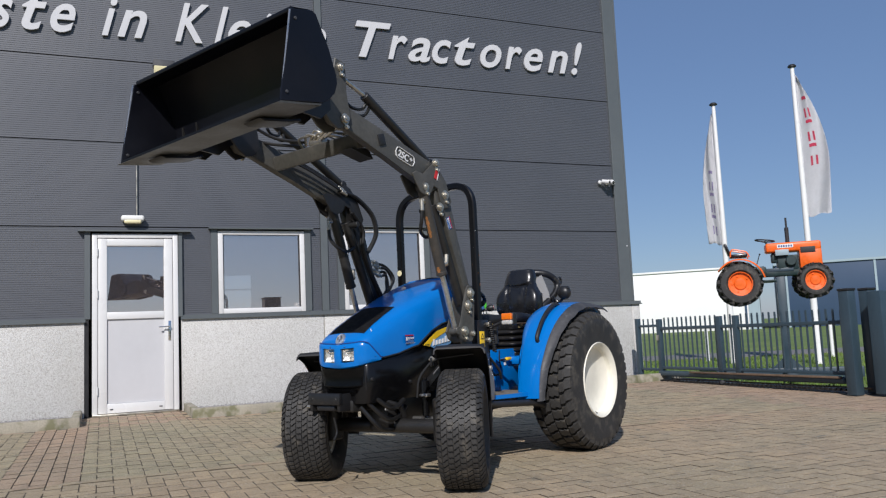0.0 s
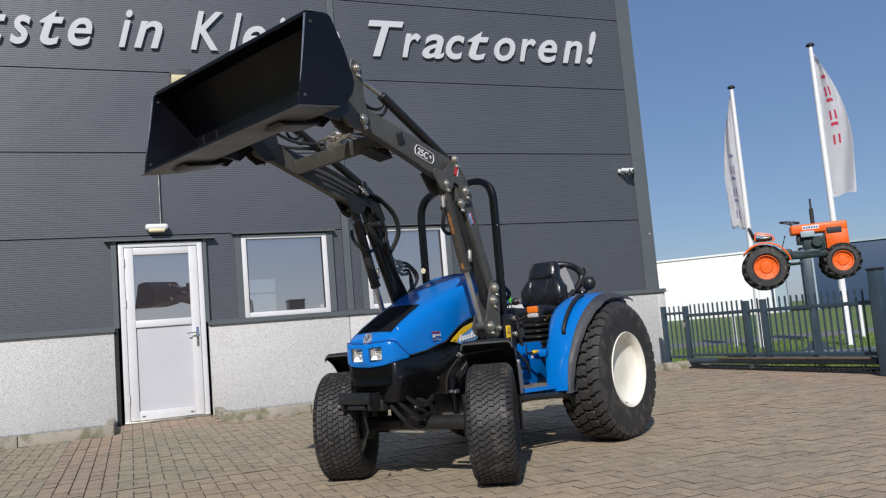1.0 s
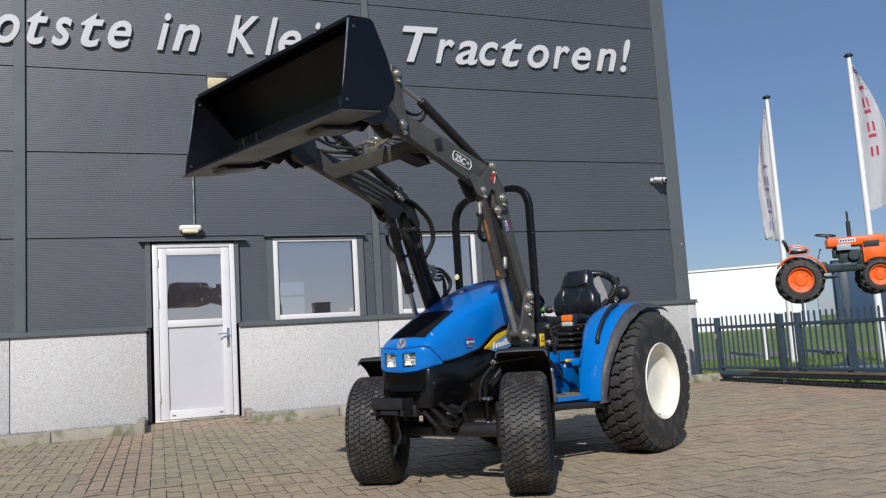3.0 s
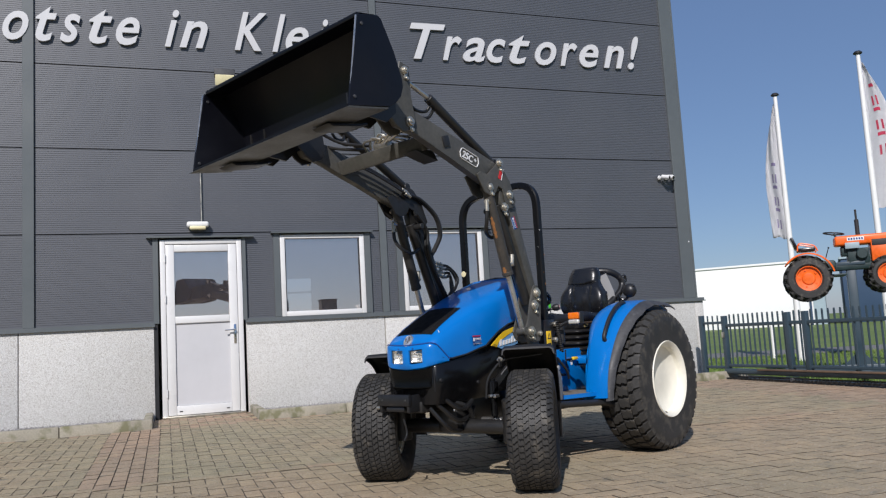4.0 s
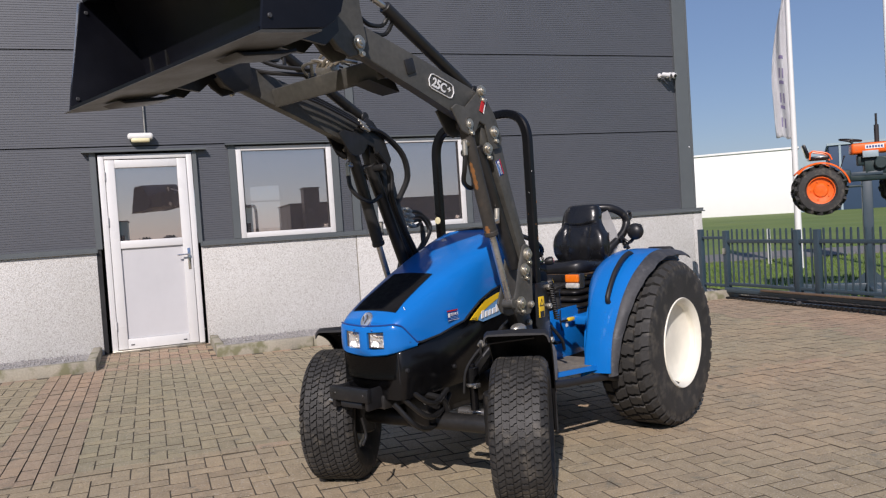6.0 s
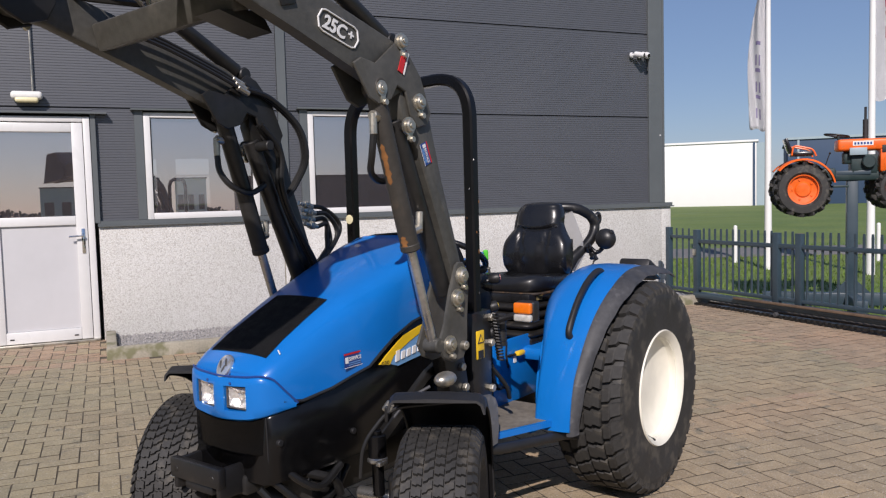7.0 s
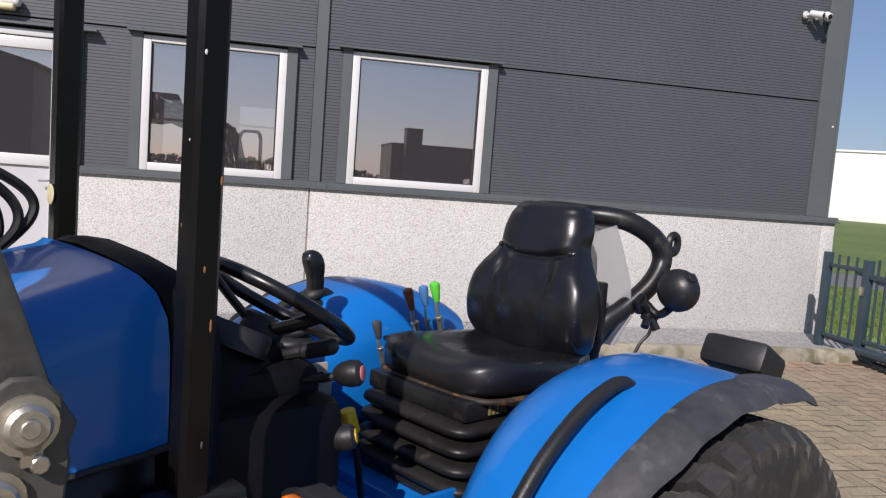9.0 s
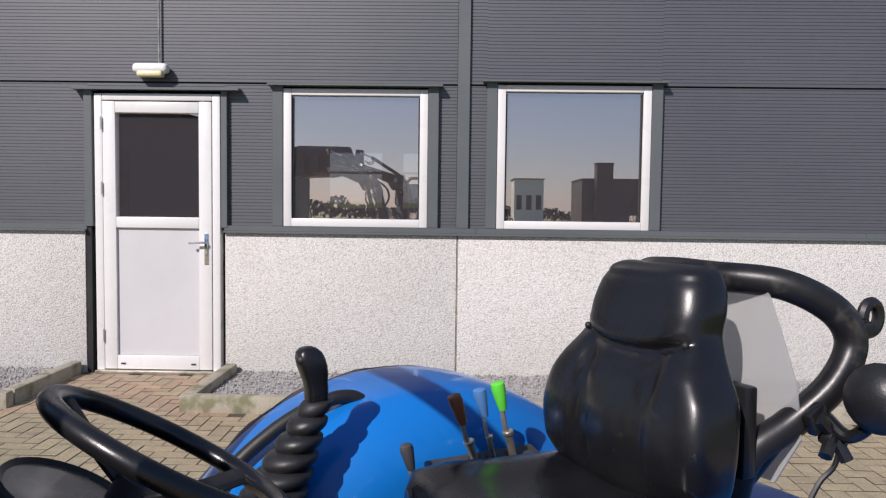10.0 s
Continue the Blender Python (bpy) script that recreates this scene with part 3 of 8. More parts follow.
slab(bm, [(-0.70, 2.205), (0.70, 2.205), (0.70, 2.222), (-0.70, 2.222)], -0.075, 0.03)
part("drip_cap", bm, TRIM, door)

# ---- lamps and cameras on the wall ----
lamp = root("bulkhead_lamp", pose(-0.52, 0, 2.365), "white oval bulkhead lamp with a cream lens above the door", "wall lamp")
bm = B()
box(bm, (0, -0.045, 0.015), (0.27, 0.10, 0.075), bevel=0.03, seg=4)
part("housing", bm, LAMP_WHITE, lamp)
bm = B()
box(bm, (0, -0.052, -0.028), (0.20, 0.09, 0.05), bevel=0.02, seg=3)
part("lens", bm, LAMP_LENS, lamp)
bm = B()
tube(bm, [(0.05, -0.01, 0.05), (0.05, -0.012, 1.25)], 0.008, n=8)
part("conduit", bm, ZINC, lamp)
flood = root("floodlight", pose(-0.145, 0, 4.29), "square grey floodlight with a clear lens high on the wall", "floodlight")
bm = B()
box(bm, (0, -0.07, 0.07), (0.26, 0.10, 0.10), rot=Matrix.Rotation(radians(-12), 3, "X"), bevel=0.012)
part("housing", bm, GREY_PLASTIC, flood)
bm = B()
box(bm, (0, -0.10, -0.03), (0.24, 0.09, 0.14), rot=Matrix.Rotation(radians(20), 3, "X"), bevel=0.012)
part("lens", bm, LAMP_LENS, flood)
bm = B()
box(bm, (0, -0.02, 0.05), (0.08, 0.06, 0.06), bevel=0.004)
part("bracket", bm, BLACK_PLASTIC, flood)
bm = B()
box(bm, (0.18, -0.015, 0.0), (0.07, 0.05, 0.05), bevel=0.008)
part("sensor", bm, BLACK_PLASTIC, flood)
for x, turn, tilt in ((6.37, 28, -14), (6.50, 4, -18), (6.63, -40, -8)):
    c = root("security_camera", pose(x, -0.01, 3.06, 0, 0, turn), "small white cylindrical security camera on the grey wall", "camera", "wall cameras")
    bm = B()
    rod(bm, (0, 0.0, 0), (0, -0.03, 0), 0.035, n=16)
    rod(bm, (0, -0.02, 0), (0, -0.07, 0.0), 0.014, n=10)
    part("mount", bm, UPVC, c)
    bm = B()
    d = Vector((0, -math.cos(radians(tilt)), math.sin(radians(tilt))))
    rod(bm, Vector((0, -0.06, 0.01)), Vector((0, -0.06, 0.01)) + d * 0.13, 0.032, n=18)
    part("body", bm, UPVC, c)
    bm = B()
    e = Vector((0, -0.06, 0.01)) + d * 0.128
    rod(bm, e, e + d * 0.006, 0.024, n=16)
    part("lens", bm, BLACK_PLASTIC, c)

# ---- raised slogan on the wall ----
sign = root("wall_sign", pose(0, -0.006, 4.718, 0, -0.8, 0), "large white raised slogan letters on the grey wall", "sign")
SLOGAN = [("o", -2.72, 0.29), ("t", -2.36, 0.245), ("s", -2.09, 0.24), ("t", -1.76, 0.28), ("e", -1.45, 0.288), ("i", -0.87, 0.19), ("n", -0.69, 0.36),
          ("K", 0.0, 0.438), ("l", 0.49, 0.20), ("e", 0.67, 0.32), ("i", 1.10, 0.165), ("n", 1.28, 0.34), ("e", 1.665, 0.345),
          ("T", 2.44, 0.543), ("r", 2.91, 0.314), ("a", 3.224, 0.356), ("c", 3.598, 0.32), ("t", 3.963, 0.356), ("o", 4.385, 0.367), ("r", 4.80, 0.317),
          ("e", 5.137, 0.344), ("n", 5.552, 0.385), ("!", 5.99, 0.223)]
for ch, x, w in SLOGAN:
    letters(ch, 0.52, 0.026, SIGN_WHITE, sign, "letter", pose(x, 0.01, 0, 90, 0, 0) @ Matrix.Translation((0, 0, 0)), offset=0.011, shear=0.34, width=w)

# ---- kerbs and gravel strip ----
for x0, x1 in ((-9.0, -1.08), (0.05, 6.8)):
    k = root("kerb", pose(x0, -1.03, 0), "weathered pale concrete kerb edging a gravel strip", "kerb", "kerbs along the wall")
    x = x0
    while x < x1 - 0.05:
        e = min(x + 1.0, x1)
        bm = B()
        box(bm, ((x + e) / 2 - x0, -0.04, 0.015), (e - x - 0.006, 0.09, 0.16), bevel=0.014)
        part("kerb_stone", bm, CONCRETE, k)
        x = e
    end = x1 if x1 < 0 else x0
    bm = B()
    box(bm, (end - x0 + (-0.05 if x1 < 0 else 0.05), 0.50, 0.015), (0.09, 0.95, 0.16), bevel=0.014)
    part("kerb_return", bm, CONCRETE, k)
rng = random.Random(9)
bm = B()
for x0, x1 in ((-4.5, -1.19), (0.16, 6.8)):
    box(bm, ((x0 + x1) / 2, -0.50, -0.005), (x1 - x0, 0.93, 0.06))
part("gravel_bed", bm, GRAVEL, None)
bpy.data.objects["gravel_bed"]["kind"] = "structure"
tagged(bpy.data.objects["gravel_bed"], "grey gravel bed between kerb and wall", "gravel")
vs, fs = [], []
for k in range(8000):
    x = rng.uniform(-3.6, 4.5)
    if -1.28 < x < 0.14:
        continue
    y, r = rng.uniform(-0.97, -0.03), rng.uniform(0.007, 0.016)
    c = Vector((x, y, 0.028 + rng.random() * 0.006))
    i = len(vs)
    m = Euler((rng.random() * 6, rng.random() * 6, rng.random() * 6)).to_matrix()
    for d in ((1, 0, 0), (-1, 0, 0), (0, 0.8, 0), (0, -0.8, 0), (0, 0, 0.6), (0, 0, -0.6)):
        vs.append(tuple(c + m @ Vector(d) * r))
    fs += [(i, i + 2, i + 4), (i + 2, i + 1, i + 4), (i + 1, i + 3, i + 4), (i + 3, i, i + 4), (i + 2, i, i + 5), (i + 1, i + 2, i + 5), (i + 3, i + 1, i + 5), (i, i + 3, i + 5)]
me = bpy.data.meshes.new("gravel")
me.from_pydata(vs, [], fs)
me.materials.append(GRAVEL)
tagged(new("gravel", me), "loose grey gravel stones along the wall", "gravel", kind="stuff")

# ---- gate ----
GA, GB = Vector((6.50, -1.08, -0.018)), Vector((6.62, -4.32, -0.045))
GDIR = (GB - GA).normalized()
GLEN = (GB - GA).length
GPOSE = Matrix.Translation(GA) @ Matrix.Rotation(math.atan2(GDIR.y, GDIR.x), 4, "Z")
gate = root("sliding_gate", GPOSE @ Matrix.Diagonal((1, 1, 0.88, 1)), "blue-grey steel sliding gate with pointed upright bars", "gate")
for x in (0.0, 1.17, 1.46, GLEN - 0.20):
    bm = B()
    box(bm, (x, 0, 0.56), (0.075, 0.06, 0.88), bevel=0.006)
    part("gate_post", bm, GATE, gate)
for z, h, w in ((0.845, 0.05, 0.045), (0.215, 0.045, 0.045)):
    bm = B()
    box(bm, (GLEN / 2 - 0.12, 0, z), (GLEN - 0.2, w, h), bevel=0.005)
    part("gate_rail", bm, GATE, gate)
bm = B()
box(bm, (GLEN / 2 - 0.12, 0, 0.125), (GLEN - 0.2, 0.13, 0.085), bevel=0.026, seg=3)
part("bottom_beam", bm, GATE, gate)
bm = B()
box(bm, (GLEN / 2 + 0.2, -0.075, 0.165), (GLEN - 0.9, 0.05, 0.028), bevel=0.008)
part("worn_guide", bm, WORN_RAIL, gate)
x = 0.11
while x < GLEN - 0.28:
    if min(abs(x - 1.17), abs(x - 1.46)) > 0.055:
        bm = B()
        box(bm, (x, 0, 0.59), (0.024, 0.016, 0.74), bevel=0.003, seg=1)
        slab(bm, [(x - 0.012, 0.96), (x + 0.012, 0.96), (x + 0.008, 1.02), (x - 0.008, 1.02)], -0.007, 0.007)
        part("gate_bar", bm, GATE, gate)
    x += 0.090
bm = B()
box(bm, (0.0, -0.045, 0.70), (0.035, 0.03, 0.085), bevel=0.006)
part("lock", bm, ZINC, gate)
bm = B()
tube(bm, [(0.1, 0.08, 0.03), (GLEN, 0.08, 0.03)], 0.014, n=8)
part("toothed_rack", bm, WORN_RAIL, gate)
track = root("gate_track", GPOSE, "dark toothed steel track on the paving under the gate", "rail")
bm = B()
box(bm, (GLEN / 2 - 0.1, -0.02, 0.014), (GLEN, 0.05, 0.028), bevel=0.006)
for k in range(46):
    box(bm, (0.05 + k * GLEN / 47, -0.058, 0.014), (0.034, 0.045, 0.026))
part("track", bm, LOADER_DARK, track)
for x in (1.22,):
    bm = B()
    rod(bm, (x, -0.09, 0.030), (x, -0.05, 0.030), 0.026, n=16)
    part("roller", bm, GREY_PLASTIC, track)
post = root("gate_portal", Matrix.Translation(GB) @ Matrix.Rotation(math.atan2(GDIR.y, GDIR.x), 4, "Z") @ Matrix.Diagonal((1, 1, 0.92, 1)), "heavy blue-grey steel guide posts of the gate", "gate post")
for y in (-0.16, 0.16):
    bm = B()
    box(bm, (-0.02, y, 0.60), (0.12, 0.12, 1.20), bevel=0.008)
    part("guide_post", bm, GATE, post)
    bm = B()
    box(bm, (-0.02, y, 1.215), (0.135, 0.135, 0.03), bevel=0.01)
    part("post_cap", bm, BLACK_PLASTIC, post)
bm = B()
box(bm, (0.26, 0.0, 0.60), (0.16, 0.24, 1.16), bevel=0.01)
part("drive_box", bm, GATE, post)
for z in (0.88, 0.25):
    bm = B()
    box(bm, (1.6, 0.0, z), (2.6, 0.045, 0.05), bevel=0.005)
    part("gate_rail", bm, GATE, post)
for k in range(20):
    bm = B()
    box(bm, (0.45 + k * 0.112, 0, 0.56), (0.026, 0.016, 0.76), bevel=0.003, seg=1)
    part("gate_bar", bm, GATE, post)
fence = root("fence_panel", pose(6.49, -1.06, 0, 0, 0, 90) @ Matrix.Diagonal((1, 1, 0.90, 1)), "short blue-grey steel bar fence beside the building corner", "fence")
bm = B()
box(bm, (0.47, 0, 0.49), (0.07, 0.06, 0.98), bevel=0.006)
part("post", bm, GATE, fence)
for z in (0.855, 0.16):
    bm = B()
    box(bm, (0.24, 0, z), (0.45, 0.03, 0.04), bevel=0.004)
    part("rail", bm, GATE, fence)
for x in (0.11, 0.22, 0.33):
    bm = B()
    box(bm, (x, 0, 0.55), (0.024, 0.014, 0.84), bevel=0.003, seg=1)
    part("bar", bm, GATE, fence)

# ---- flagpoles ----
def flagpole(at, h, flip, colour, label, fold, wide, first):
    f = root("flagpole", at, label, "flagpole", "flagpoles on the grass")
    bm = B()
    tube(bm, [(0, 0, -0.05), (0, 0, 1.3), (0, 0, h)], [0.065, 0.055, 0.036], n=16)
    part("pole", bm, POLE_WHITE, f)
    bm = B()
    lathe(bm, [(0.0, 0.04), (0.05, 0.035), (0.075, 0.01), (0.075, -0.01), (0.03, -0.03), (0.0, -0.03)], (0, 0, h + 0.02), n=18, axis="z")
    part("cap", bm, BLACK_PLASTIC, f)
    bm = B()
    n, rows = 18, 40
    top, low = h - 0.10, h - 2.80

    def cloth(s, t, lift=0.0):
        z = top + (low - top) * t
        w = wide * (0.08 + 0.92 * math.sin(min(1, t / 0.62) * math.pi / 2) ** 0.8 - 0.30 * max(0, t - 0.62))
        x = flip * (0.04 + s * w)
        return Vector((x, fold * math.sin(s * 7 + t * 5) * (0.3 + s) + lift, z - 0.16 * s * (1 - t) + 0.05 * s * t + 0.02 * math.sin(9 * s + 3)))

    g = [[bm.verts.new(cloth(i / n, j / rows)) for i in range(n + 1)] for j in range(rows + 1)]
    for j in range(rows):
        for i in range(n):
            bm.faces.new((g[j][i], g[j][i + 1], g[j + 1][i + 1], g[j + 1][i]))
    bmesh.ops.solidify(bm, geom=bm.faces[:], thickness=0.003)
    banner = part("banner", bm, FLAG, f, angle=60)
    for side in (-0.006, 0.006):
        for k in range(6):
            bm = B()
            t0, t1 = first + k * 0.085, first + k * 0.085 + 0.066
            for a, b in ((0.30, 0.38), (0.50, 0.58)) if k % 2 else ((0.30, 0.58),):
                q = [[bm.verts.new(cloth(a + (b - a) * i / 8, t0 + (t1 - t0) * (0.35 if not k % 2 else 1) * j / 4, side)) for i in range(9)] for j in range(5)]
                for j in range(4):
                    for i in range(8):
                        bm.faces.new((q[j][i], q[j][i + 1], q[j + 1][i + 1], q[j + 1][i]))
            part("print_bar", bm, colour, banner, angle=60)
    return f


flagpole(pose(10.39, 1.70, 0, 0, 0, -48), 5.08, -1, FLAG_PURPLE, "white flagpole with a limp white and purple banner", 0.05, 0.28, 0.44)
flagpole(pose(10.9, 0.15, 0, 0, 0, -48), 5.40, 1, FLAG_RED, "white flagpole with a limp white and red banner", 0.05, 0.44, 0.16)
for k, (x, y) in enumerate(((10.85, 2.95), (12.9, 1.6))):
    bm = B()
    tube(bm, [(0, 0, -0.04), (0, 0, 0.62)], 0.035, n=12)
    ball(bm, (0, 0, 0.62), 0.035, 10)
    tagged(part("marker_post", bm, POLE_WHITE, None, at=pose(x, y, 0)), "short white marker post in the grass", "post", "marker posts")

# ---- far buildings ----
hall = root("white_hall", pose(47.5, 39.8, -0.1, 0, 0, 135) @ Matrix.Diagonal((1.26, 1.26, 1.45, 1)), "long white industrial hall far across the field", "building")
bm = B()
box(bm, (15, -6, 1.76), (30, 12, 3.52), bevel=0.05)
part("wall", bm, FAR_WHITE, hall)
bm = B()
box(bm, (15, -6, 3.55), (30.2, 12.2, 0.10))
part("roof_edge", bm, FAR_WHITE, hall)
bm = B()
box(bm, (-0.35, -3, 1.72), (0.7, 6, 3.44))
part("side_bay", bm, FAR_PALE, hall)
bm = B()
box(bm, (0.15, 0.06, 1.72), (0.12, 0.12, 3.44))
part("downpipe", bm, FAR_BLUE, hall)
hall2 = root("blue_hall", pose(52.8, 36.4, -0.1, 0, 0, 135) @ Matrix.Diagonal((1.30, 1.30, 1.48, 1)), "long dark blue industrial hall far across the field", "building")
bm = B()
box(bm, (-20, -6, 1.75), (46, 12, 3.5), bevel=0.05)
part("wall", bm, FAR_BLUE, hall2)
bm = B()
box(bm, (-20, -6, 3.53), (46.2, 12.2, 0.12))
part("roof_edge", bm, FAR_PALE, hall2)
for k in range(9):
    bm = B()
    box(bm, (2.4 - k * 5.0, 0.03, 1.75), (0.12, 0.06, 3.5))
    part("panel_joint", bm, FAR_PALE, hall2)

# ---- woods far behind the yard, seen mirrored in the windows ----
rng = random.Random(12)
vs, fs = [], []
for k in range(9000):
    x = rng.uniform(-150, 190)
    top = 2.4 + 2.4 * noise.noise((x * 0.06, 3.1, 0)) + 1.6 * noise.noise((x * 0.31, 7.7, 0))
    z = max(0.1, top) * rng.random() ** 0.7
    c = Vector((x, -150 + rng.uniform(-5, 5), z))
    m = Euler((rng.random() * 6, rng.random() * 6, rng.random() * 6)).to_matrix()
    i, r = len(vs), rng.uniform(0.3, 0.75)
    vs += [tuple(c + m @ Vector(d) * r) for d in ((-1, -0.4, 0), (1, -0.5, 0.1), (0.7, 0.6, 0), (-0.6, 0.5, 0.15))]
    fs.append((i, i + 1, i + 2, i + 3))
me = bpy.data.meshes.new("far_woods")
me.from_pydata(vs, [], fs)
me.materials.append(FOLIAGE)
tagged(new("far_woods", me), "low dark line of far woods", "woods", kind="stuff")


# ---- buildings across the road, seen mirrored in the windows ----
def far_block(name, x0, x1, y0, y1, h, mat, label, bays):
    b = root(name, pose((x0 + x1) / 2, (y0 + y1) / 2, -0.06), label, "building")
    w, d = x1 - x0, y1 - y0
    bm = B()
    box(bm, (0, 0, h / 2), (w, d, h))
    part("wall", bm, mat, b)
    bm = B()
    box(bm, (0, 0, h + 0.06), (w + 0.3, d + 0.3, 0.16), bevel=0.03, seg=1)
    part("roof", bm, DARK_SEAM, b)
    for k in range(bays):
        bm = B()
        box(bm, (-w / 2 + w * (k + 0.5) / bays, d / 2 + 0.03, h * 0.45), (w / bays * 0.55, 0.08, h * 0.35), bevel=0.02, seg=1)
        part("window", bm, INSIDE_DARK, b)


far_block("low_hall", 21.0, 52.0, -132.0, -120.0, 6.7, FAR_DARK, "low dark hall far across the road", 5)
far_block("dark_tower", 22.8, 25.3, -119.5, -117.0, 9.0, INSIDE_DARK, "narrow dark tower in front of the low hall", 1)
far_block("pale_house", 10.4, 15.0, -128.0, -120.0, 6.6, FAR_WHITE, "pale flat-roofed house far across the road", 3)
far_block("grey_house", -8.0, -3.5, -126.0, -118.0, 5.4, FAR_PALE, "grey flat-roofed house far across the road", 2)

# the dark steel hall across the yard shows its gable
across = root("dark_hall", pose(-21.0, -28.0, -0.12), "long dark steel hall with a low gable roof across the yard", "building")
GABLE = [(-13.4, 0), (13.4, 0), (13.4, 4.75), (0, 8.0), (-13.4, 4.75)]
bm = B()
slab(bm, GABLE, -16.0, 0.0)
part("wall", bm, FAR_DARK, across)
for k in (-1, 1):
    bm = B()
    slab(bm, [(0, 8.02), (k * 13.6, 4.72), (k * 13.6, 4.86), (0, 8.18)], -16.3, 0.3)
    part("roof", bm, DARK_SEAM, across)
    bm = B()
    box(bm, (k * 6.5, 0.03, 1.9), (4.2, 0.08, 3.8), bevel=0.02, seg=1)
    part("door", bm, INSIDE_DARK, across)

# ---- the blue tractor: x ahead, y to its left side, z up, about the rear axle ----
tractor = root("tractor", pose(2.145, -4.878, -0.187, 0, 0, 210.45) @ Matrix.Diagonal((1.0226, 1.0366, 1.0166, 1)), "blue compact tractor with a raised black front loader and turf tyres", "tractor")


def turf_tyre(bm, R, w, hub, depth, lip):
    """The carcass of a low wide turf tyre on the y axis about (0, 0, 0)."""
    h = w / 2
    prof = [(hub, -h * 0.62), (hub + 0.02, -h * 0.80), (hub + (R - hub) * 0.35, -h * 0.97), (hub + (R - hub) * 0.62, -h), (R - 0.060, -h * 0.98),
            (R - 0.030 - depth * 0.4, -h * 0.93), (R - depth, -h * 0.74), (R - depth, 0), (R - depth, h * 0.74), (R - 0.030 - depth * 0.4, h * 0.93), (R - 0.060, h * 0.98),
            (hub + (R - hub) * 0.62, h), (hub + (R - hub) * 0.35, h * 0.985), (hub + 0.02, h * max(0.80, lip)), (hub, h * lip)]
    lathe(bm, prof, (0, 0, 0), n=72)



def tread(R, w, lugs, rows, depth, skew, gap=0.19):
    """One tread block for each row across the tyre, at angle 0, with the angle by which it is turned next."""
    h = w / 2

    def surface(a, y, lift):
        s = abs(y) / h
        r = R - (0.0 if s < 0.7 else 0.040 * ((s - 0.7) / 0.3) ** 2) - depth + lift
        return Vector((math.cos(a) * r, y, math.sin(a) * r))

    step, bw = 2 * math.pi / lugs, 2 * h * 0.985 / rows
    out = []
    for j in range(rows):
        y0 = -h * 0.985 + j * bw
        pts = []
        side = 1 if j % 2 else -1
        for fy, fa in ((0.03, 0.06), (0.44, 0.06), (0.56, 0.24), (0.97, 0.24), (0.97, 1.18 - gap), (0.56, 1.18 - gap), (0.44, 1 - gap), (0.03, 1 - gap)):
            pts.append(((fa + skew * (fy - 0.5) * side) * step, y0 + fy * bw))
        ca, cy = sum(p[0] for p in pts) / 8, sum(p[1] for p in pts) / 8
        v = [tuple(surface(a, y, -0.004)) for a, y in pts] + [tuple(surface(ca + (a - ca) * 0.90, cy + (y - cy) * 0.92, depth)) for a, y in pts]
        f = [(8, 9, 14, 15), (9, 10, 13, 14), (10, 11, 12, 13)] + [(k, (k + 1) % 8, 8 + (k + 1) % 8, 8 + k) for k in range(8)]
        out.append((v, f, [(i + 0.5 * (j % 2)) * step for i in range(lugs)]))
    return out


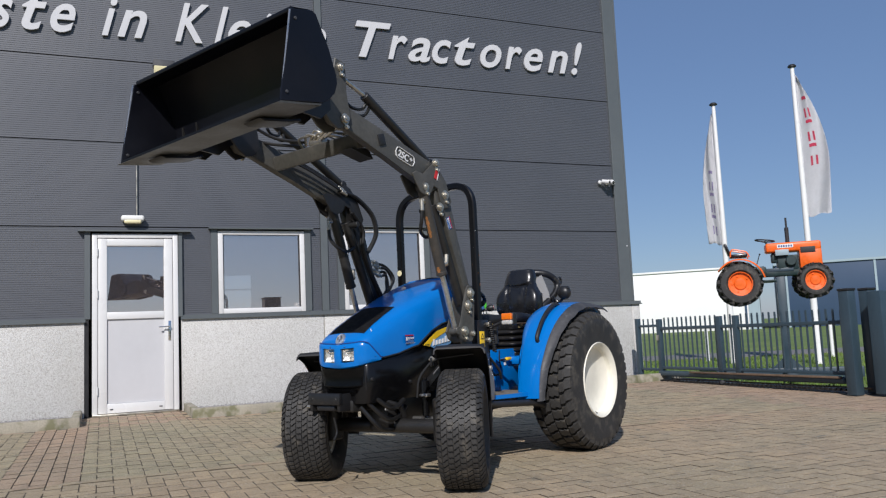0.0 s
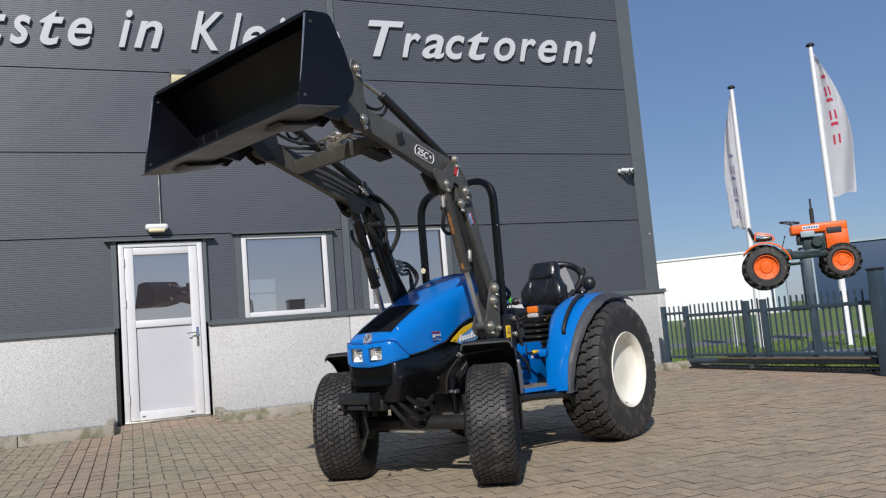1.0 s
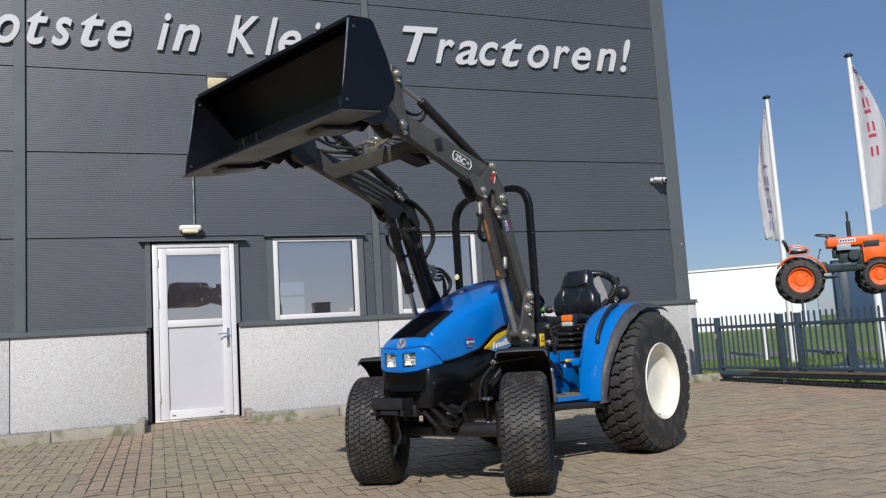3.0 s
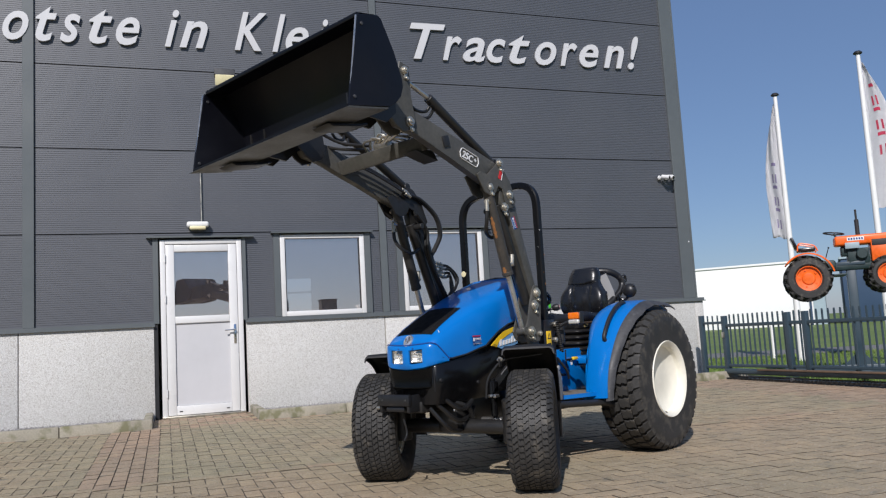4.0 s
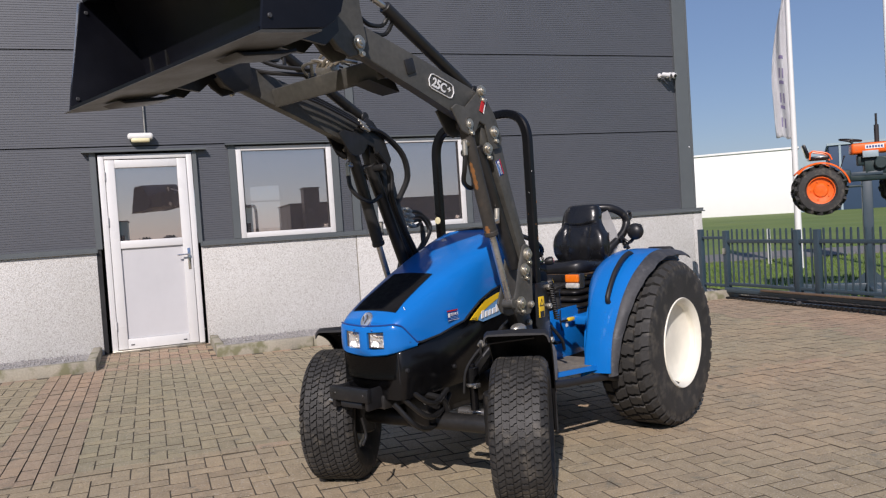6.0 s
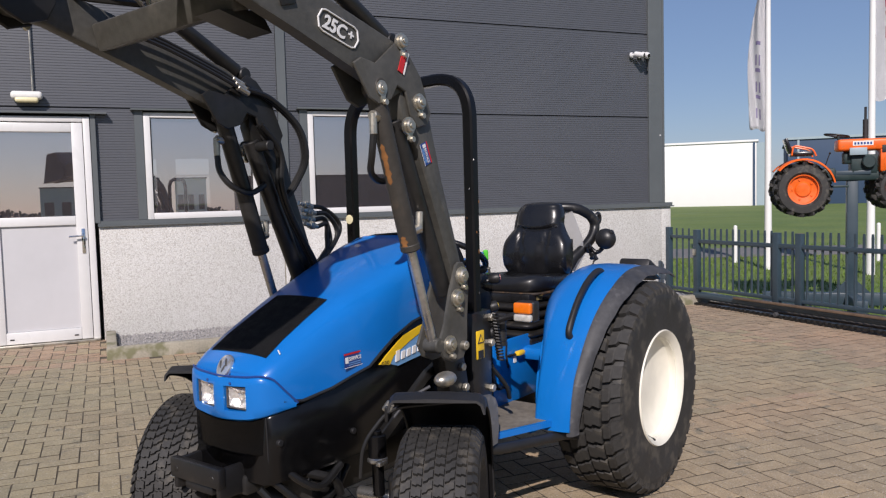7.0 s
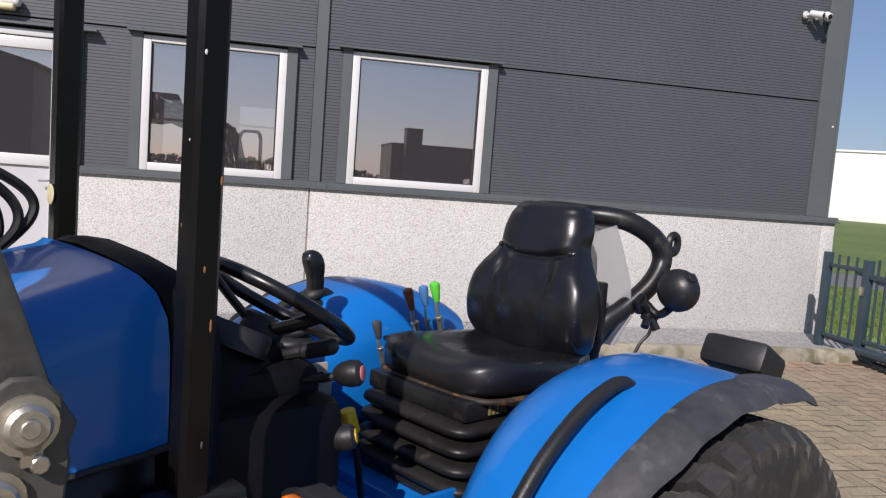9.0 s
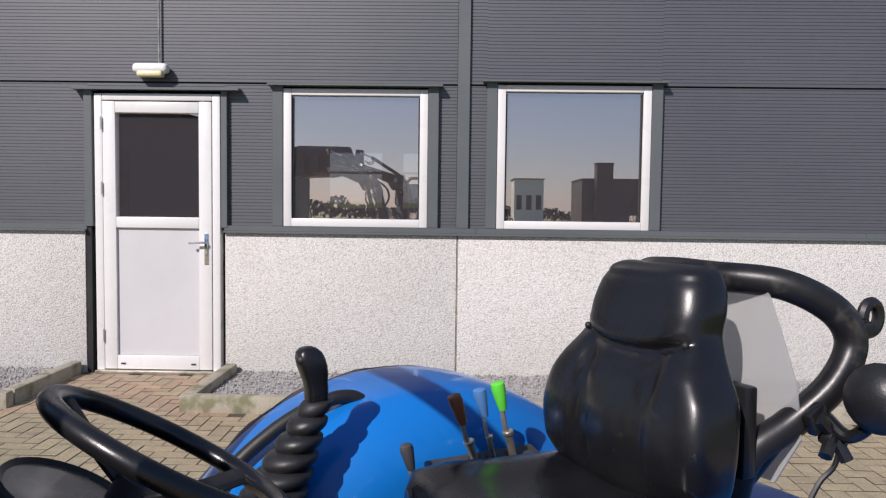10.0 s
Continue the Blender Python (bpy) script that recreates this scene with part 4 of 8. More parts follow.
def wheel(name, m, R, w, hub, lugs, rows, depth, skew, dish, label, near=False, lip=0.66):
    wh = root(name, m, "", "")
    wh.parent = tractor
    wh["label"] = label
    bm = B()
    turf_tyre(bm, R, w, hub, depth, lip)
    part("tyre", bm, TYRE, wh, "black turf tyre with rows of slanted blocks", angle=30)
    vs, fs = [], []
    for v, f, turns in tread(R, w, lugs, rows, depth, skew):
        if near:
            me = bpy.data.meshes.new("tread_block")
            me.from_pydata(v, [], f)
            me.materials.append(TYRE)
        for a in turns:
            if near:
                ob = new("tread_block", me)
                ob.parent, ob.matrix_basis = wh, Matrix.Rotation(-a, 4, "Y")
            else:
                n, m4 = len(vs), Matrix.Rotation(-a, 3, "Y")
                vs += [tuple(m4 @ Vector(q)) for q in v]
                fs += [tuple(n + k for k in g) for g in f]
    if not near:
        me = bpy.data.meshes.new("tread")
        me.from_pydata(vs, [], fs)
        me.materials.append(TYRE)
        ob = new("tread", me)
        ob.parent = wh
        ob["kind"] = "stuff"
    h = w / 2
    bm = B()
    prof = [(hub + 0.022, -h * 0.66), (hub + 0.020, -h * 0.60), (hub - 0.02, -h * 0.55), (hub - 0.025, h * 0.10), (hub - 0.022, h * (lip - 0.14)), (hub + 0.012, h * (lip - 0.06)),
            (hub + 0.014, h * lip), (hub + 0.010, h * (lip + 0.04)), (hub - 0.004, h * lip), (hub - 0.018, h * (lip - 0.10))]
    lathe(bm, prof, (0, 0, 0), n=64)
    if near:
        lathe(bm, [(hub - 0.018, h * (lip - 0.10)), (hub * 0.90, dish + 0.03), (hub * 0.72, dish + 0.006), (hub * 0.50, dish), (hub * 0.25, dish + 0.004), (0.0, dish + 0.004)], (0, 0, 0), n=64)
    else:
        lathe(bm, [(hub - 0.020, h * (lip - 0.14)), (hub - 0.03, dish + 0.03), (hub * 0.80, dish), (hub * 0.52, dish + 0.012), (hub * 0.46, dish + 0.03), (hub * 0.20, dish + 0.032), (0.0, dish + 0.032)], (0, 0, 0), n=64)
    part("rim", bm, RIM_CREAM, wh, "cream painted steel rim")
    for k in range(0 if near else 6):
        bm = B()
        a = k * math.pi / 3
        rod(bm, (math.cos(a) * hub * 0.32, dish + 0.03, math.sin(a) * hub * 0.32), (math.cos(a) * hub * 0.32, dish + 0.05, math.sin(a) * hub * 0.32), 0.011, n=6)
        part("wheel_nut", bm, ZINC, wh)
    bm = B()
    rod(bm, (hub * 0.55, dish + 0.02, -hub * 0.70), (hub * 0.60, dish + 0.075, -hub * 0.74), 0.007, n=8)
    part("valve", bm, BLACK_PLASTIC, wh)
    return wh


RZ, RX, FX, FZ = 0.600, 0.115, 0.128, 0.606
wheel("rear_wheel", pose(RX, 0.572, RZ, 0, 20, 0), 0.482, 0.320, 0.250, 38, 4, 0.022, 0.22, 0.075, "rear wheel with cream rim and wide turf tyre", near=True, lip=0.97)
wheel("rear_wheel", pose(RX, -0.558, RZ, 0, 0, 180), 0.482, 0.320, 0.250, 38, 4, 0.026, 0.30, 0.035, "rear wheel with cream rim and wide turf tyre")
STEER = 30
FL, FR = (1.62, 0.605), (1.755, -0.405)
wheel("front_wheel", pose(FL[0], FL[1], 0.442, 0, 33, STEER), 0.330, 0.252, 0.178, 60, 8, 0.011, 0.35, 0.03, "steered front wheel with a turf tyre")
wheel("front_wheel", pose(FR[0], FR[1], 0.442, 0, 10, STEER + 180), 0.330, 0.270, 0.178, 60, 8, 0.011, 0.35, 0.03, "steered front wheel with a turf tyre")


# front mudguards turn with the wheels
def front_guard(name, c):
    g = root(name, pose(c[0] - (0.0 if c[1] > 0 else 0.08), c[1], 0.372 if c[1] > 0 else 0.355, 0, 0, STEER), "", "")
    g.parent = tractor
    g["label"] = "slim black plastic front mudguard on a bent stay"
    bm = B()
    arc = smooth_path([(0.13, 0, 0.540), (0.06, 0, 0.530), (-0.05, 0, 0.495), (-0.15, 0, 0.440), (-0.235, 0, 0.362), (-0.285, 0, 0.26), (-0.315, 0, 0.12), (-0.325, 0, -0.02)], 4)
    rings = []
    for k, p in enumerate(arc):
        d = (arc[min(k + 1, len(arc) - 1)] - arc[max(k - 1, 0)]).normalized()
        n = V3(d.z, 0, -d.x)
        lip = 0.016 if k < 2 else 0.0
        rings.append([p + n * (dz - lip * (0.5 if k else 1.0)) + V3(0, y, 0) for y, dz in ((-0.140, -0.036), (-0.137, -0.012), (-0.124, 0), (-0.03, 0.004), (0.03, 0.004), (0.124, 0), (0.140, -0.012), (0.146, -0.040), (0.140, -0.040), (0.132, -0.016), (0.12, -0.007), (-0.12, -0.007), (-0.130, -0.016), (-0.134, -0.036))])
    skin(bm, rings)
    part("shell", bm, BLACK_PLASTIC, g, "black plastic mudguard shell", angle=50)
    s = -1 if c[1] > 0 else 1
    bm = B()
    tube(bm, fillet([(0.03, s * 0.25, 0.25), (0.03, s * 0.24, 0.36), (-0.02, s * 0.16, 0.46), (-0.03, 0.07 * -s, 0.480)], 0.05), 0.006, n=8)
    part("stay", bm, LOADER_DARK, g)
    for x in (-0.02, -0.05):
        bm = B()
        rod(bm, (x, s * 0.158, 0.452), (x + 0.004, s * 0.178, 0.468), 0.014, n=6)
        part("clamp_bolt", bm, ZINC, g)
    bm = B()
    box(bm, (-0.035, s * 0.168, 0.445), (0.08, 0.012, 0.05), bevel=0.004)
    part("clamp_plate", bm, BLACK_PAINT, g)
    return g


front_guard("front_mudguard", FL)
front_guard("front_mudguard", FR)
bm = B()
ball(bm, (1.345, 0.425, 0.852), 0.042, 16, (1.2, 0.8, 0.66))
part("metal_cap", bm, ZINC, tractor, "dull grey metal cap")


# ---- bonnet ----
HOOD = [  # x, half width, bottom z, top z
    (1.942, 0.165, 0.895, 0.955), (1.928, 0.183, 0.885, 0.974), (1.89, 0.200, 0.862, 1.005), (1.82, 0.213, 0.852, 1.048), (1.70, 0.226, 0.869, 1.108), (1.60, 0.235, 0.895, 1.155),
    (1.53, 0.240, 0.910, 1.185), (1.48, 0.242, 0.944, 1.204), (1.40, 0.245, 0.993, 1.234), (1.30, 0.247, 1.033, 1.268), (1.22, 0.252, 1.052, 1.296), (1.14, 0.254, 1.062, 1.322), (1.075, 0.255, 1.070, 1.343), (1.035, 0.255, 1.078, 1.352)]
bm = B()
rings = []
for x, w, zb, zt in HOOD:
    h = zt - zb
    k = min(1, max(0, (1.50 - x) / 0.35))   # the shoulders grow squarer towards the back
    half = [(w * (a + (c - a) * k), zb + h * (b + (d - b) * k)) for a, b, c, d in ((1, 0, 1, 0), (1, 0.25, 1, 0.25), (0.985, 0.50, 0.995, 0.50), (0.95, 0.70, 0.985, 0.71), (0.88, 0.84, 0.95, 0.85), (0.76, 0.93, 0.86, 0.935), (0.58, 0.972, 0.66, 0.976), (0.32, 0.992, 0.35, 0.994), (0, 1, 0, 1))]
    loop = [(y, z) for y, z in half] + [(-y, z) for y, z in half[-2::-1]]
    rings.append([V3(x + (0.012 if x > 1.91 else 0) * (1 - (y / w) ** 2) + (0.055 * ((z - zb) / h) ** 6 if x < 1.05 else 0.02 * ((z - zb) / h) ** 6 if x < 1.10 else 0), y, z - (0.010 * ((z - zb) / h) ** 2 if x < 1.10 else 0)) for y, z in loop])
vv = skin(bm, rings, caps=False, closed=False)
bm.faces.new(vv[0])
bonnet = part("bonnet", bm, BLUE, tractor, "glossy blue sloping bonnet", angle=60)
bm = B()
half_gap = [V3(x, s * (w + 0.001), zb + 0.002) for s in (1,) for x, w, zb, zt in HOOD[2:]]
tube(bm, half_gap, 0.006, n=6)
tube(bm, [V3(p.x, -p.y, p.z) for p in half_gap], 0.006, n=6)
part("bonnet_seal", bm, BLACK_PLASTIC, tractor)


def hood_top(x, y):
    """The height of the bonnet at x, y."""
    for (xa, wa, ba, ta), (xb, wb, bb, tb) in zip(HOOD, HOOD[1:]):
        if xb <= x <= xa:
            k = (xa - x) / (xa - xb)
            w, zb, zt = wa + (wb - wa) * k, ba + (bb - ba) * k, ta + (tb - ta) * k
            break
    else:
        return 1.0
    s = abs(y) / w
    prof = [(0, 1.0), (0.32, 0.992), (0.58, 0.972), (0.76, 0.93), (0.88, 0.84), (0.95, 0.70)]
    for (a, p), (b, q) in zip(prof, prof[1:]):
        if a <= s <= b:
            return zb + (zt - zb) * (p + (q - p) * (s - a) / (b - a))
    return zb + (zt - zb) * 0.7


def on_hood(bm, corners, nx, ny, lift):
    """A sheet laid over the bonnet between four (x, y) corners."""
    g = []
    for i in range(nx + 1):
        row = []
        for j in range(ny + 1):
            s, t = i / nx, j / ny
            a = Vector(corners[0]) * (1 - t) + Vector(corners[1]) * t
            b = Vector(corners[3]) * (1 - t) + Vector(corners[2]) * t
            p = a * (1 - s) + b * s
            row.append(bm.verts.new((p.x, p.y, hood_top(p.x, p.y) + lift)))
        g.append(row)
    for i in range(nx):
        for j in range(ny):
            bm.faces.new((g[i][j], g[i][j + 1], g[i + 1][j + 1], g[i + 1][j]))


bm = B()
on_hood(bm, ((1.895, -0.135), (1.895, 0.135), (1.605, 0.125), (1.605, -0.125)), 16, 8, 0.003)
bmesh.ops.solidify(bm, geom=bm.faces[:], thickness=-0.003)
part("air_screen", bm, MESH_BLACK, bonnet, "matt black mesh panel set in the bonnet")
bm = B()
lathe(bm, [(0.0, 0.012), (0.018, 0.011), (0.029, 0.006), (0.032, 0.0), (0.032, -0.006)], (0, 0, 0), n=24, axis="x")
for v in bm.verts:
    v.co.z *= 1.28
part("emblem", bm, SATIN, bonnet, "oval chrome badge", at=pose(1.948, 0, 0.965, 0, -28, 0))
for dy, dz, turn in ((-0.010, 0.004, 24), (0.009, -0.008, -18), (0.012, 0.012, 30)):
    bm = B()
    ball(bm, (0, 0, 0), 0.012, 12, (0.25, 0.42, 1.25))
    part("emblem_leaf", bm, GREY_PLASTIC, bonnet, at=pose(1.948, 0, 0.965, 0, -28, 0) @ pose(0.0105, dy, dz, turn, 0, 0))

# ---- nose with two headlights ----
nose = root("nose", pose(0, 0, 0), "", "")
nose.parent = tractor
NOSE = [(0.216, 1.848, 0.842, 0.850), (0.206, 1.885, 0.835, 0.890), (0.191, 1.922, 0.827, 0.934), (0.174, 1.944, 0.820, 0.946), (0.157, 1.956, 0.815, 0.948), (0.138, 1.963, 0.809, 0.946), (0.120, 1.967, 0.805, 0.944), (0.072, 1.972, 0.800, 0.941), (0.024, 1.975, 0.797, 0.939), (0.0, 1.975, 0.796, 0.938)]
NOSE = NOSE + [(-y, x, lo, hi) for y, x, lo, hi in NOSE[-2::-1]]
ROWS = [(0.0, -0.024), (0.02, -0.006), (0.06, 0.0), (0.25, 0.002), (0.54, 0.003), (0.81, 0.002), (0.94, 0.0), (0.985, -0.005), (1.0, -0.022)]


def nose_point(i, j):
    """A point of the fascia: station i across, row j up; a rib stands between the lamps."""
    (y, x, lo, hi), (f, dx) = NOSE[i], ROWS[j]
    rib = 0.008 if abs(y) < 0.01 and 2 < j < 6 else 0.0
    return V3(x + dx + rib, y * (1 + dx), lo + (hi - lo) * f)


LAMPS = (6, len(NOSE) - 9)   # the stations where the two lamp pockets begin
bm = B()
grid = [[bm.verts.new(nose_point(i, j)) for i in range(len(NOSE))] for j in range(len(ROWS))]
for j in range(len(ROWS) - 1):
    for i in range(len(NOSE) - 1):
        if 3 <= j < 5 and any(a <= i < a + 2 for a in LAMPS):
            continue
        bm.faces.new((grid[j][i], grid[j][i + 1], grid[j + 1][i + 1], grid[j + 1][i]))
for a in LAMPS:
    rim = [(a, 3), (a + 1, 3), (a + 2, 3), (a + 2, 4), (a + 2, 5), (a + 1, 5), (a, 5), (a, 4)]
    deep = [bm.verts.new(nose_point(i, j) + V3(-0.026, 0, 0)) for i, j in rim]
    for k in range(8):
        i, j = rim[k]
        p, q = rim[(k + 1) % 8]
        bm.faces.new((grid[j][i], grid[q][p], deep[(k + 1) % 8], deep[k]))
part("fascia", bm, BLUE, nose, "blue lamp surround with a rib between the lamps", angle=40)
for a in LAMPS:
    lo, hi = nose_point(a, 3), nose_point(a + 2, 5)
    mid = (lo + hi) / 2
    lit = root("headlight", pose(mid.x - 0.010, mid.y, mid.z, 0, 0, math.copysign(3, mid.y)), "", "")
    lit.parent = tractor
    lit["label"] = "square clear headlight set in the blue nose"
    w, h = abs(hi.y - lo.y) / 2 - 0.001, abs(hi.z - lo.z) / 2 + 0.0005
    bm = B()
    for c, sz in (((0, 0, h - 0.003), (0.008, 2 * w, 0.005)), ((0, 0, 0.003 - h), (0.008, 2 * w, 0.005)), ((0, w - 0.003, 0), (0.008, 0.005, 2 * h - 0.012)), ((0, 0.003 - w, 0), (0.008, 0.005, 2 * h - 0.012))):
        box(bm, c, sz, bevel=0.0015, seg=1)
    part("bezel", bm, GREY_PLASTIC, lit)
    # a dished reflector with shallow flutes
    bm = B()
    n = 20
    g = []
    for i in range(n + 1):
        row = []
        for j in range(n + 1):
            u, v = 2 * i / n - 1, 2 * j / n - 1
            deep = 0.030 * (1 - 0.5 * u * u - 0.5 * v * v) * min(1, (1 - max(abs(u), abs(v)) ** 6) * 3) + 0.0018 * math.cos(u * 12) + 0.0014 * math.sin(v * 9 + 2 * u)
            row.append(bm.verts.new((-0.004 - deep, u * (w - 0.004), v * (h - 0.004))))
        g.append(row)
    for i in range(n):
        for j in range(n):
            bm.faces.new((g[i][j], g[i + 1][j], g[i + 1][j + 1], g[i][j + 1]))
    part("reflector", bm, REFLECTOR, lit, "bright fluted reflector", angle=80)
    bm = B()
    ball(bm, (-0.016, 0, -0.002), 0.009, 12)
    rod(bm, (-0.034, 0, -0.002), (-0.018, 0, -0.002), 0.006, n=10)
    part("bulb", bm, CLEAR_LENS, lit)
    bm = B()
    box(bm, (0.003, 0, 0), (0.003, 2 * w - 0.006, 2 * h - 0.006))
    glass = part("lamp_glass", bm, LAMP_GLASS, lit, "clear lamp glass")
    glass.visible_shadow = False
for y in (-0.055, 0.055):
    bm = B()
    rod(bm, (1.965, y, 0.922), (1.9775, y, 0.922), 0.0045, n=10)
    part("plug", bm, NAVY_DECAL, nose)
bm = B()
tube(bm, [V3(x - 0.006, y, hi + 0.003) for y, x, lo, hi in NOSE], 0.0034, n=6, soft=3)
part("nose_seam", bm, NAVY_DECAL, nose)

# ---- black body under the bonnet ----
bm = B()
rings = []
for x, w, zb, zt in ((1.940, 0.168, 0.60, 0.820), (1.922, 0.186, 0.60, 0.828), (1.88, 0.201, 0.60, 0.838), (1.82, 0.210, 0.60, 0.848), (1.70, 0.214, 0.60, 0.872), (1.50, 0.224, 0.605, 0.938), (1.40, 0.232, 0.62, 1.0), (1.28, 0.236, 0.64, 1.045), (1.0, 0.236, 0.66, 1.075)):
    rings.append([V3(x, y, z) for y, z in ((w * 0.90, zb), (w * 0.985, zb + 0.05), (w, (zb + zt) / 2), (w, zt - 0.01), (w - 0.01, zt), (-w + 0.01, zt), (-w, zt - 0.01), (-w, (zb + zt) / 2), (-w * 0.985, zb + 0.05), (-w * 0.90, zb))])
skin(bm, rings)
part("engine_cover", bm, GLOSS_BLACK, tractor, "glossy black side panels", angle=50)
# the grille panel in front, with a lip near its foot
bm = B()
front = [(y, x, lo) for y, x, lo, hi in NOSE if abs(y) < 0.18]
rows = []
for z, dx, narrow in ((None, -0.008, 1.0), (0.76, -0.010, 0.99), (0.706, -0.014, 0.975), (0.700, -0.012, 0.975), (0.692, -0.013, 0.972), (0.688, -0.022, 0.970), (0.640, -0.030, 0.955), (0.625, -0.045, 0.945)):
    rows.append([V3(x + dx, y * narrow, (lo - 0.002 if z is None else z + 0.010 * (abs(y) / 0.2) ** 2)) for y, x, lo in front])
skin(bm, rows, caps=False, closed=False)
bmesh.ops.solidify(bm, geom=bm.faces[:], thickness=0.012)
part("grille", bm, GLOSS_BLACK, tractor, "black lower front panel with a lip", angle=40)
bm = B()
tube(bm, [(1.938, 0.172, 0.818), (1.936, 0.173, 0.75), (1.933, 0.171, 0.68), (1.928, 0.166, 0.63)], 0.0026, n=6, soft=3)
part("panel_seam", bm, BLACK_PLASTIC, tractor)
for x, y, z in ((1.905, 0.192, 0.735), (1.60, 0.218, 0.70)):
    bm = B()
    rod(bm, (x, y - 0.005, z), (x, y + 0.009, z), 0.011, n=12)
    part("panel_bolt", bm, BLACK_PLASTIC, tractor)
bm = B()
box(bm, (0, 0, 0), (0.004, 0.003, 0.015))
part("paint_chip", bm, WHITE_DECAL, bonnet, at=pose(1.865, 0.163, 1.0135, 25, 0, 20))
# side decals: plain shapes
for s in (-1, 1):
    y = s * 0.2375

    def flat(pts, lift):
        bm = B()
        slab(bm, pts, min(y, y + s * lift), max(y, y + s * lift))
        return bm

    part("swoosh_back", flat([(1.425, 0.902), (1.41, 0.923), (1.308, 0.965), (1.231, 0.990), (1.20, 0.998), (1.20, 0.912), (1.24, 0.902), (1.375, 0.886)], 0.003), SKYBLUE_DECAL, tractor, "pale blue side decal")
    part("swoosh", flat([(1.480, 0.909), (1.443, 0.934), (1.399, 0.960), (1.344, 0.991), (1.261, 1.010), (1.20, 1.022), (1.20, 1.006), (1.231, 0.992), (1.308, 0.966), (1.400, 0.928), (1.424, 0.899)], 0.005), YELLOW, tractor, "broad yellow swoosh decal")
    for k in range(9):
        x, tall = 1.392 - k * 0.0315, (0.038 if k in (0, 4, 6, 7) else 0.027)
        z = 0.903 + k * 0.0042
        part("print_bar", flat([(x, z), (x - 0.020, z + 0.003), (x - 0.024, z + 0.003 + tall), (x - 0.004, z + tall)], 0.007), WHITE_DECAL, tractor)
    if s > 0:
        letters("030", 0.013, 0.001, BLACK_PLASTIC, tractor, "lettering", pose(1.468, y + 0.0052, 0.903, 90, 0, 180), width=0.040)
    for k in range(3 if s < 0 else 0):
        x = 1.462 - k * 0.014
        part("print_bar", flat([(x, 0.904 - k * 0.001), (x - 0.008, 0.904 - k * 0.001), (x - 0.010, 0.916 - k * 0.001), (x - 0.002, 0.916 - k * 0.001)], 0.007), BLACK_PLASTIC, tractor)


def service_sticker(m, w, h, parent=None):
    """A navy dealer sticker with an orange rim, its one readable word and bars."""
    st = root("service_sticker", m, "", "")
    st.parent = tractor
    st["label"] = "small navy dealer sticker with an orange edge"
    for name, c, s, mt in (("backing", (0, 0, 0.0005), (w, h, 0.001), NAVY_DECAL), ("edge", (0, h * 0.42, 0.0012), (w, h * 0.12, 0.0012), RED),
                           ("border", (0, -h * 0.485, 0.0012), (w, h * 0.03, 0.0012), WHITE_DECAL), ("logo_bar", (-w * 0.36, h * 0.02, 0.0014), (w * 0.16, h * 0.40, 0.0012), WHITE_DECAL)):
        bm = B()
        box(bm, c, s)
        part(name, bm, mt, st)
    for k in range(2):
        bm = B()
        box(bm, (w * 0.06, -h * (0.20 + 0.14 * k), 0.0014), (w * 0.66, h * 0.045, 0.0012))
        part("small_print", bm, SKYBLUE_DECAL, st)
    letters("SERVICE", h * 0.26, 0.001, WHITE_DECAL, st, "lettering", pose(-w * 0.24, -h * 0.06, 0.0012), width=w * 0.68)
    return st


service_sticker(pose(1.607, 0.2375, 0.952, 88, 0, 180 + 2.5), 0.092, 0.050)

# ---- chassis, axles, front bracket ----
bm = B()
box(bm, (1.05, 0, 0.55), (1.25, 0.24, 0.20), bevel=0.02)
box(bm, (0.25, 0, 0.58), (0.75, 0.34, 0.30), bevel=0.04)
box(bm, (1.80, 0, 0.585), (0.30, 0.16, 0.07), bevel=0.015)
part("chassis", bm, LOADER_DARK, tractor, "dark oily chassis and gearbox")
bm = B()
rod(bm, (RX, -0.40, RZ), (RX, 0.40, RZ), 0.085, n=20)
part("rear_axle", bm, LOADER_DARK, tractor)
ax = Vector((FL[0] - FR[0], FL[1] - FR[1], 0)).normalized()
mid = Vector(((FL[0] + FR[0]) / 2, (FL[1] + FR[1]) / 2, 0.45))
bm = B()
rod(bm, mid - ax * 0.40, mid + ax * 0.40, 0.042, n=16)
box(bm, mid + Vector((0, 0, 0.05)), (0.15, 0.16, 0.17), bevel=0.03)
part("front_axle", bm, LOADER_DARK, tractor, "dark front axle with differential")
for s in (-1, 1):
    bm = B()
    c = mid + ax * 0.385 * s
    rod(bm, c + V3(0, 0, -0.09), c + V3(0, 0, 0.16), 0.062, n=16)
    rod(bm, c, c + ax * 0.10 * s, 0.10, n=20)
    part("steering_knuckle", bm, LOADER_DARK, tractor)
    bm = B()
    a, b = mid + V3(-0.13, 0.10 * s, 0.02), c + V3(-0.12, 0, 0.02)
    rod(bm, a, a + (b - a) * 0.55, 0.022, n=12)
    rod(bm, a + (b - a) * 0.5, b, 0.011, n=10)
    part("steering_ram", bm, STEEL, tractor, "bare steel steering ram")
bm = B()
box(bm, (2.03, -0.055, 0.632), (0.030, 0.245, 0.066), bevel=0.006)
part("front_bracket", bm, BLACK_PAINT, tractor, "black steel weight bracket")
for y in (0.052, -0.160):
    bm = B()
    box(bm, (1.968, y, 0.610), (0.14, 0.022, 0.10), bevel=0.008)
    part("bracket_cheek", bm, BLACK_PAINT, tractor)
bm = B()
box(bm, (1.98, -0.055, 0.580), (0.10, 0.14, 0.03), bevel=0.008)
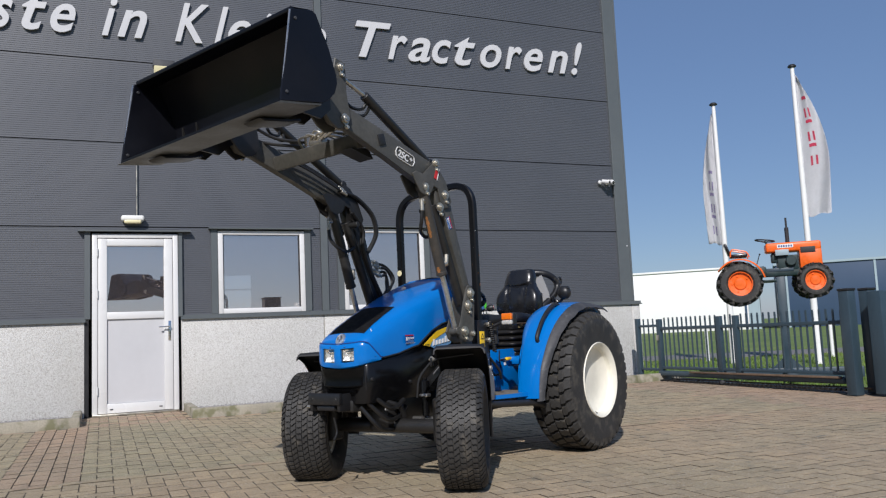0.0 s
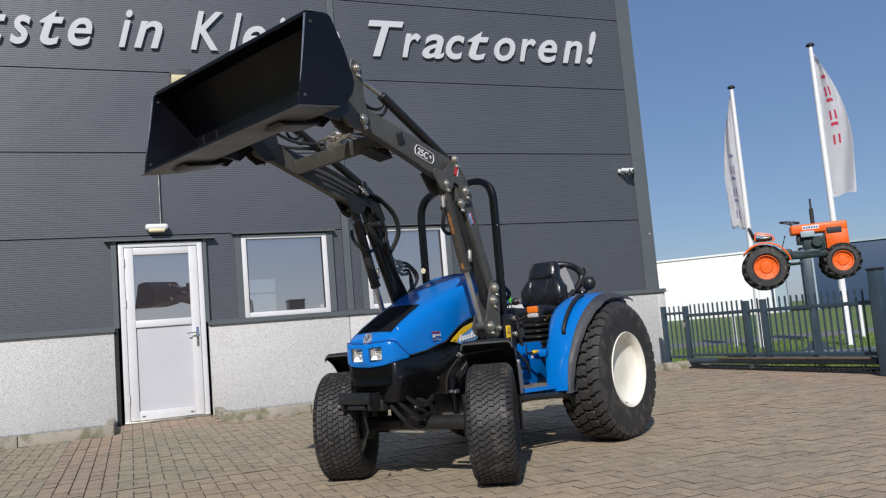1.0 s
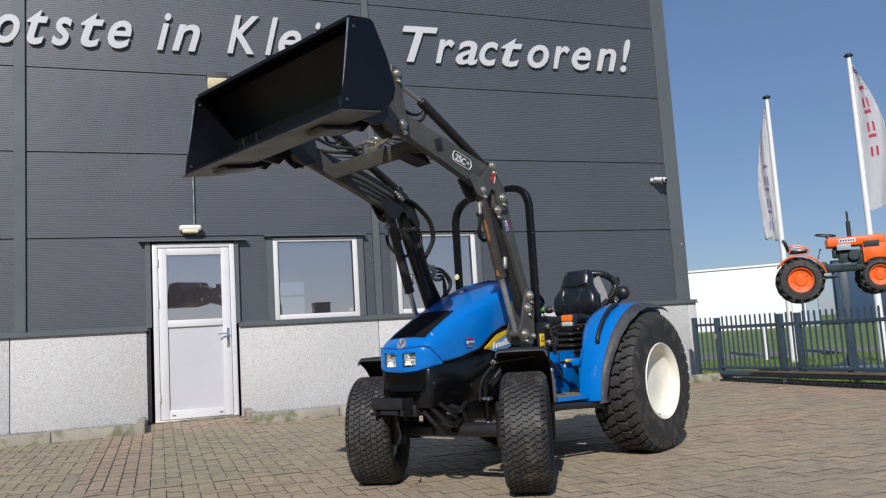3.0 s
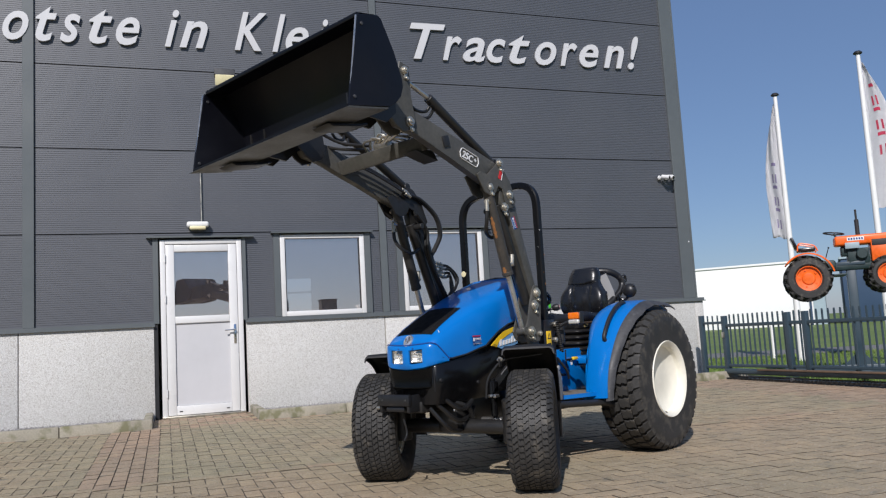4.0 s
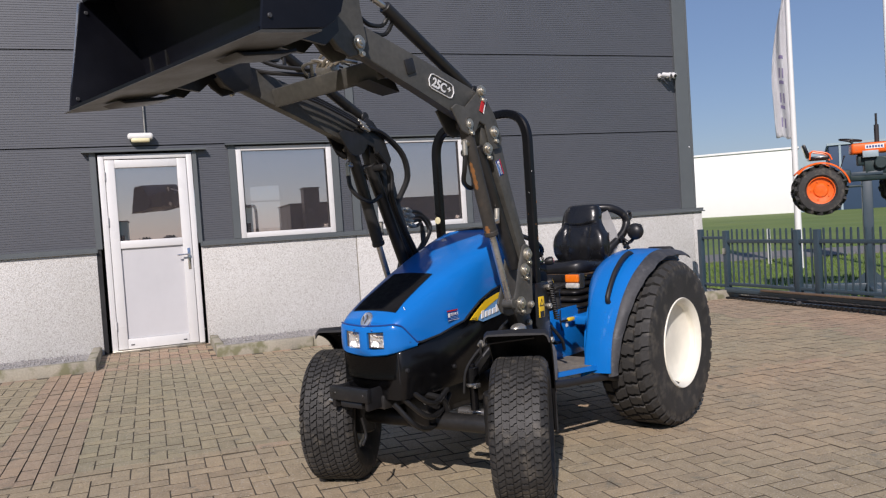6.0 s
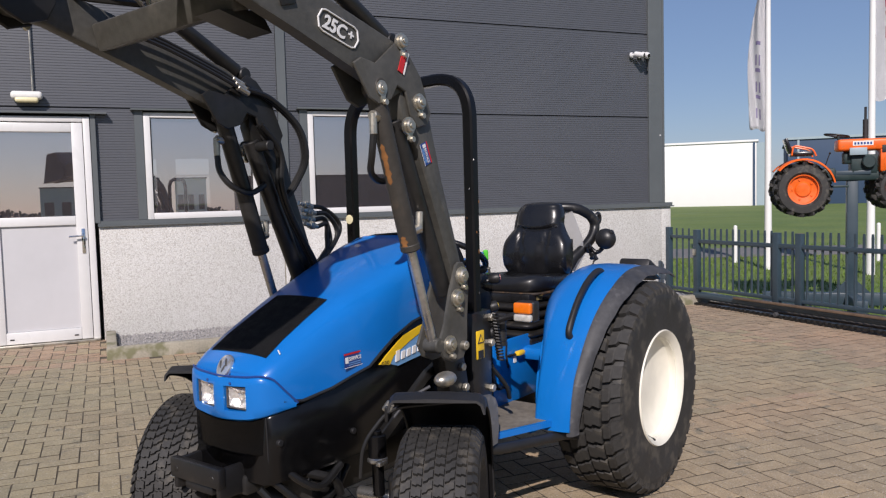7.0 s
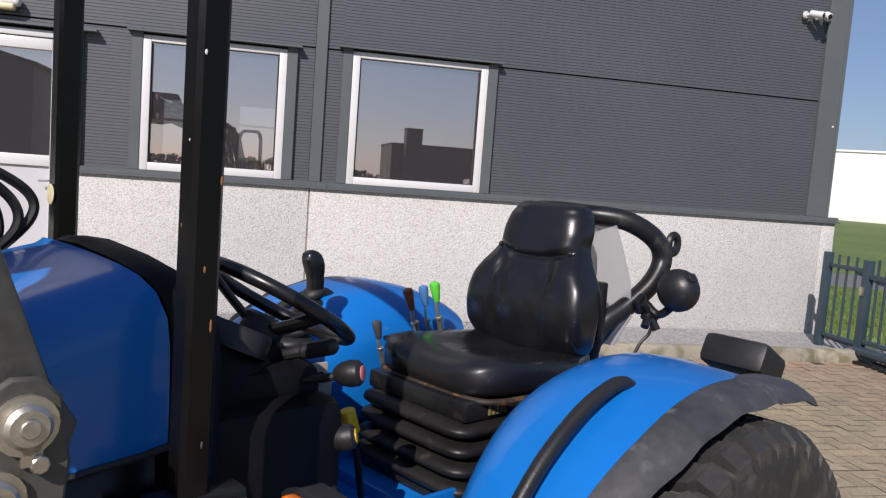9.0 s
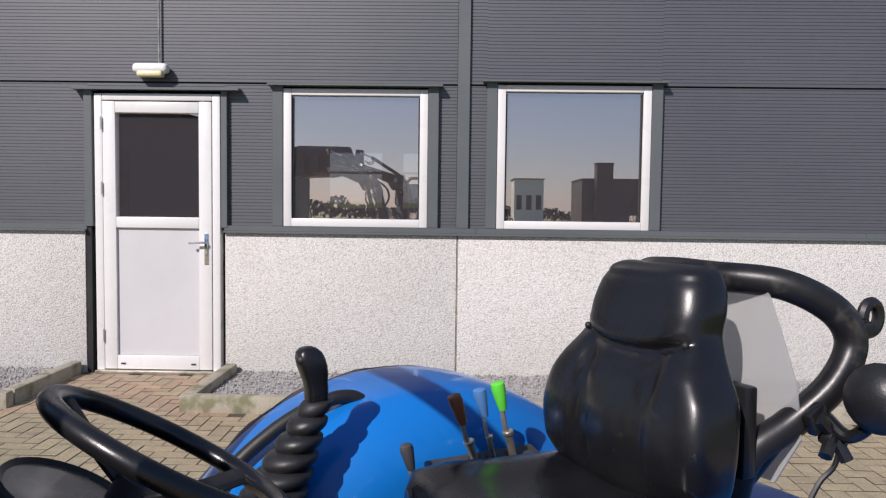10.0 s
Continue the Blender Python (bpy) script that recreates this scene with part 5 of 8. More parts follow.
part("towing_jaw", bm, BLACK_PAINT, tractor)
for y in (-0.145, 0.035):
    bm = B()
    rod(bm, (2.04, y, 0.63), (2.0465, y, 0.63), 0.010, n=12)
    part("bracket_bolt", bm, LOADER_DARK, tractor)
bm = B()
rod(bm, (2.01, -0.215, 0.585), (2.01, -0.18, 0.585), 0.010, n=8)
part("bracket_pin", bm, ZINC, tractor)
bm = B()
tube(bm, [(2.04, 0.02, 0.53), (2.03, 0.03, 0.45), (2.06, 0.035, 0.41)], 0.006, n=8, soft=4)
part("hook", bm, LOADER_DARK, tractor)
for k, pts in enumerate(([(1.90, 0.15, 0.60), (1.80, 0.21, 0.50), (1.68, 0.20, 0.52), (1.60, 0.15, 0.62)], [(1.93, 0.12, 0.58), (1.85, 0.19, 0.46), (1.70, 0.17, 0.44), (1.55, 0.14, 0.55)],
                         [(1.88, 0.17, 0.64), (1.78, 0.225, 0.56), (1.66, 0.215, 0.60)])):
    bm = B()
    tube(bm, pts, 0.013, n=8, soft=6)
    part("hydraulic_hose", bm, HOSE, tractor)
bm = B()
box(bm, (0, 0, 0), (0.10, 0.004, 0.035), bevel=0.001)
part("frame_label", bm, WHITE_DECAL, tractor, "worn white label", at=pose(1.725, 0.155, 0.578, 0, 50, 6))
bm = B()
tube(bm, [(1.78, 0.175, 0.60), (1.70, 0.215, 0.56), (1.66, 0.21, 0.50)], 0.016, n=10, soft=3)
part("slanted_bar", bm, LOADER_DARK, tractor)
bm = B()
rod(bm, (1.605, 0.330, 0.625), (1.60, 0.326, 0.705), 0.030, n=18)
rod(bm, (1.60, 0.326, 0.705), (1.60, 0.326, 0.720), 0.016, n=12)
rod(bm, (1.608, 0.335, 0.50), (1.605, 0.330, 0.63), 0.020, n=12)
flt = part("oil_filter", bm, GLOSS_BLACK, tractor, "small black oil filter canister")
bm = B()
rod(bm, (1.606, 0.331, 0.612), (1.605, 0.330, 0.630), 0.034, n=18)
box(bm, (1.625, 0.365, 0.621), (0.04, 0.02, 0.016), bevel=0.003)
part("hose_clamp", bm, STEEL, flt, "bright steel hose clamp")
bm = B()
tube(bm, fillet([(1.40, 0.40, 0.835), (1.45, 0.35, 0.80), (1.515, 0.290, 0.70), (1.525, 0.287, 0.60)], 0.06), 0.0055, n=8)
part("filler_pipe", bm, GREY_PLASTIC, tractor, "bent grey steel rod")
bm = B()
slab(bm, [(1.62, 0.69), (1.56, 0.70), (1.30, 0.86), (1.12, 0.93), (1.12, 0.90), (1.30, 0.82), (1.54, 0.66)], 0.29, 0.315, bevel=0.004, seg=1)
part("guard_arm", bm, LOADER_DARK, tractor, "long black steel arm beside the engine")

# ---- roll bar ----
bm = B()
pts = fillet([(1.01, -0.29, 0.62), (1.01, -0.29, 1.925), (1.05, 0.352, 1.955), (1.05, 0.352, 0.62)], 0.17, 12)
rings = []
for i, c in enumerate(pts):
    d = (pts[min(i + 1, len(pts) - 1)] - pts[max(i - 1, 0)]).normalized()
    n = d.cross(V3(1, 0, 0)).normalized()
    rings.append([c + V3(1, 0, 0) * a + n * b for a, b in ((0.022, 0.0155), (0.0155, 0.022), (-0.0155, 0.022), (-0.022, 0.0155), (-0.022, -0.0155), (-0.0155, -0.022), (0.0155, -0.022), (0.022, -0.0155))])
skin(bm, rings)
part("roll_bar", bm, ROLL_BLACK, tractor, "chipped black square-tube roll bar behind the bonnet", angle=40)
for x, y, z, h, mt in ((1.0708, 0.345, 1.41, 0.018, RUST), (1.0708, 0.358, 1.52, 0.010, WHITE_DECAL), (1.063, 0.3745, 1.63, 0.012, WHITE_DECAL), (1.040, 0.3745, 1.28, 0.030, RUST), (1.052, 0.3745, 1.355, 0.016, RUST), (1.034, 0.3745, 1.47, 0.022, RUST),
                      (1.0275, 0.350, 1.36, 0.026, RUST), (1.0275, 0.361, 1.20, 0.014, RUST), (1.045, 0.3745, 1.12, 0.018, GREY_PLASTIC)):
    bm = B()
    ball(bm, (0, 0, 0), 0.5, 10, (0.0036, 0.0036, h * 0.6))
    part("paint_chip", bm, mt, tractor, "chipped and rusted paint", at=pose(x, y, z))
for x, y in ((1.0, -0.29), (1.04, 0.352)):
    bm = B()
    box(bm, (x, y, 0.80), (0.13, 0.055, 0.50), bevel=0.006)
    part("roll_bar_foot", bm, BLACK_PAINT, tractor)
bm = B()
rod(bm, (1.034, -0.288, 1.405), (1.0365, -0.288, 1.405), 0.020, n=16)
part("round_sticker", bm, LAMP_LENS, tractor, at=pose(0, 0, 0))
bm = B()
box(bm, (1.020, 0.3365, 0.935), (0.050, 0.004, 0.108), bevel=0.001)
warn = part("warning_label", bm, YELLOW, tractor, "yellow warning label", at=pose(0.037, 0.045, -0.012))
bm = B()
slab(bm, [(1.000, 0.940), (1.040, 0.940), (1.020, 0.977)], 0.3385, 0.3405)
part("warning_triangle", bm, BLACK_PLASTIC, warn)
bm = B()
slab(bm, [(1.008, 0.945), (1.032, 0.945), (1.020, 0.968)], 0.3402, 0.3412)
part("warning_field", bm, YELLOW, warn)
bm = B()
box(bm, (1.020, 0.3395, 0.898), (0.034, 0.002, 0.030))
part("warning_mark", bm, BLACK_PLASTIC, warn)
for z in (0.66, 0.74, 0.92, 1.02):
    bm = B()
    rod(bm, (0.985, 0.370, z), (0.985, 0.395, z), 0.016, n=6)
    part("bolt", bm, ZINC, tractor)

# ---- dashboard ----
bm = B()
rings = []
for x, w, zt in ((1.032, 0.258, 1.346), (1.012, 0.261, 1.353), (0.980, 0.261, 1.352), (0.955, 0.252, 1.330), (0.938, 0.21, 1.24), (0.90, 0.165, 1.212), (0.84, 0.145, 1.193), (0.78, 0.135, 1.165), (0.74, 0.115, 1.13)):
    zb = 0.86
    rings.append([V3(x + (0.052 * max(0, 1 - (zt - z) / 0.27) ** 6 if x > 0.94 else 0), y, z) for y, z in ((w, zb), (w, zt - 0.14), (w * 0.985, zt - 0.085), (w * 0.94, zt - 0.048), (w * 0.84, zt - 0.026), (w * 0.5, zt - 0.009), (0, zt), (-w * 0.5, zt - 0.009), (-w * 0.84, zt - 0.026), (-w * 0.94, zt - 0.048), (-w * 0.985, zt - 0.085), (-w, zt - 0.14), (-w, zb))])
skin(bm, rings)
part("dashboard", bm, DASH, tractor, "black plastic dashboard and cowl", angle=50)
bm = B()
lathe(bm, [(0.0, 0.004), (0.085, 0.004), (0.096, 0.012), (0.102, 0.004), (0.104, -0.03)], (0, 0, 0), n=32, axis="z")
part("gauge_ring", bm, BLACK_PLASTIC, tractor, at=pose(0.834, 0.022, 1.196, 0, -24, 0) @ Matrix.Diagonal((0.80, 1.18, 1, 1)))
bm = B()
lathe(bm, [(0.0, 0.0), (0.092, 0.0)], (0, 0, 0.006), n=32, axis="z")
part("gauge_face", bm, GAUGE, tractor, "pale instrument face", at=pose(0.834, 0.022, 1.1965, 0, -24, 0) @ Matrix.Diagonal((0.80, 1.18, 1, 1)))
bm = B()
box(bm, (0.80, 0.0, 0.92), (0.16, 0.18, 0.50), bevel=0.03)
box(bm, (0.815, 0.02, 0.84), (0.29, 0.37, 0.50), bevel=0.04)
box(bm, (0.79, 0.03, 1.09), (0.20, 0.24, 0.10), bevel=0.03)
part("steering_column", bm, DASH, tractor)
sw = root("steering_wheel", pose(0.718, 0.018, 1.232, 0, -31, 0), "", "")
sw.parent = tractor
bm = B()
tube(bm, [V3(math.cos(a) * 0.152, math.sin(a) * 0.152, 0) for a in [k * 2 * math.pi / 48 for k in range(49)]], 0.0135, n=12)
part("wheel_ring", bm, VINYL, sw, "black steering wheel rim")
for a in (90, 210, 330):
    c, s = math.cos(radians(a)), math.sin(radians(a))
    bm = B()
    tube(bm, [(c * 0.15, s * 0.15, 0), (c * 0.09, s * 0.09, -0.03), (c * 0.03, s * 0.03, -0.055)], 0.017, n=8, soft=4, flat=0.5)
    part("spoke", bm, BLACK_PLASTIC, sw)
bm = B()
rod(bm, (0, 0, -0.08), (0, 0, -0.035), 0.042, n=20)
part("wheel_hub", bm, BLACK_PLASTIC, sw)
bm = B()
tube(bm, [(0.77, 0.03, 1.12), (0.74, 0.10, 1.15), (0.71, 0.15, 1.168)], 0.011, n=8, soft=4)
ball(bm, (0.722, 0.128, 1.160), 0.015, 12)
ball(bm, (0.697, 0.168, 1.174), 0.016, 12)
rod(bm, (0.722, 0.128, 1.160), (0.697, 0.168, 1.174), 0.0155, n=14)
part("shuttle_lever", bm, BLACK_PLASTIC, tractor)

# ---- seat ----
def cushion(bm, rows):
    """Skins rounded cross sections: (centre, half width vector, half depth vector)."""
    rings = []
    for c, a, b in rows:
        c, a, b = Vector(c), Vector(a), Vector(b)
        n = 28
        r = []
        for k in range(n):
            t = 2 * math.pi * k / n
            cs, sn = math.cos(t), math.sin(t)
            r.append(c + a * math.copysign(abs(cs) ** 0.55, cs) + b * math.copysign(abs(sn) ** 0.6, sn))
        rings.append(r)
    skin(bm, rings)


SY = 0.03
seat = root("seat", pose(0.020, SY - 0.002, 0.016), "", "")
seat.parent = tractor
seat["label"] = "worn black vinyl driver seat with high backrest"
bm = B()
rows = []
for x, z, w, d in ((0.322, 1.042, 0.10, 0.018), (0.314, 1.043, 0.165, 0.036), (0.285, 1.046, 0.205, 0.044), (0.22, 1.044, 0.222, 0.045), (0.11, 1.036, 0.225, 0.043), (0.0, 1.03, 0.222, 0.046), (-0.08, 1.035, 0.19, 0.045), (-0.11, 1.04, 0.10, 0.03)):
    rows.append(((x, 0, z), (0, w * 0.86, 0), (0, 0, d)))
cushion(bm, rows)
for v in bm.verts:
    if v.co.z > 1.05:
        v.co.z += 0.014 * min(1, (abs(v.co.y) / 0.2) ** 2) * (1 if v.co.x < 0.3 else 0.4) - 0.012 * max(0, 1 - (abs(v.co.y) / 0.12) ** 2)
part("seat_cushion", bm, VINYL, seat, "padded black seat cushion", angle=80)
def backrest_ring(z, x, w, d, n=72):
    """A rounded section of the backrest, with bolsters, a stitched headrest fold and two soft creases."""
    out = []
    for k in range(n):
        t = 2 * math.pi * k / n
        cs, sn = math.cos(t), math.sin(t)
        y = w * math.copysign(abs(cs) ** 0.62, cs)
        px = x + d * math.copysign(abs(sn) ** (0.62 if sn > 0 else 0.45), sn)
        if sn > 0:
            side = abs(y) / w
            body = min(1, max(0, (1.315 - z) / 0.05)) * min(1, max(0, (z - 1.06) / 0.05))
            fold = 1.318 - 0.026 * (1 - (y / 0.13) ** 2)
            ridge = math.exp(-((abs(y) - 0.052 - max(0, z - 1.2) * 0.10) / 0.010) ** 2) * min(1, max(0, (z - 1.10) / 0.06)) * min(1, max(0, (1.272 - z) / 0.02))
            px += body * (0.018 * side ** 2 - 0.015 * math.exp(-((abs(y) - 0.066 - max(0, z - 1.2) * 0.12) / 0.016) ** 2)) + 0.007 * ridge
            px += (0.010 * min(1, max(0, (z - fold) / 0.020)) - 0.009 * math.exp(-((z - fold) / 0.006) ** 2)) * (1 - side ** 6)
        out.append(V3(px, y, z))
    return out


def glide(keys, z):
    """A smooth curve through rows (z, values...)."""
    for k in range(len(keys) - 1):
        if z <= keys[k + 1][0] or k == len(keys) - 2:
            a, b = keys[k], keys[k + 1]
            p, q = keys[max(0, k - 1)], keys[min(len(keys) - 1, k + 2)]
            u = (z - a[0]) / (b[0] - a[0])
            r = []
            for m in range(1, len(a)):
                ma = (b[m] - p[m]) / (b[0] - p[0]) * (b[0] - a[0])
                mb = (q[m] - a[m]) / (q[0] - a[0]) * (b[0] - a[0])
                r.append((2 * u ** 3 - 3 * u ** 2 + 1) * a[m] + (u ** 3 - 2 * u ** 2 + u) * ma + (3 * u ** 2 - 2 * u ** 3) * b[m] + (u ** 3 - u ** 2) * mb)
            return r


BACK = [(1.05, -0.045, 0.1432, 0.04), (1.08, -0.041, 0.1710, 0.054), (1.13, -0.036, 0.1830, 0.062), (1.18, -0.037, 0.1850, 0.064), (1.23, -0.046, 0.1765, 0.061), (1.27, -0.056, 0.1509, 0.057), (1.3, -0.065, 0.1337, 0.053), (1.325, -0.071, 0.1251, 0.05), (1.36, -0.08, 0.1241, 0.049), (1.395, -0.089, 0.1156, 0.046), (1.41, -0.093, 0.107, 0.041)]
bm = B()
rings = []
x0, w0, d0 = glide(BACK, 1.05)
for k in range(5):
    e = math.sin(math.pi / 2 * k / 5)
    rings.append(backrest_ring(1.05 - 0.014 * math.cos(math.pi / 2 * k / 5), x0, w0 * (0.72 + 0.28 * e), d0 * (0.35 + 0.65 * e)))
for k in range(73):
    z = 1.05 + 0.36 * k / 72
    rings.append(backrest_ring(z, *glide(BACK, z)))
x0, w0, d0 = glide(BACK, 1.41)
for k in range(1, 7):
    a = math.pi / 2 * k / 6
    rings.append(backrest_ring(1.41 + 0.019 * math.sin(a), x0 - 0.002 * k / 6, w0 * (0.72 + 0.28 * math.cos(a)), d0 * (0.15 + 0.85 * math.cos(a))))
skin(bm, rings)
part("backrest", bm, VINYL, seat, "black vinyl backrest with stitched headrest", angle=80)
for s in (-1, 1):
    bm = B()
    ball(bm, (-0.030, s * 0.112, 1.312), 0.006, 10)
    part("seat_button", bm, BLACK_PLASTIC, seat)
bm = B()
rings = []
for k in range(37):
    u = k / 36
    g = 0.034 * abs(math.sin(math.pi * u * 3.999)) ** 0.6 - 0.006
    wide = 0.012 * u
    rings.append([V3(0.13 + x * (0.205 + g + wide), y * (0.150 + g + wide), 0.965 - 0.168 * u) for x, y in ((1, 0.72), (0.97, 0.87), (0.90, 0.97), (0.8, 1), (-0.8, 1), (-0.9, 0.97), (-0.97, 0.87), (-1, 0.72), (-1, -0.72), (-0.97, -0.87), (-0.9, -0.97), (-0.8, -1), (0.8, -1), (0.90, -0.97), (0.97, -0.87), (1, -0.72))])
skin(bm, rings)
part("suspension_bellows", bm, BELLOWS, seat, "folded black rubber bellows", angle=70)
bm = B()
edge = [(x, y) for x, y in ((-0.09, 0.172), (0.05, 0.190), (0.20, 0.191), (0.272, 0.180), (0.302, 0.150), (0.312, 0.09), (0.314, 0.0), (0.312, -0.09), (0.302, -0.150), (0.272, -0.180), (0.20, -0.191))]
tube(bm, [V3(x, y, 1.006) for x, y in edge], 0.007, n=8, soft=3)
part("worn_piping", bm, WORN_EDGE, seat, "brown worn lower edge of the cushion")
bm = B()
box(bm, (0.13, 0, 0.785), (0.44, 0.36, 0.035), bevel=0.01)
box(bm, (0.14, 0, 0.985), (0.40, 0.33, 0.045), bevel=0.01)
part("seat_base", bm, BLACK_PAINT, seat)
bm = B()
for k in range(5):
    box(bm, (0.27 - k * 0.012, 0.167, 0.985), (0.006, 0.004, 0.022))
part("worn_label", bm, TAN_LABEL, seat)
bm = B()
box(bm, (-0.155, 0.075, 1.165), (0.030, 0.12, 0.15), bevel=0.006)
box(bm, (-0.13, 0.06, 1.05), (0.05, 0.08, 0.12), bevel=0.006)
part("back_bracket", bm, BLACK_PAINT, seat)
bm = B()
rod(bm, (-0.15, 0.112, 1.208), (-0.132, 0.112, 1.208), 0.011, n=12)
part("bracket_bolt", bm, ZINC, seat)

# guard hoop behind the seat
bm = B()
tube(bm, smooth_path([(-0.12, -0.20, 0.96), (-0.19, -0.205, 1.15), (-0.22, -0.195, 1.33), (-0.20, -0.15, 1.405), (-0.18, -0.07, 1.42), (-0.18, 0.04, 1.42), (-0.235, 0.135, 1.412), (-0.300, 0.185, 1.370), (-0.322, 0.200, 1.315), (-0.285, 0.195, 1.250), (-0.225, 0.165, 1.187), (-0.155, 0.132, 1.12), (-0.13, 0.12, 0.96)], 6), 0.0260, n=16)
part("guard_hoop", bm, DUSTY_TUBE, tractor, "bent black tube hoop behind the seat")
bm = B()
edge = [(-0.13, 1.400), (0.128, 1.402), (0.152, 1.34), (0.180, 1.256), (0.188, 1.166), (0.138, 1.08), (-0.10, 1.08)]
skin(bm, [[V3(-0.205 - (1.40 - z) * 0.07 - d, y, z) for y, z in edge] for d in (0, 0.004)])
part("guard_sheet", bm, PLEXI, tractor, "scratched clear plastic sheet")
bm = B()
ball(bm, (-0.270, 0.285, 1.250), 0.055, 24, (0.8, 1, 1))
box(bm, (-0.287, 0.285, 1.250), (0.05, 0.080, 0.080), bevel=0.03, seg=3)
box(bm, (-0.262, 0.315, 1.282), (0.030, 0.034, 0.024), rot=Matrix.Rotation(radians(35), 3, "X"), bevel=0.006)
part("rear_work_lamp", bm, BLACK_PLASTIC, tractor, "round black rear work lamp")
bm = B()
tube(bm, [(-0.255, 0.205, 1.205), (-0.265, 0.235, 1.180), (-0.268, 0.262, 1.195), (-0.268, 0.282, 1.228)], 0.011, n=10, soft=5)
box(bm, (-0.236, 0.203, 1.203), (0.042, 0.020, 0.042), rot=Matrix.Rotation(radians(30), 3, "Y"), bevel=0.006)
box(bm, (-0.262, 0.212, 1.172), (0.038, 0.026, 0.030), rot=Matrix.Rotation(radians(-20), 3, "Y"), bevel=0.008)
rod(bm, (-0.27, 0.195, 1.178), (-0.27, 0.236, 1.178), 0.012, n=8)
for dx, dy, dz in ((0.035, 0.0, 0.03), (-0.01, 0.02, -0.04), (0.03, 0.01, -0.03), (-0.03, 0.0, -0.015)):
    tube(bm, [(-0.262, 0.214, 1.178), (-0.262 + dx, 0.214 + dy, 1.178 + dz)], 0.011, n=8)
part("lamp_bracket", bm, BLACK_PAINT, tractor)
bm = B()
tube(bm, [(-0.27, 0.225, 1.18), (-0.26, 0.222, 1.13), (-0.24, 0.21, 1.10), (-0.20, 0.21, 1.05)], 0.0045, n=6, soft=5)
part("lamp_cable", bm, HOSE, tractor)
bm = B()
tube(bm, [V3(-0.395 + math.cos(a) * 0.022, 0.185, 1.354 + math.sin(a) * 0.026) for a in [k * 2 * math.pi / 20 for k in range(21)]], 0.010, n=8)
box(bm, (-0.355, 0.19, 1.335), (0.06, 0.02, 0.03), bevel=0.006)
part("clamp_ring", bm, BLACK_PAINT, tractor)


# ---- rear mudguards ----
def arc_pts(r, a0, a1, n):
    return [(FX + math.cos(radians(a0 + (a1 - a0) * k / n)) * r, FZ + math.sin(radians(a0 + (a1 - a0) * k / n)) * r) for k in range(n + 1)]


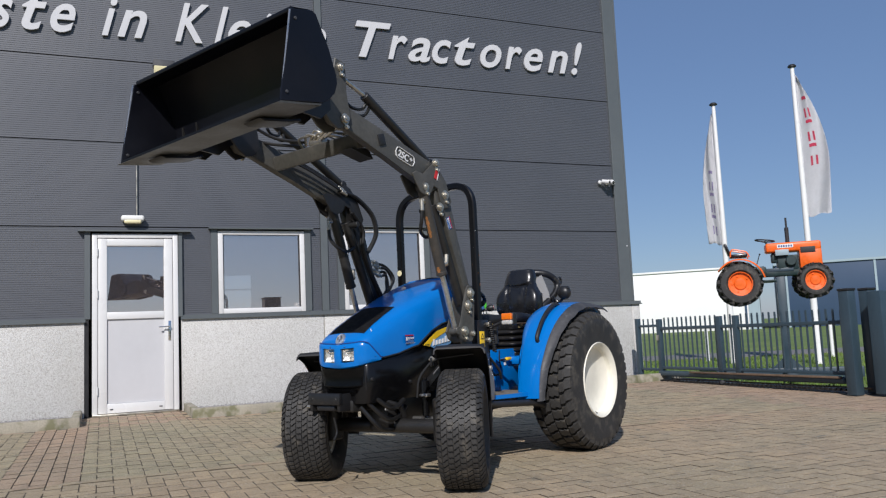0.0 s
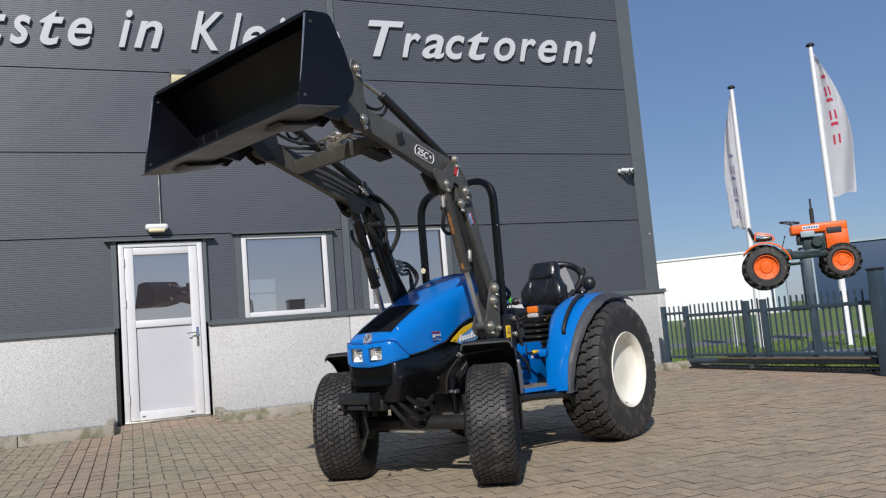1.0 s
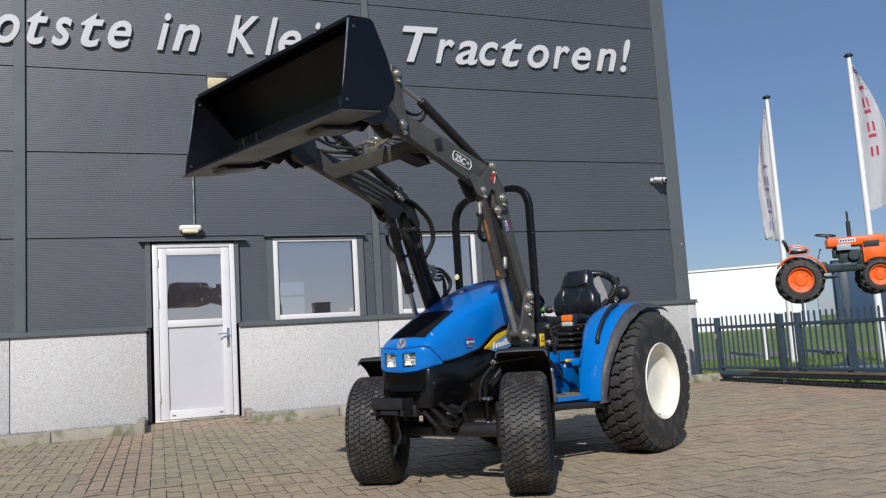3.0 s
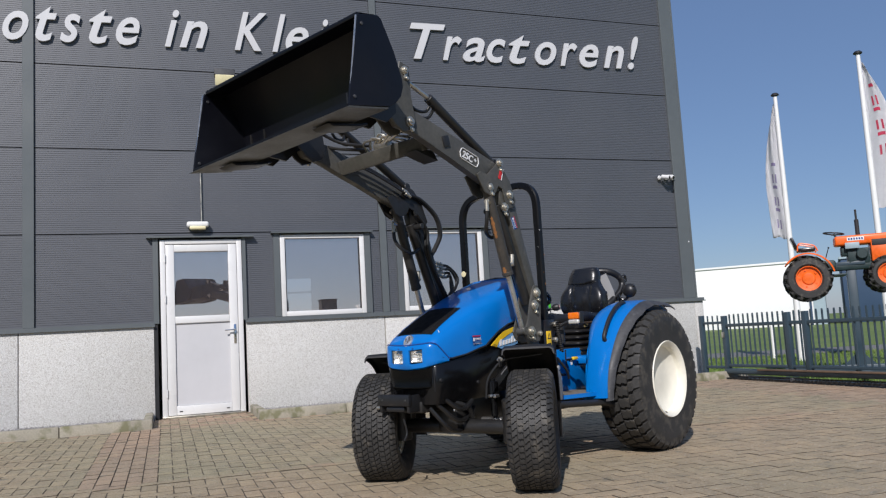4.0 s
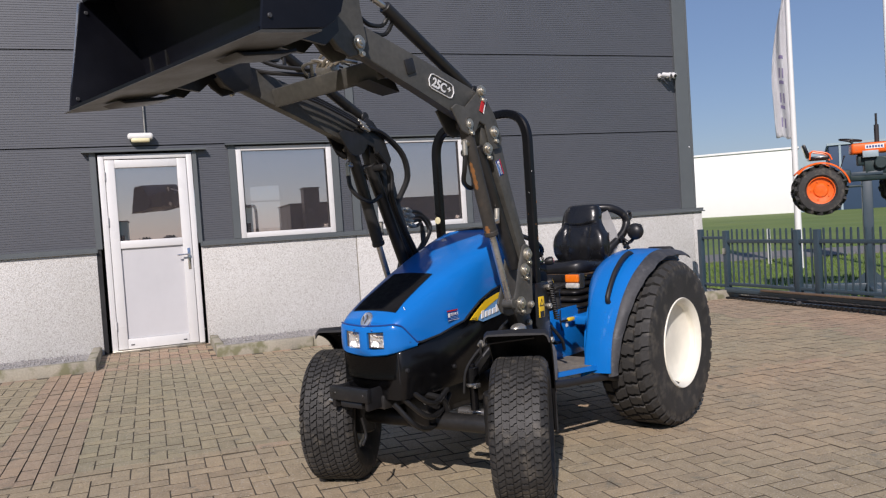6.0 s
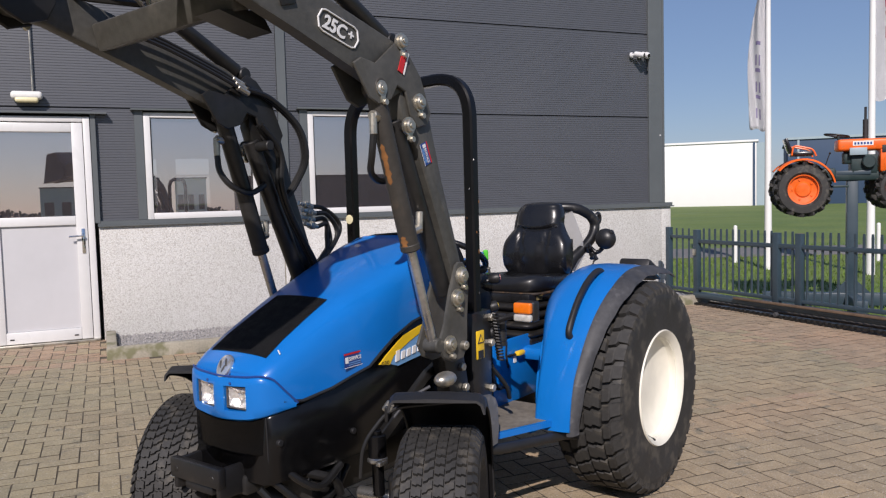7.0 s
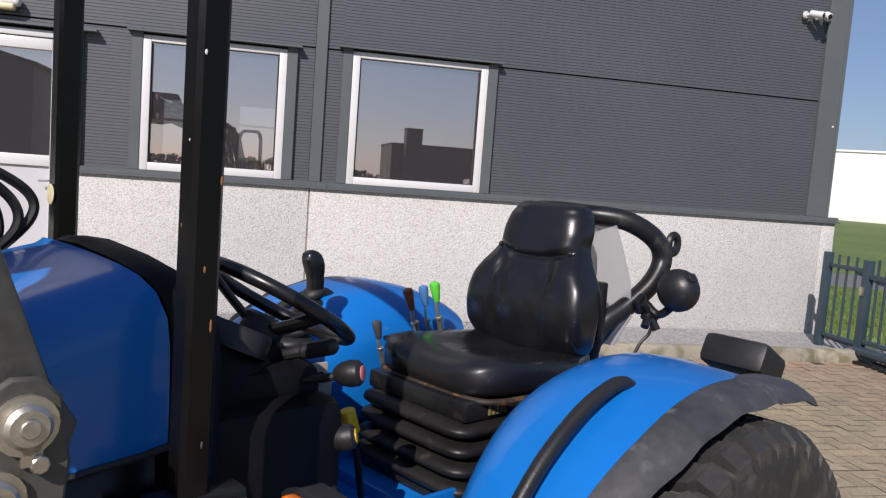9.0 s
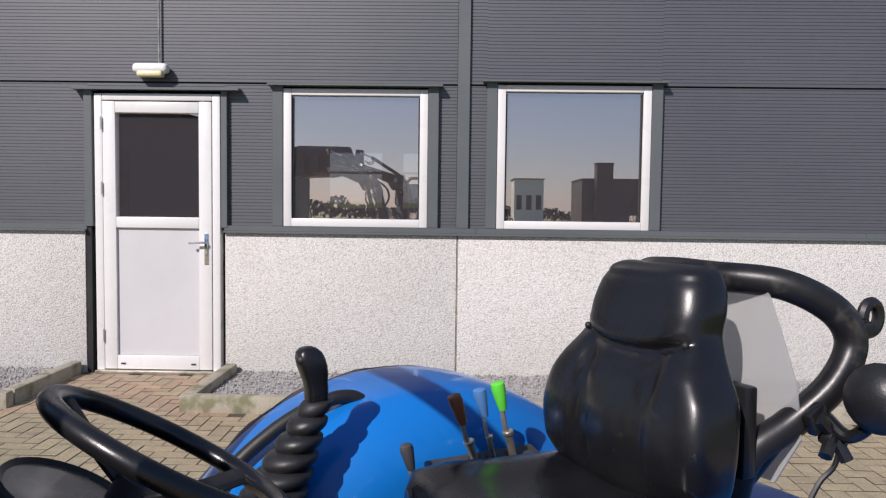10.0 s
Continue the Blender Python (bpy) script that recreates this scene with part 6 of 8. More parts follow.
def mudguard(s):
    g = root("rear_mudguard", pose(0, 0, 0 if s > 0 else 0.012), "", "")
    g.parent = tractor
    g["label"] = "curved blue rear mudguard with a grey rubber edge"
    bm = B()
    rings = []
    for k in range(33):
        a = -8 + (122 + 8) * k / 32
        r = 0.557 - 0.006 * math.sin(radians(max(0, a)) * 0.8) + 0.050 * (max(0, 24 - a) / 32) ** 1.5
        c, n = math.cos(radians(a)), math.sin(radians(a))
        f = min(1, max(0, (a - 10) / 60))
        f = f * f * (3 - 2 * f)
        roll_w, roll_h = 0.024 + 0.130 * f, 0.05 + 0.11 * f
        roll = [(0.43 - roll_w * math.sin(radians(q)), -roll_h * (1 - math.cos(radians(q)))) for q in (82, 70, 58, 46, 34, 22, 11, 0)]
        out = 0.042 * min(1, max(0, (a - 12) / 50))
        sec = [V3(FX + c * (r + dr), s * y, FZ + n * (r + dr)) for y, dr in roll + [(0.47, 0.003), (0.54 + out, 0.0), (0.575 + out, -0.006), (0.575 + out, -0.014), (0.53 + out, -0.010), (0.47, -0.007)] + [(y + 0.006, dr - 0.008) for y, dr in roll[::-1]]]
        low = sec[0] - V3(0, 0, 0.16 * f + 0.004)
        sec = [low] + sec + [low + V3(0, s * 0.006, 0)]
        rings.append(sec)
    skin(bm, rings)
    part("panel", bm, BLUE, g, "glossy blue mudguard panel", angle=50)
    bm = B()
    inner = [(FX + 0.590, 0.49)] + arc_pts(0.530, -4, 112, 26) + [(-0.20, 0.98), (-0.20, 0.72), (0.10, 0.56), (0.45, 0.49)]
    slab(bm, inner, min(s * 0.388, s * 0.398), max(s * 0.388, s * 0.398))
    part("inner_wall", bm, BLUE, g)
    bm = B()
    rings = []
    for k in range(43):
        a = -10 + 131 * k / 42
        r = 0.548 - 0.004 * math.sin(radians(max(0, a)) * 0.8) + 0.050 * (max(0, 24 - a) / 34) ** 1.5 + (0.055 if s > 0 else 0.0) * max(0, (a - 95) / 31) ** 1.3
        f = 0.45 + 0.55 * min(1, max(0, (a + 5) / 70)) ** 0.8
        out = 0.042 * min(1, max(0, (a - 12) / 50))
        c, n = math.cos(radians(a)), math.sin(radians(a))
        wob = 0.003 * math.sin(k * 1.3)
        e = 1 - max(0, (a - 118) / 16) * 0.35
        rings.append([V3(FX + c * (r + dr * e + wob * (y > 0.6)), s * (0.56 + out + (y - 0.56) * f), FZ + n * (r + dr * e + wob * (y > 0.6))) for y, dr in ((0.560, 0.0), (0.585, 0.001), (0.612, -0.006), (0.636, -0.020), (0.648, -0.036), (0.642, -0.038), (0.630, -0.026), (0.605, -0.013), (0.56, -0.008))])
    skin(bm, rings)
    part("rubber_edge", bm, GREY_PLASTIC, g, "scuffed grey rubber mudguard edge", angle=50)
    bm = B()
    pts = []
    for a, r in ((31, 0.544), (32, 0.571), (36, 0.579), (48, 0.581), (60, 0.580), (69, 0.572), (73, 0.560), (75, 0.544)):
        pts.append((FX + math.cos(radians(a)) * r, s * ((0.520 if s > 0 else 0.440) + (50 - a) * 0.0002), FZ + math.sin(radians(a)) * r))
    tube(bm, pts, 0.014, n=12, soft=4)
    part("grab_handle", bm, BLACK_PLASTIC, g, "black plastic grab handle")
    if s > 0:
        bm = B()
        box(bm, (-0.425, 0.395, 1.080), (0.14, 0.17, 0.082), rot=Matrix.Rotation(radians(-26), 3, "Y"), bevel=0.018)
        part("tail_lamp_box", bm, BLACK_PLASTIC, g)
    return g


mudguard(1)
mudguard(-1)

# ---- floor, step, pedals ----
def plan_plate(bm, outline, z0, z1):
    """A flat plate from an outline of (x, y)."""
    lo = [bm.verts.new((x, y, z0)) for x, y in outline]
    hi = [bm.verts.new((x, y, z1)) for x, y in outline]
    bm.faces.new(lo[::-1])
    bm.faces.new(hi)
    for k in range(len(lo)):
        n = (k + 1) % len(lo)
        bm.faces.new((lo[k], lo[n], hi[n], hi[k]))


for s in (-1, 1):
    bm = B()
    plan_plate(bm, [(0.52, s * 0.17), (1.03, s * 0.17), (0.985, s * 0.392), (0.68, s * 0.500), (0.52, s * 0.505)], 0.545, 0.560)
    part("footplate", bm, FLOOR_MAT, tractor, "dusty worn footplate")
    bm = B()
    plan_plate(bm, [(0.985, s * 0.393), (0.992, s * 0.405), (0.68, s * 0.518), (0.52, s * 0.523), (0.52, s * 0.506), (0.68, s * 0.501)], 0.538, 0.563)
    part("footplate_edge", bm, BLUE, tractor)
    bm = B()
    tube(bm, fillet([(1.09, s * 0.40, 0.53), (1.02, s * 0.425, 0.510), (0.66, s * 0.525, 0.492), (0.58, s * 0.530, 0.470)], 0.04), 0.021, n=12)
    part("step_bar", bm, BLACK_PLASTIC, tractor)
    bm = B()
    skin(bm, [[V3(x, s * (y + d), z) for x, y, z in ((1.155, 0.452, 0.545), (1.045, 0.437, 0.545), (1.030, 0.435, 0.600), (1.034, 0.435, 0.690), (1.055, 0.438, 0.722), (1.10, 0.445, 0.748), (1.17, 0.454, 0.758))] for d in (0, 0.005)])
    part("splash_flap", bm, FLAP, tractor, "cloudy grey plastic splash flap")
bm = B()
box(bm, (0.52, 0, 0.66), (0.62, 0.36, 0.20), bevel=0.03)
part("transmission_cover", bm, BLUE, tractor, "blue gearbox cover in the footwell")
bm = B()
box(bm, (0.12, 0.0, 0.76), (0.62, 0.76, 0.06), bevel=0.02)
part("seat_deck", bm, BLUE, tractor)
bm = B()
box(bm, (0.10, 0.0, 1.005), (0.04, 0.52, 0.02), bevel=0.004)
box(bm, (-0.14, 0.0, 1.0), (0.46, 0.78, 0.03), bevel=0.01)
part("rear_deck", bm, BLUE, tractor)
for x, y, z in ((0.86, 0.20, 0.70), (0.86, 0.27, 0.69)):
    bm = B()
    tube(bm, [(x - 0.05, y, z + 0.10), (x - 0.06, y, z + 0.03), (x - 0.09, y, z - 0.01)], 0.010, n=8, soft=3)
    box(bm, (x - 0.10, y, z - 0.01), (0.05, 0.045, 0.014), bevel=0.004)
    part("pedal", bm, BLACK_PAINT, tractor)
for s in (-1, 1):
    bm = B()
    box(bm, (0.47, s * 0.188, 0.70), (0.42, 0.016, 0.29), bevel=0.006)
    part("side_support", bm, BLUE, tractor)
bm = B()
slab(bm, [(0.556, 0.715), (0.570, 0.72), (0.585, 0.78), (0.578, 0.84), (0.566, 0.838), (0.571, 0.78)], 0.1965, 0.1985)
part("lever_slot", bm, INSIDE_DARK, tractor)


# ---- levers ----
def lever(name, a, b, r, knob_r, knob_h, mat, label):
    a, b = Vector(a), Vector(b)
    d = (b - a).normalized()
    bm = B()
    tube(bm, [a, (a + b) / 2 + V3(0.004, 0, 0), b], r, n=8, soft=3)
    length = (b - a).length
    rod(bm, a, a + d * length * 0.46, r * 1.45, n=8)
    rod(bm, a + d * length * 0.44, a + d * length * 0.50, r * 2.2, n=8)
    lv = part(name, bm, ZINC, tractor, label)
    bm = B()
    x, y = basis(d)
    skin(bm, [ring(b - d * knob_h * 0.5, x, y, knob_r * 0.55, 12), ring(b - d * knob_h * 0.3, x, y, knob_r * 0.7, 12), ring(b + d * knob_h * 0.3, x, y, knob_r, 12), ring(b + d * knob_h * 0.46, x, y, knob_r * 0.9, 12), ring(b + d * knob_h * 0.5, x, y, knob_r * 0.5, 12)])
    part("knob", bm, mat, lv)


lever("lever", (0.128, -0.218, 1.045), (0.172, -0.220, 1.165), 0.0052, 0.014, 0.06, BROWN_KNOB, "lever with a brown plastic knob")
lever("lever", (0.090, -0.218, 1.045), (0.122, -0.220, 1.172), 0.0034, 0.013, 0.055, BLUE_KNOB, "lever with a blue plastic knob")
lever("lever", (0.047, -0.218, 1.045), (0.082, -0.220, 1.180), 0.0052, 0.014, 0.055, GREEN_KNOB, "lever with a bright green knob")
lever("lever", (0.248, -0.220, 1.0), (0.272, -0.220, 1.092), 0.0042, 0.0125, 0.048, GREY_PLASTIC, "short lever with a grey knob")
bm = B()
box(bm, (0.10, -0.226, 1.050), (0.24, 0.075, 0.012), rot=Matrix.Rotation(radians(-16), 3, "X"), bevel=0.005)
box(bm, (0.10, -0.207, 1.00), (0.22, 0.02, 0.08), bevel=0.006)
part("lever_console", bm, GREY_PLASTIC, tractor, "grey lever console beside the seat")
for x in (0.122, 0.084, 0.040):
    bm = B()
    box(bm, (x, -0.226, 1.0565), (0.026, 0.040, 0.006), rot=Matrix.Rotation(radians(-16), 3, "X"), bevel=0.002)
    part("lever_gate", bm, INSIDE_DARK, tractor)
joy = root("joystick", pose(0.412, -0.302, -0.203) @ Matrix.Scale(1.175, 4), "", "")
joy.parent = tractor
bm = B()
box(bm, (0.455, -0.240, 0.985), (0.10, 0.012, 0.070), bevel=0.005)
box(bm, (0.415, -0.240, 0.958), (0.05, 0.011, 0.05), bevel=0.005)
lp = part("lever_plate", bm, DUSTY_BEIGE, tractor, "beige lever plate with two dark bolts")
for x in (0.43, 0.48):
    bm = B()
    rod(bm, (x, -0.236, 0.99), (x, -0.224, 0.99), 0.010, n=10)
    part("plate_bolt", bm, BLACK_PAINT, lp)
joy["label"] = "black loader joystick in a rubber boot"
bm = B()
prof = [(0.012, 1.188), (0.019, 1.186)]
for k in range(6):
    r, z = 0.0240 + 0.0052 * k, 1.178 - 0.0245 * k
    prof += [(r * 0.93, z + 0.007), (r, z + 0.002), (r, z - 0.004), (r * 0.92, z - 0.009), (r * 0.80, z - 0.013)]
lathe(bm, prof[::-1], (0, 0, 0), n=24, axis="z")
for v in bm.verts:
    v.co.x += (1.18 - v.co.z) * 0.52
part("boot", bm, BLACK_PLASTIC, joy, "ribbed black rubber boot", angle=60)
bm = B()
stem = []
for z, x, a, b in ((1.176, 0.0, 0.015, 0.014), (1.19, 0.0, 0.0165, 0.0155), (1.203, 0.0, 0.0165, 0.0155), (1.216, 0.002, 0.0175, 0.016), (1.228, 0.004, 0.020, 0.0175), (1.240, 0.007, 0.0215, 0.0185), (1.251, 0.010, 0.021, 0.018), (1.260, 0.012, 0.018, 0.016), (1.266, 0.013, 0.012, 0.011), (1.2685, 0.013, 0.005, 0.005)):
    stem.append(((x, 0, z), (a, 0, 0), (0, b, 0)))
cushion(bm, stem)
part("grip", bm, VINYL, joy, angle=75)
bm = B()
ball(bm, (0.026, 0.008, 1.250), 0.0075, 10)
part("button", bm, BLACK_PLASTIC, joy)
bm = B()
box(bm, (0.001, 0.004, 1.2600), (0.018, 0.010, 0.005), rot=Matrix.Rotation(radians(-28), 3, "Y"), bevel=0.002)
part("worn_mark", bm, ZINC, joy)
bm = B()
box(bm, (0.520, -0.290, 0.905), (0.10, 0.085, 0.27), rot=Matrix.Rotation(radians(-20), 3, "Y"), bevel=0.02)
part("joystick_stand", bm, BLACK_PAINT, tractor)
bm = B()
tube(bm, [(0.50, 0.04, 0.80), (0.52, 0.04, 0.90), (0.53, 0.035, 0.95)], 0.008, n=8, soft=3)
hb = part("hand_lever", bm, BLACK_PAINT, tractor)
bm = B()
rod(bm, (0.530, 0.035, 0.945), (0.545, 0.03, 0.995), 0.017, n=12)
part("grip", bm, YELLOW, hb, "yellow lever grip")
bm = B()
tube(bm, [(0.575, 0.19, 0.770), (0.53, 0.205, 0.772), (0.505, 0.213, 0.774)], 0.006, n=8)
lk = part("lock_lever", bm, BLACK_PAINT, tractor)
bm = B()
box(bm, (0.490, 0.216, 0.776), (0.060, 0.026, 0.022), bevel=0.008)
part("knob", bm, YELLOW, lk)
bm = B()
box(bm, (0.505, 0.1975, 0.750), (0.022, 0.003, 0.036))
part("small_plate", bm, WHITE_DECAL, lk)
for a0, b0, face in (((0.80, 0.05, 1.10), (0.682, 0.221, 1.136), PINK), ((0.82, 0.06, 0.96), (0.672, 0.201, 1.011), YELLOW), ((0.80, 0.08, 0.86), (0.70, 0.20, 0.90), None)):
    bm = B()
    a1, b1 = Vector(a0), Vector(b0)
    d = (b1 - a1).normalized()
    tube(bm, [a1, (a1 + b1) / 2 + V3(0, 0, -0.01), b1], 0.008, n=8, soft=4)
    x, y = basis(d)
    skin(bm, [ring(b1 - d * 0.035, x, y, 0.012, 16), ring(b1 - d * 0.022, x, y, 0.021, 16), ring(b1 - d * 0.004, x, y, 0.025, 16), ring(b1 + d * 0.010, x, y, 0.023, 16), ring(b1 + d * 0.016, x, y, 0.017, 16)])
    kl = part("knob_lever", bm, BLACK_PLASTIC, tractor)
    if face:
        bm = B()
        rod(bm, b1 + d * 0.015, b1 + d * 0.0185, 0.014, n=14)
        part("knob_face", bm, face, kl)

bm = B()
tube(bm, [(-0.205, 0.158, 1.17), (-0.17, 0.115, 1.08), (-0.12, 0.07, 0.98)], 0.019, n=12, soft=4)
box(bm, (-0.13, 0.09, 1.02), (0.05, 0.10, 0.10), bevel=0.01)
part("hoop_brace", bm, BLACK_PAINT, tractor)

# side indicator lamp on its arm
ind = root("indicator", pose(0.972, 0.530, 1.049), "", "")
ind.parent = tractor
ind["label"] = "orange and clear side indicator lamp"
for name, c, s, mt in (("housing", (-0.018, 0, 0), (0.046, 0.080, 0.078), BLACK_PLASTIC), ("orange_lens", (0.016, 0, 0.015), (0.026, 0.074, 0.042), ORANGE_LENS), ("clear_lens", (0.016, 0, -0.022), (0.026, 0.074, 0.028), CLEAR_LENS)):
    bm = B()
    box(bm, c, s, bevel=0.008, seg=3)
    part(name, bm, mt, ind)
bm = B()
tube(bm, [(-0.03, -0.06, -0.02), (-0.01, -0.14, -0.05), (0.01, -0.19, -0.09)], 0.012, n=8, soft=4)
part("arm", bm, BLACK_PAINT, ind)
bm = B()
pts = [V3(0.975 - k * 0.0004 + math.cos(k * 0.9) * 0.012, 0.392 + math.sin(k * 0.9) * 0.012, 1.035 - k * 0.0018) for k in range(110)]
tube(bm, pts, 0.0045, n=6)
part("coiled_cable", bm, HOSE, tractor, "coiled black cable")
bm = B()
rod(bm, (0.892, 0.372, 0.89), (0.892, 0.372, 1.02), 0.021, n=16)
rod(bm, (0.892, 0.372, 0.99), (0.892, 0.372, 1.012), 0.016, n=14)
for z in (0.91, 0.95, 0.99):
    rod(bm, (0.892, 0.372, z), (0.892, 0.372, z + 0.008), 0.024, n=16)
part("filter_canister", bm, BLACK_PLASTIC, tractor)
bm = B()
tube(bm, [(0.90, 0.33, 0.80), (0.86, 0.37, 0.72), (0.82, 0.36, 0.66)], 0.009, n=8, soft=5)
part("cable", bm, HOSE, tractor)

# ---- front loader ----
TILT, TILT_B = 0.036, 0.064   # the raised loader leans a little to one side


def lean(bm, parent=None):
    for v in bm.verts:
        v.co.z += TILT_B * (v.co.y - 0.65) if parent is not None and parent.name == "bucket" else TILT * (v.co.y - 0.42)
    return bm


def lpart(name, bm, mat, parent=None, label="", angle=35):
    return part(name, lean(bm, parent), mat, parent or tractor, label, angle=angle)


def pin(p, s, y, r=0.021, out=0.02, tag=True, under=None):
    """A greased pin with its retaining lug, on the outer face at y."""
    bm = B()
    x, z = p
    rod(bm, (x, y - s * 0.01, z), (x, y + s * out, z), r, n=18, edge=0.2)
    rod(bm, (x, y + s * out, z), (x, y + s * (out + 0.004), z), r * 0.45, n=10)
    lpart("pivot_pin", bm, ZINC, under)
    if tag:
        bm = B()
        slab(bm, [(x + math.cos(a) * r * 1.35, z + math.sin(a) * r * 1.35) for a in [radians(200 + k * 20) for k in range(-9, 9)]][:18], min(y, y + s * 0.008), max(y, y + s * 0.008))
        rod(bm, (x - 0.012, y, z - 0.042), (x - 0.012, y + s * 0.016, z - 0.042), 0.010, n=8)
        box(bm, (x - 0.006, y + s * 0.004, z - 0.025), (0.022, 0.008, 0.04), bevel=0.002)
        lpart("pin_lug", bm, ZINC, under)


for s in (1, -1):
    yc = 0.408 if s > 0 else -0.295
    outer = yc + s * 0.035
    # far side: its shade is put into the colour of boom and plates
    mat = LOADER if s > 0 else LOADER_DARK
    # upper boom
    bm = B()
    slab(bm, [(2.42, 2.080), (2.45, 2.115), (2.38, 2.165), (2.30, 2.185), (1.94, 2.085), (1.62, 1.995), (1.56, 1.975), (1.50, 1.86), (1.60, 1.812), (1.78, 1.880), (2.00, 1.960), (2.14, 2.006), (2.31, 2.062)], *sorted((outer, outer - s * 0.044)), bevel=0.006)
    upper = lpart("upper_boom", bm, LOADER, None, "grey-black steel loader boom")
    # lower boom
    bm = B()
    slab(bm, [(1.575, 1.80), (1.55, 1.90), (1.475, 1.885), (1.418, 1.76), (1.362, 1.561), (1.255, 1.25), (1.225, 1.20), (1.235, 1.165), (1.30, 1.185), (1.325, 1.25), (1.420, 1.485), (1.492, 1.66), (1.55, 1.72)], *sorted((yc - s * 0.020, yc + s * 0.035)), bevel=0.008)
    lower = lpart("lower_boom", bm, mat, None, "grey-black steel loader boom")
    bm = B()
    rod(bm, (1.560, yc - s * 0.006, 1.745), (1.312, yc - s * 0.006, 1.150), 0.031, n=20, edge=0.1)
    lpart("parallel_rod", bm, LOADER_DARK, None, "long dark steel tube along the boom")
    # knee plates
    for dy in (0.040, -0.046):
        a, b = sorted((yc + s * dy, yc + s * (dy + 0.010)))
        bm = B()
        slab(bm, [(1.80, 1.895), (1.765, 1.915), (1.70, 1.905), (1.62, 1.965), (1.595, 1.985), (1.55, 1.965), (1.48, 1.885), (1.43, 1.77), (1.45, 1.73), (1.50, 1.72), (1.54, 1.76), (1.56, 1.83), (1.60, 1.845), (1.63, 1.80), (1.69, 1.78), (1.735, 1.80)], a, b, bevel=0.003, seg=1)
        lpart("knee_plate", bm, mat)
    pin((1.578, 1.985), s, outer + s * 0.012, 0.020)
    pin((1.495, 1.800), s, outer + s * 0.012, 0.022)
    pin((1.545, 1.722), s, outer + s * 0.006, 0.022)
    pin((1.680, 1.830), s, outer + s * 0.012, 0.018, out=0.012)
    bm = B()
    rod(bm, (1.545, yc - s * 0.10, 1.722), (1.545, yc + s * 0.04, 1.722), 0.019, n=14)
    lpart("cross_pin", bm, LOADER_DARK)
    # mounting bracket: two plates about the boom's foot, and the mast below
    for dy in (0.040, -0.048):
        a, b = sorted((yc + s * dy, yc + s * (dy + 0.012)))
        bm = B()
        slab(bm, [(1.315, 1.252), (1.298, 1.262), (1.270, 1.260), (1.248, 1.238), (1.238, 1.165), (1.250, 1.06), (1.254, 0.955), (1.280, 0.918), (1.34, 0.915), (1.40, 0.940), (1.425, 0.985), (1.390, 1.05), (1.348, 1.165)], a, b, bevel=0.004, seg=1)
        lpart("mount_plate", bm, LOADER)
    pin((1.285, 1.212), s, outer + s * 0.016, 0.024)
    pin((1.315, 1.137), s, outer + s * 0.016, 0.024)
    pin((1.364, 0.980), s, outer + s * 0.016, 0.024)
    pin((1.285, 0.965), s, outer + s * 0.016, 0.016, tag=False)
    bm = B()
    box(bm, (1.292, outer + s * 0.0155, 1.075), (0.018, 0.002, 0.045))
    lpart("plate_slot", bm, BLACK_PLASTIC)
    bm = B()
    slab(bm, [(1.335, 0.98), (1.19, 1.00), (1.16, 0.92), (1.11, 0.70), (1.11, 0.48), (1.30, 0.48), (1.30, 0.62), (1.24, 0.74), (1.28, 0.90)], *sorted((s * 0.315, s * 0.375)), bevel=0.006)
    part("mast", bm, LOADER_DARK, tractor, "black loader mast bolted to the chassis")
    for x, z in ((1.16, 0.78), (1.15, 0.70), (1.14, 0.62), (1.18, 0.86)):
        bm = B()
        rod(bm, (x, s * 0.374, z), (x, s * 0.392, z), 0.016, n=6)
        part("mast_bolt", bm, ZINC, tractor)
    bm = B()
    box(bm, (1.20, s * 0.27, 0.55), (0.22, 0.12, 0.14), bevel=0.01)
    part("mast_foot", bm, LOADER_DARK, tractor)
    # lift cylinder in front of the boom
    yl = yc + (0.022 if s > 0 else 0.0)
    bm = B()
    top, low, foot = V3(1.680, yl, 1.835), V3(1.522, yl, 1.318), V3(1.416, yl, 0.985)
    rod(bm, top, low, 0.0305, n=20, edge=0.12)
    rod(bm, V3(1.680, yl - 0.03, 1.835), V3(1.680, yl + 0.03, 1.835), 0.030, n=16)
    rod(bm, low + (top - low) * 0.0, low + (top - low) * 0.05, 0.033, n=20)
    # the far barrel is darkened too, shade put into its colour
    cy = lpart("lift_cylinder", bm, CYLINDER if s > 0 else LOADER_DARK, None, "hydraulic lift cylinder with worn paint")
    bm = B()
    rod(bm, low, foot, 0.0165, n=16)
    lpart("rod", bm, STEEL, cy, "shiny steel piston rod")
    bm = B()
    rod(bm, foot + V3(0, -0.03, 0), foot + V3(0, 0.03, 0), 0.026, n=14)
    lpart("rod_eye", bm, LOADER, cy)
    bm = B()
    d = (low - top).normalized()
    q = top + d * 0.10
    rod(bm, q, q + V3(0.055, s * 0.01, 0.01), 0.016, n=10)
    rod(bm, q + V3(0.05, s * 0.01, 0.016), q + V3(0.05, s * 0.01, -0.05), 0.012, n=10)
    lpart("fitting", bm, ZINC, cy)
    bm = B()
    q2 = low - d * 0.06
    rod(bm, q2, q2 + V3(-0.055, s * 0.01, 0.015), 0.016, n=10)
    rod(bm, q2 + V3(-0.05, s * 0.01, 0.0), q2 + V3(-0.055, s * 0.01, 0.07), 0.012, n=10)
    lpart("fitting", bm, ZINC, cy)
    bm = B()
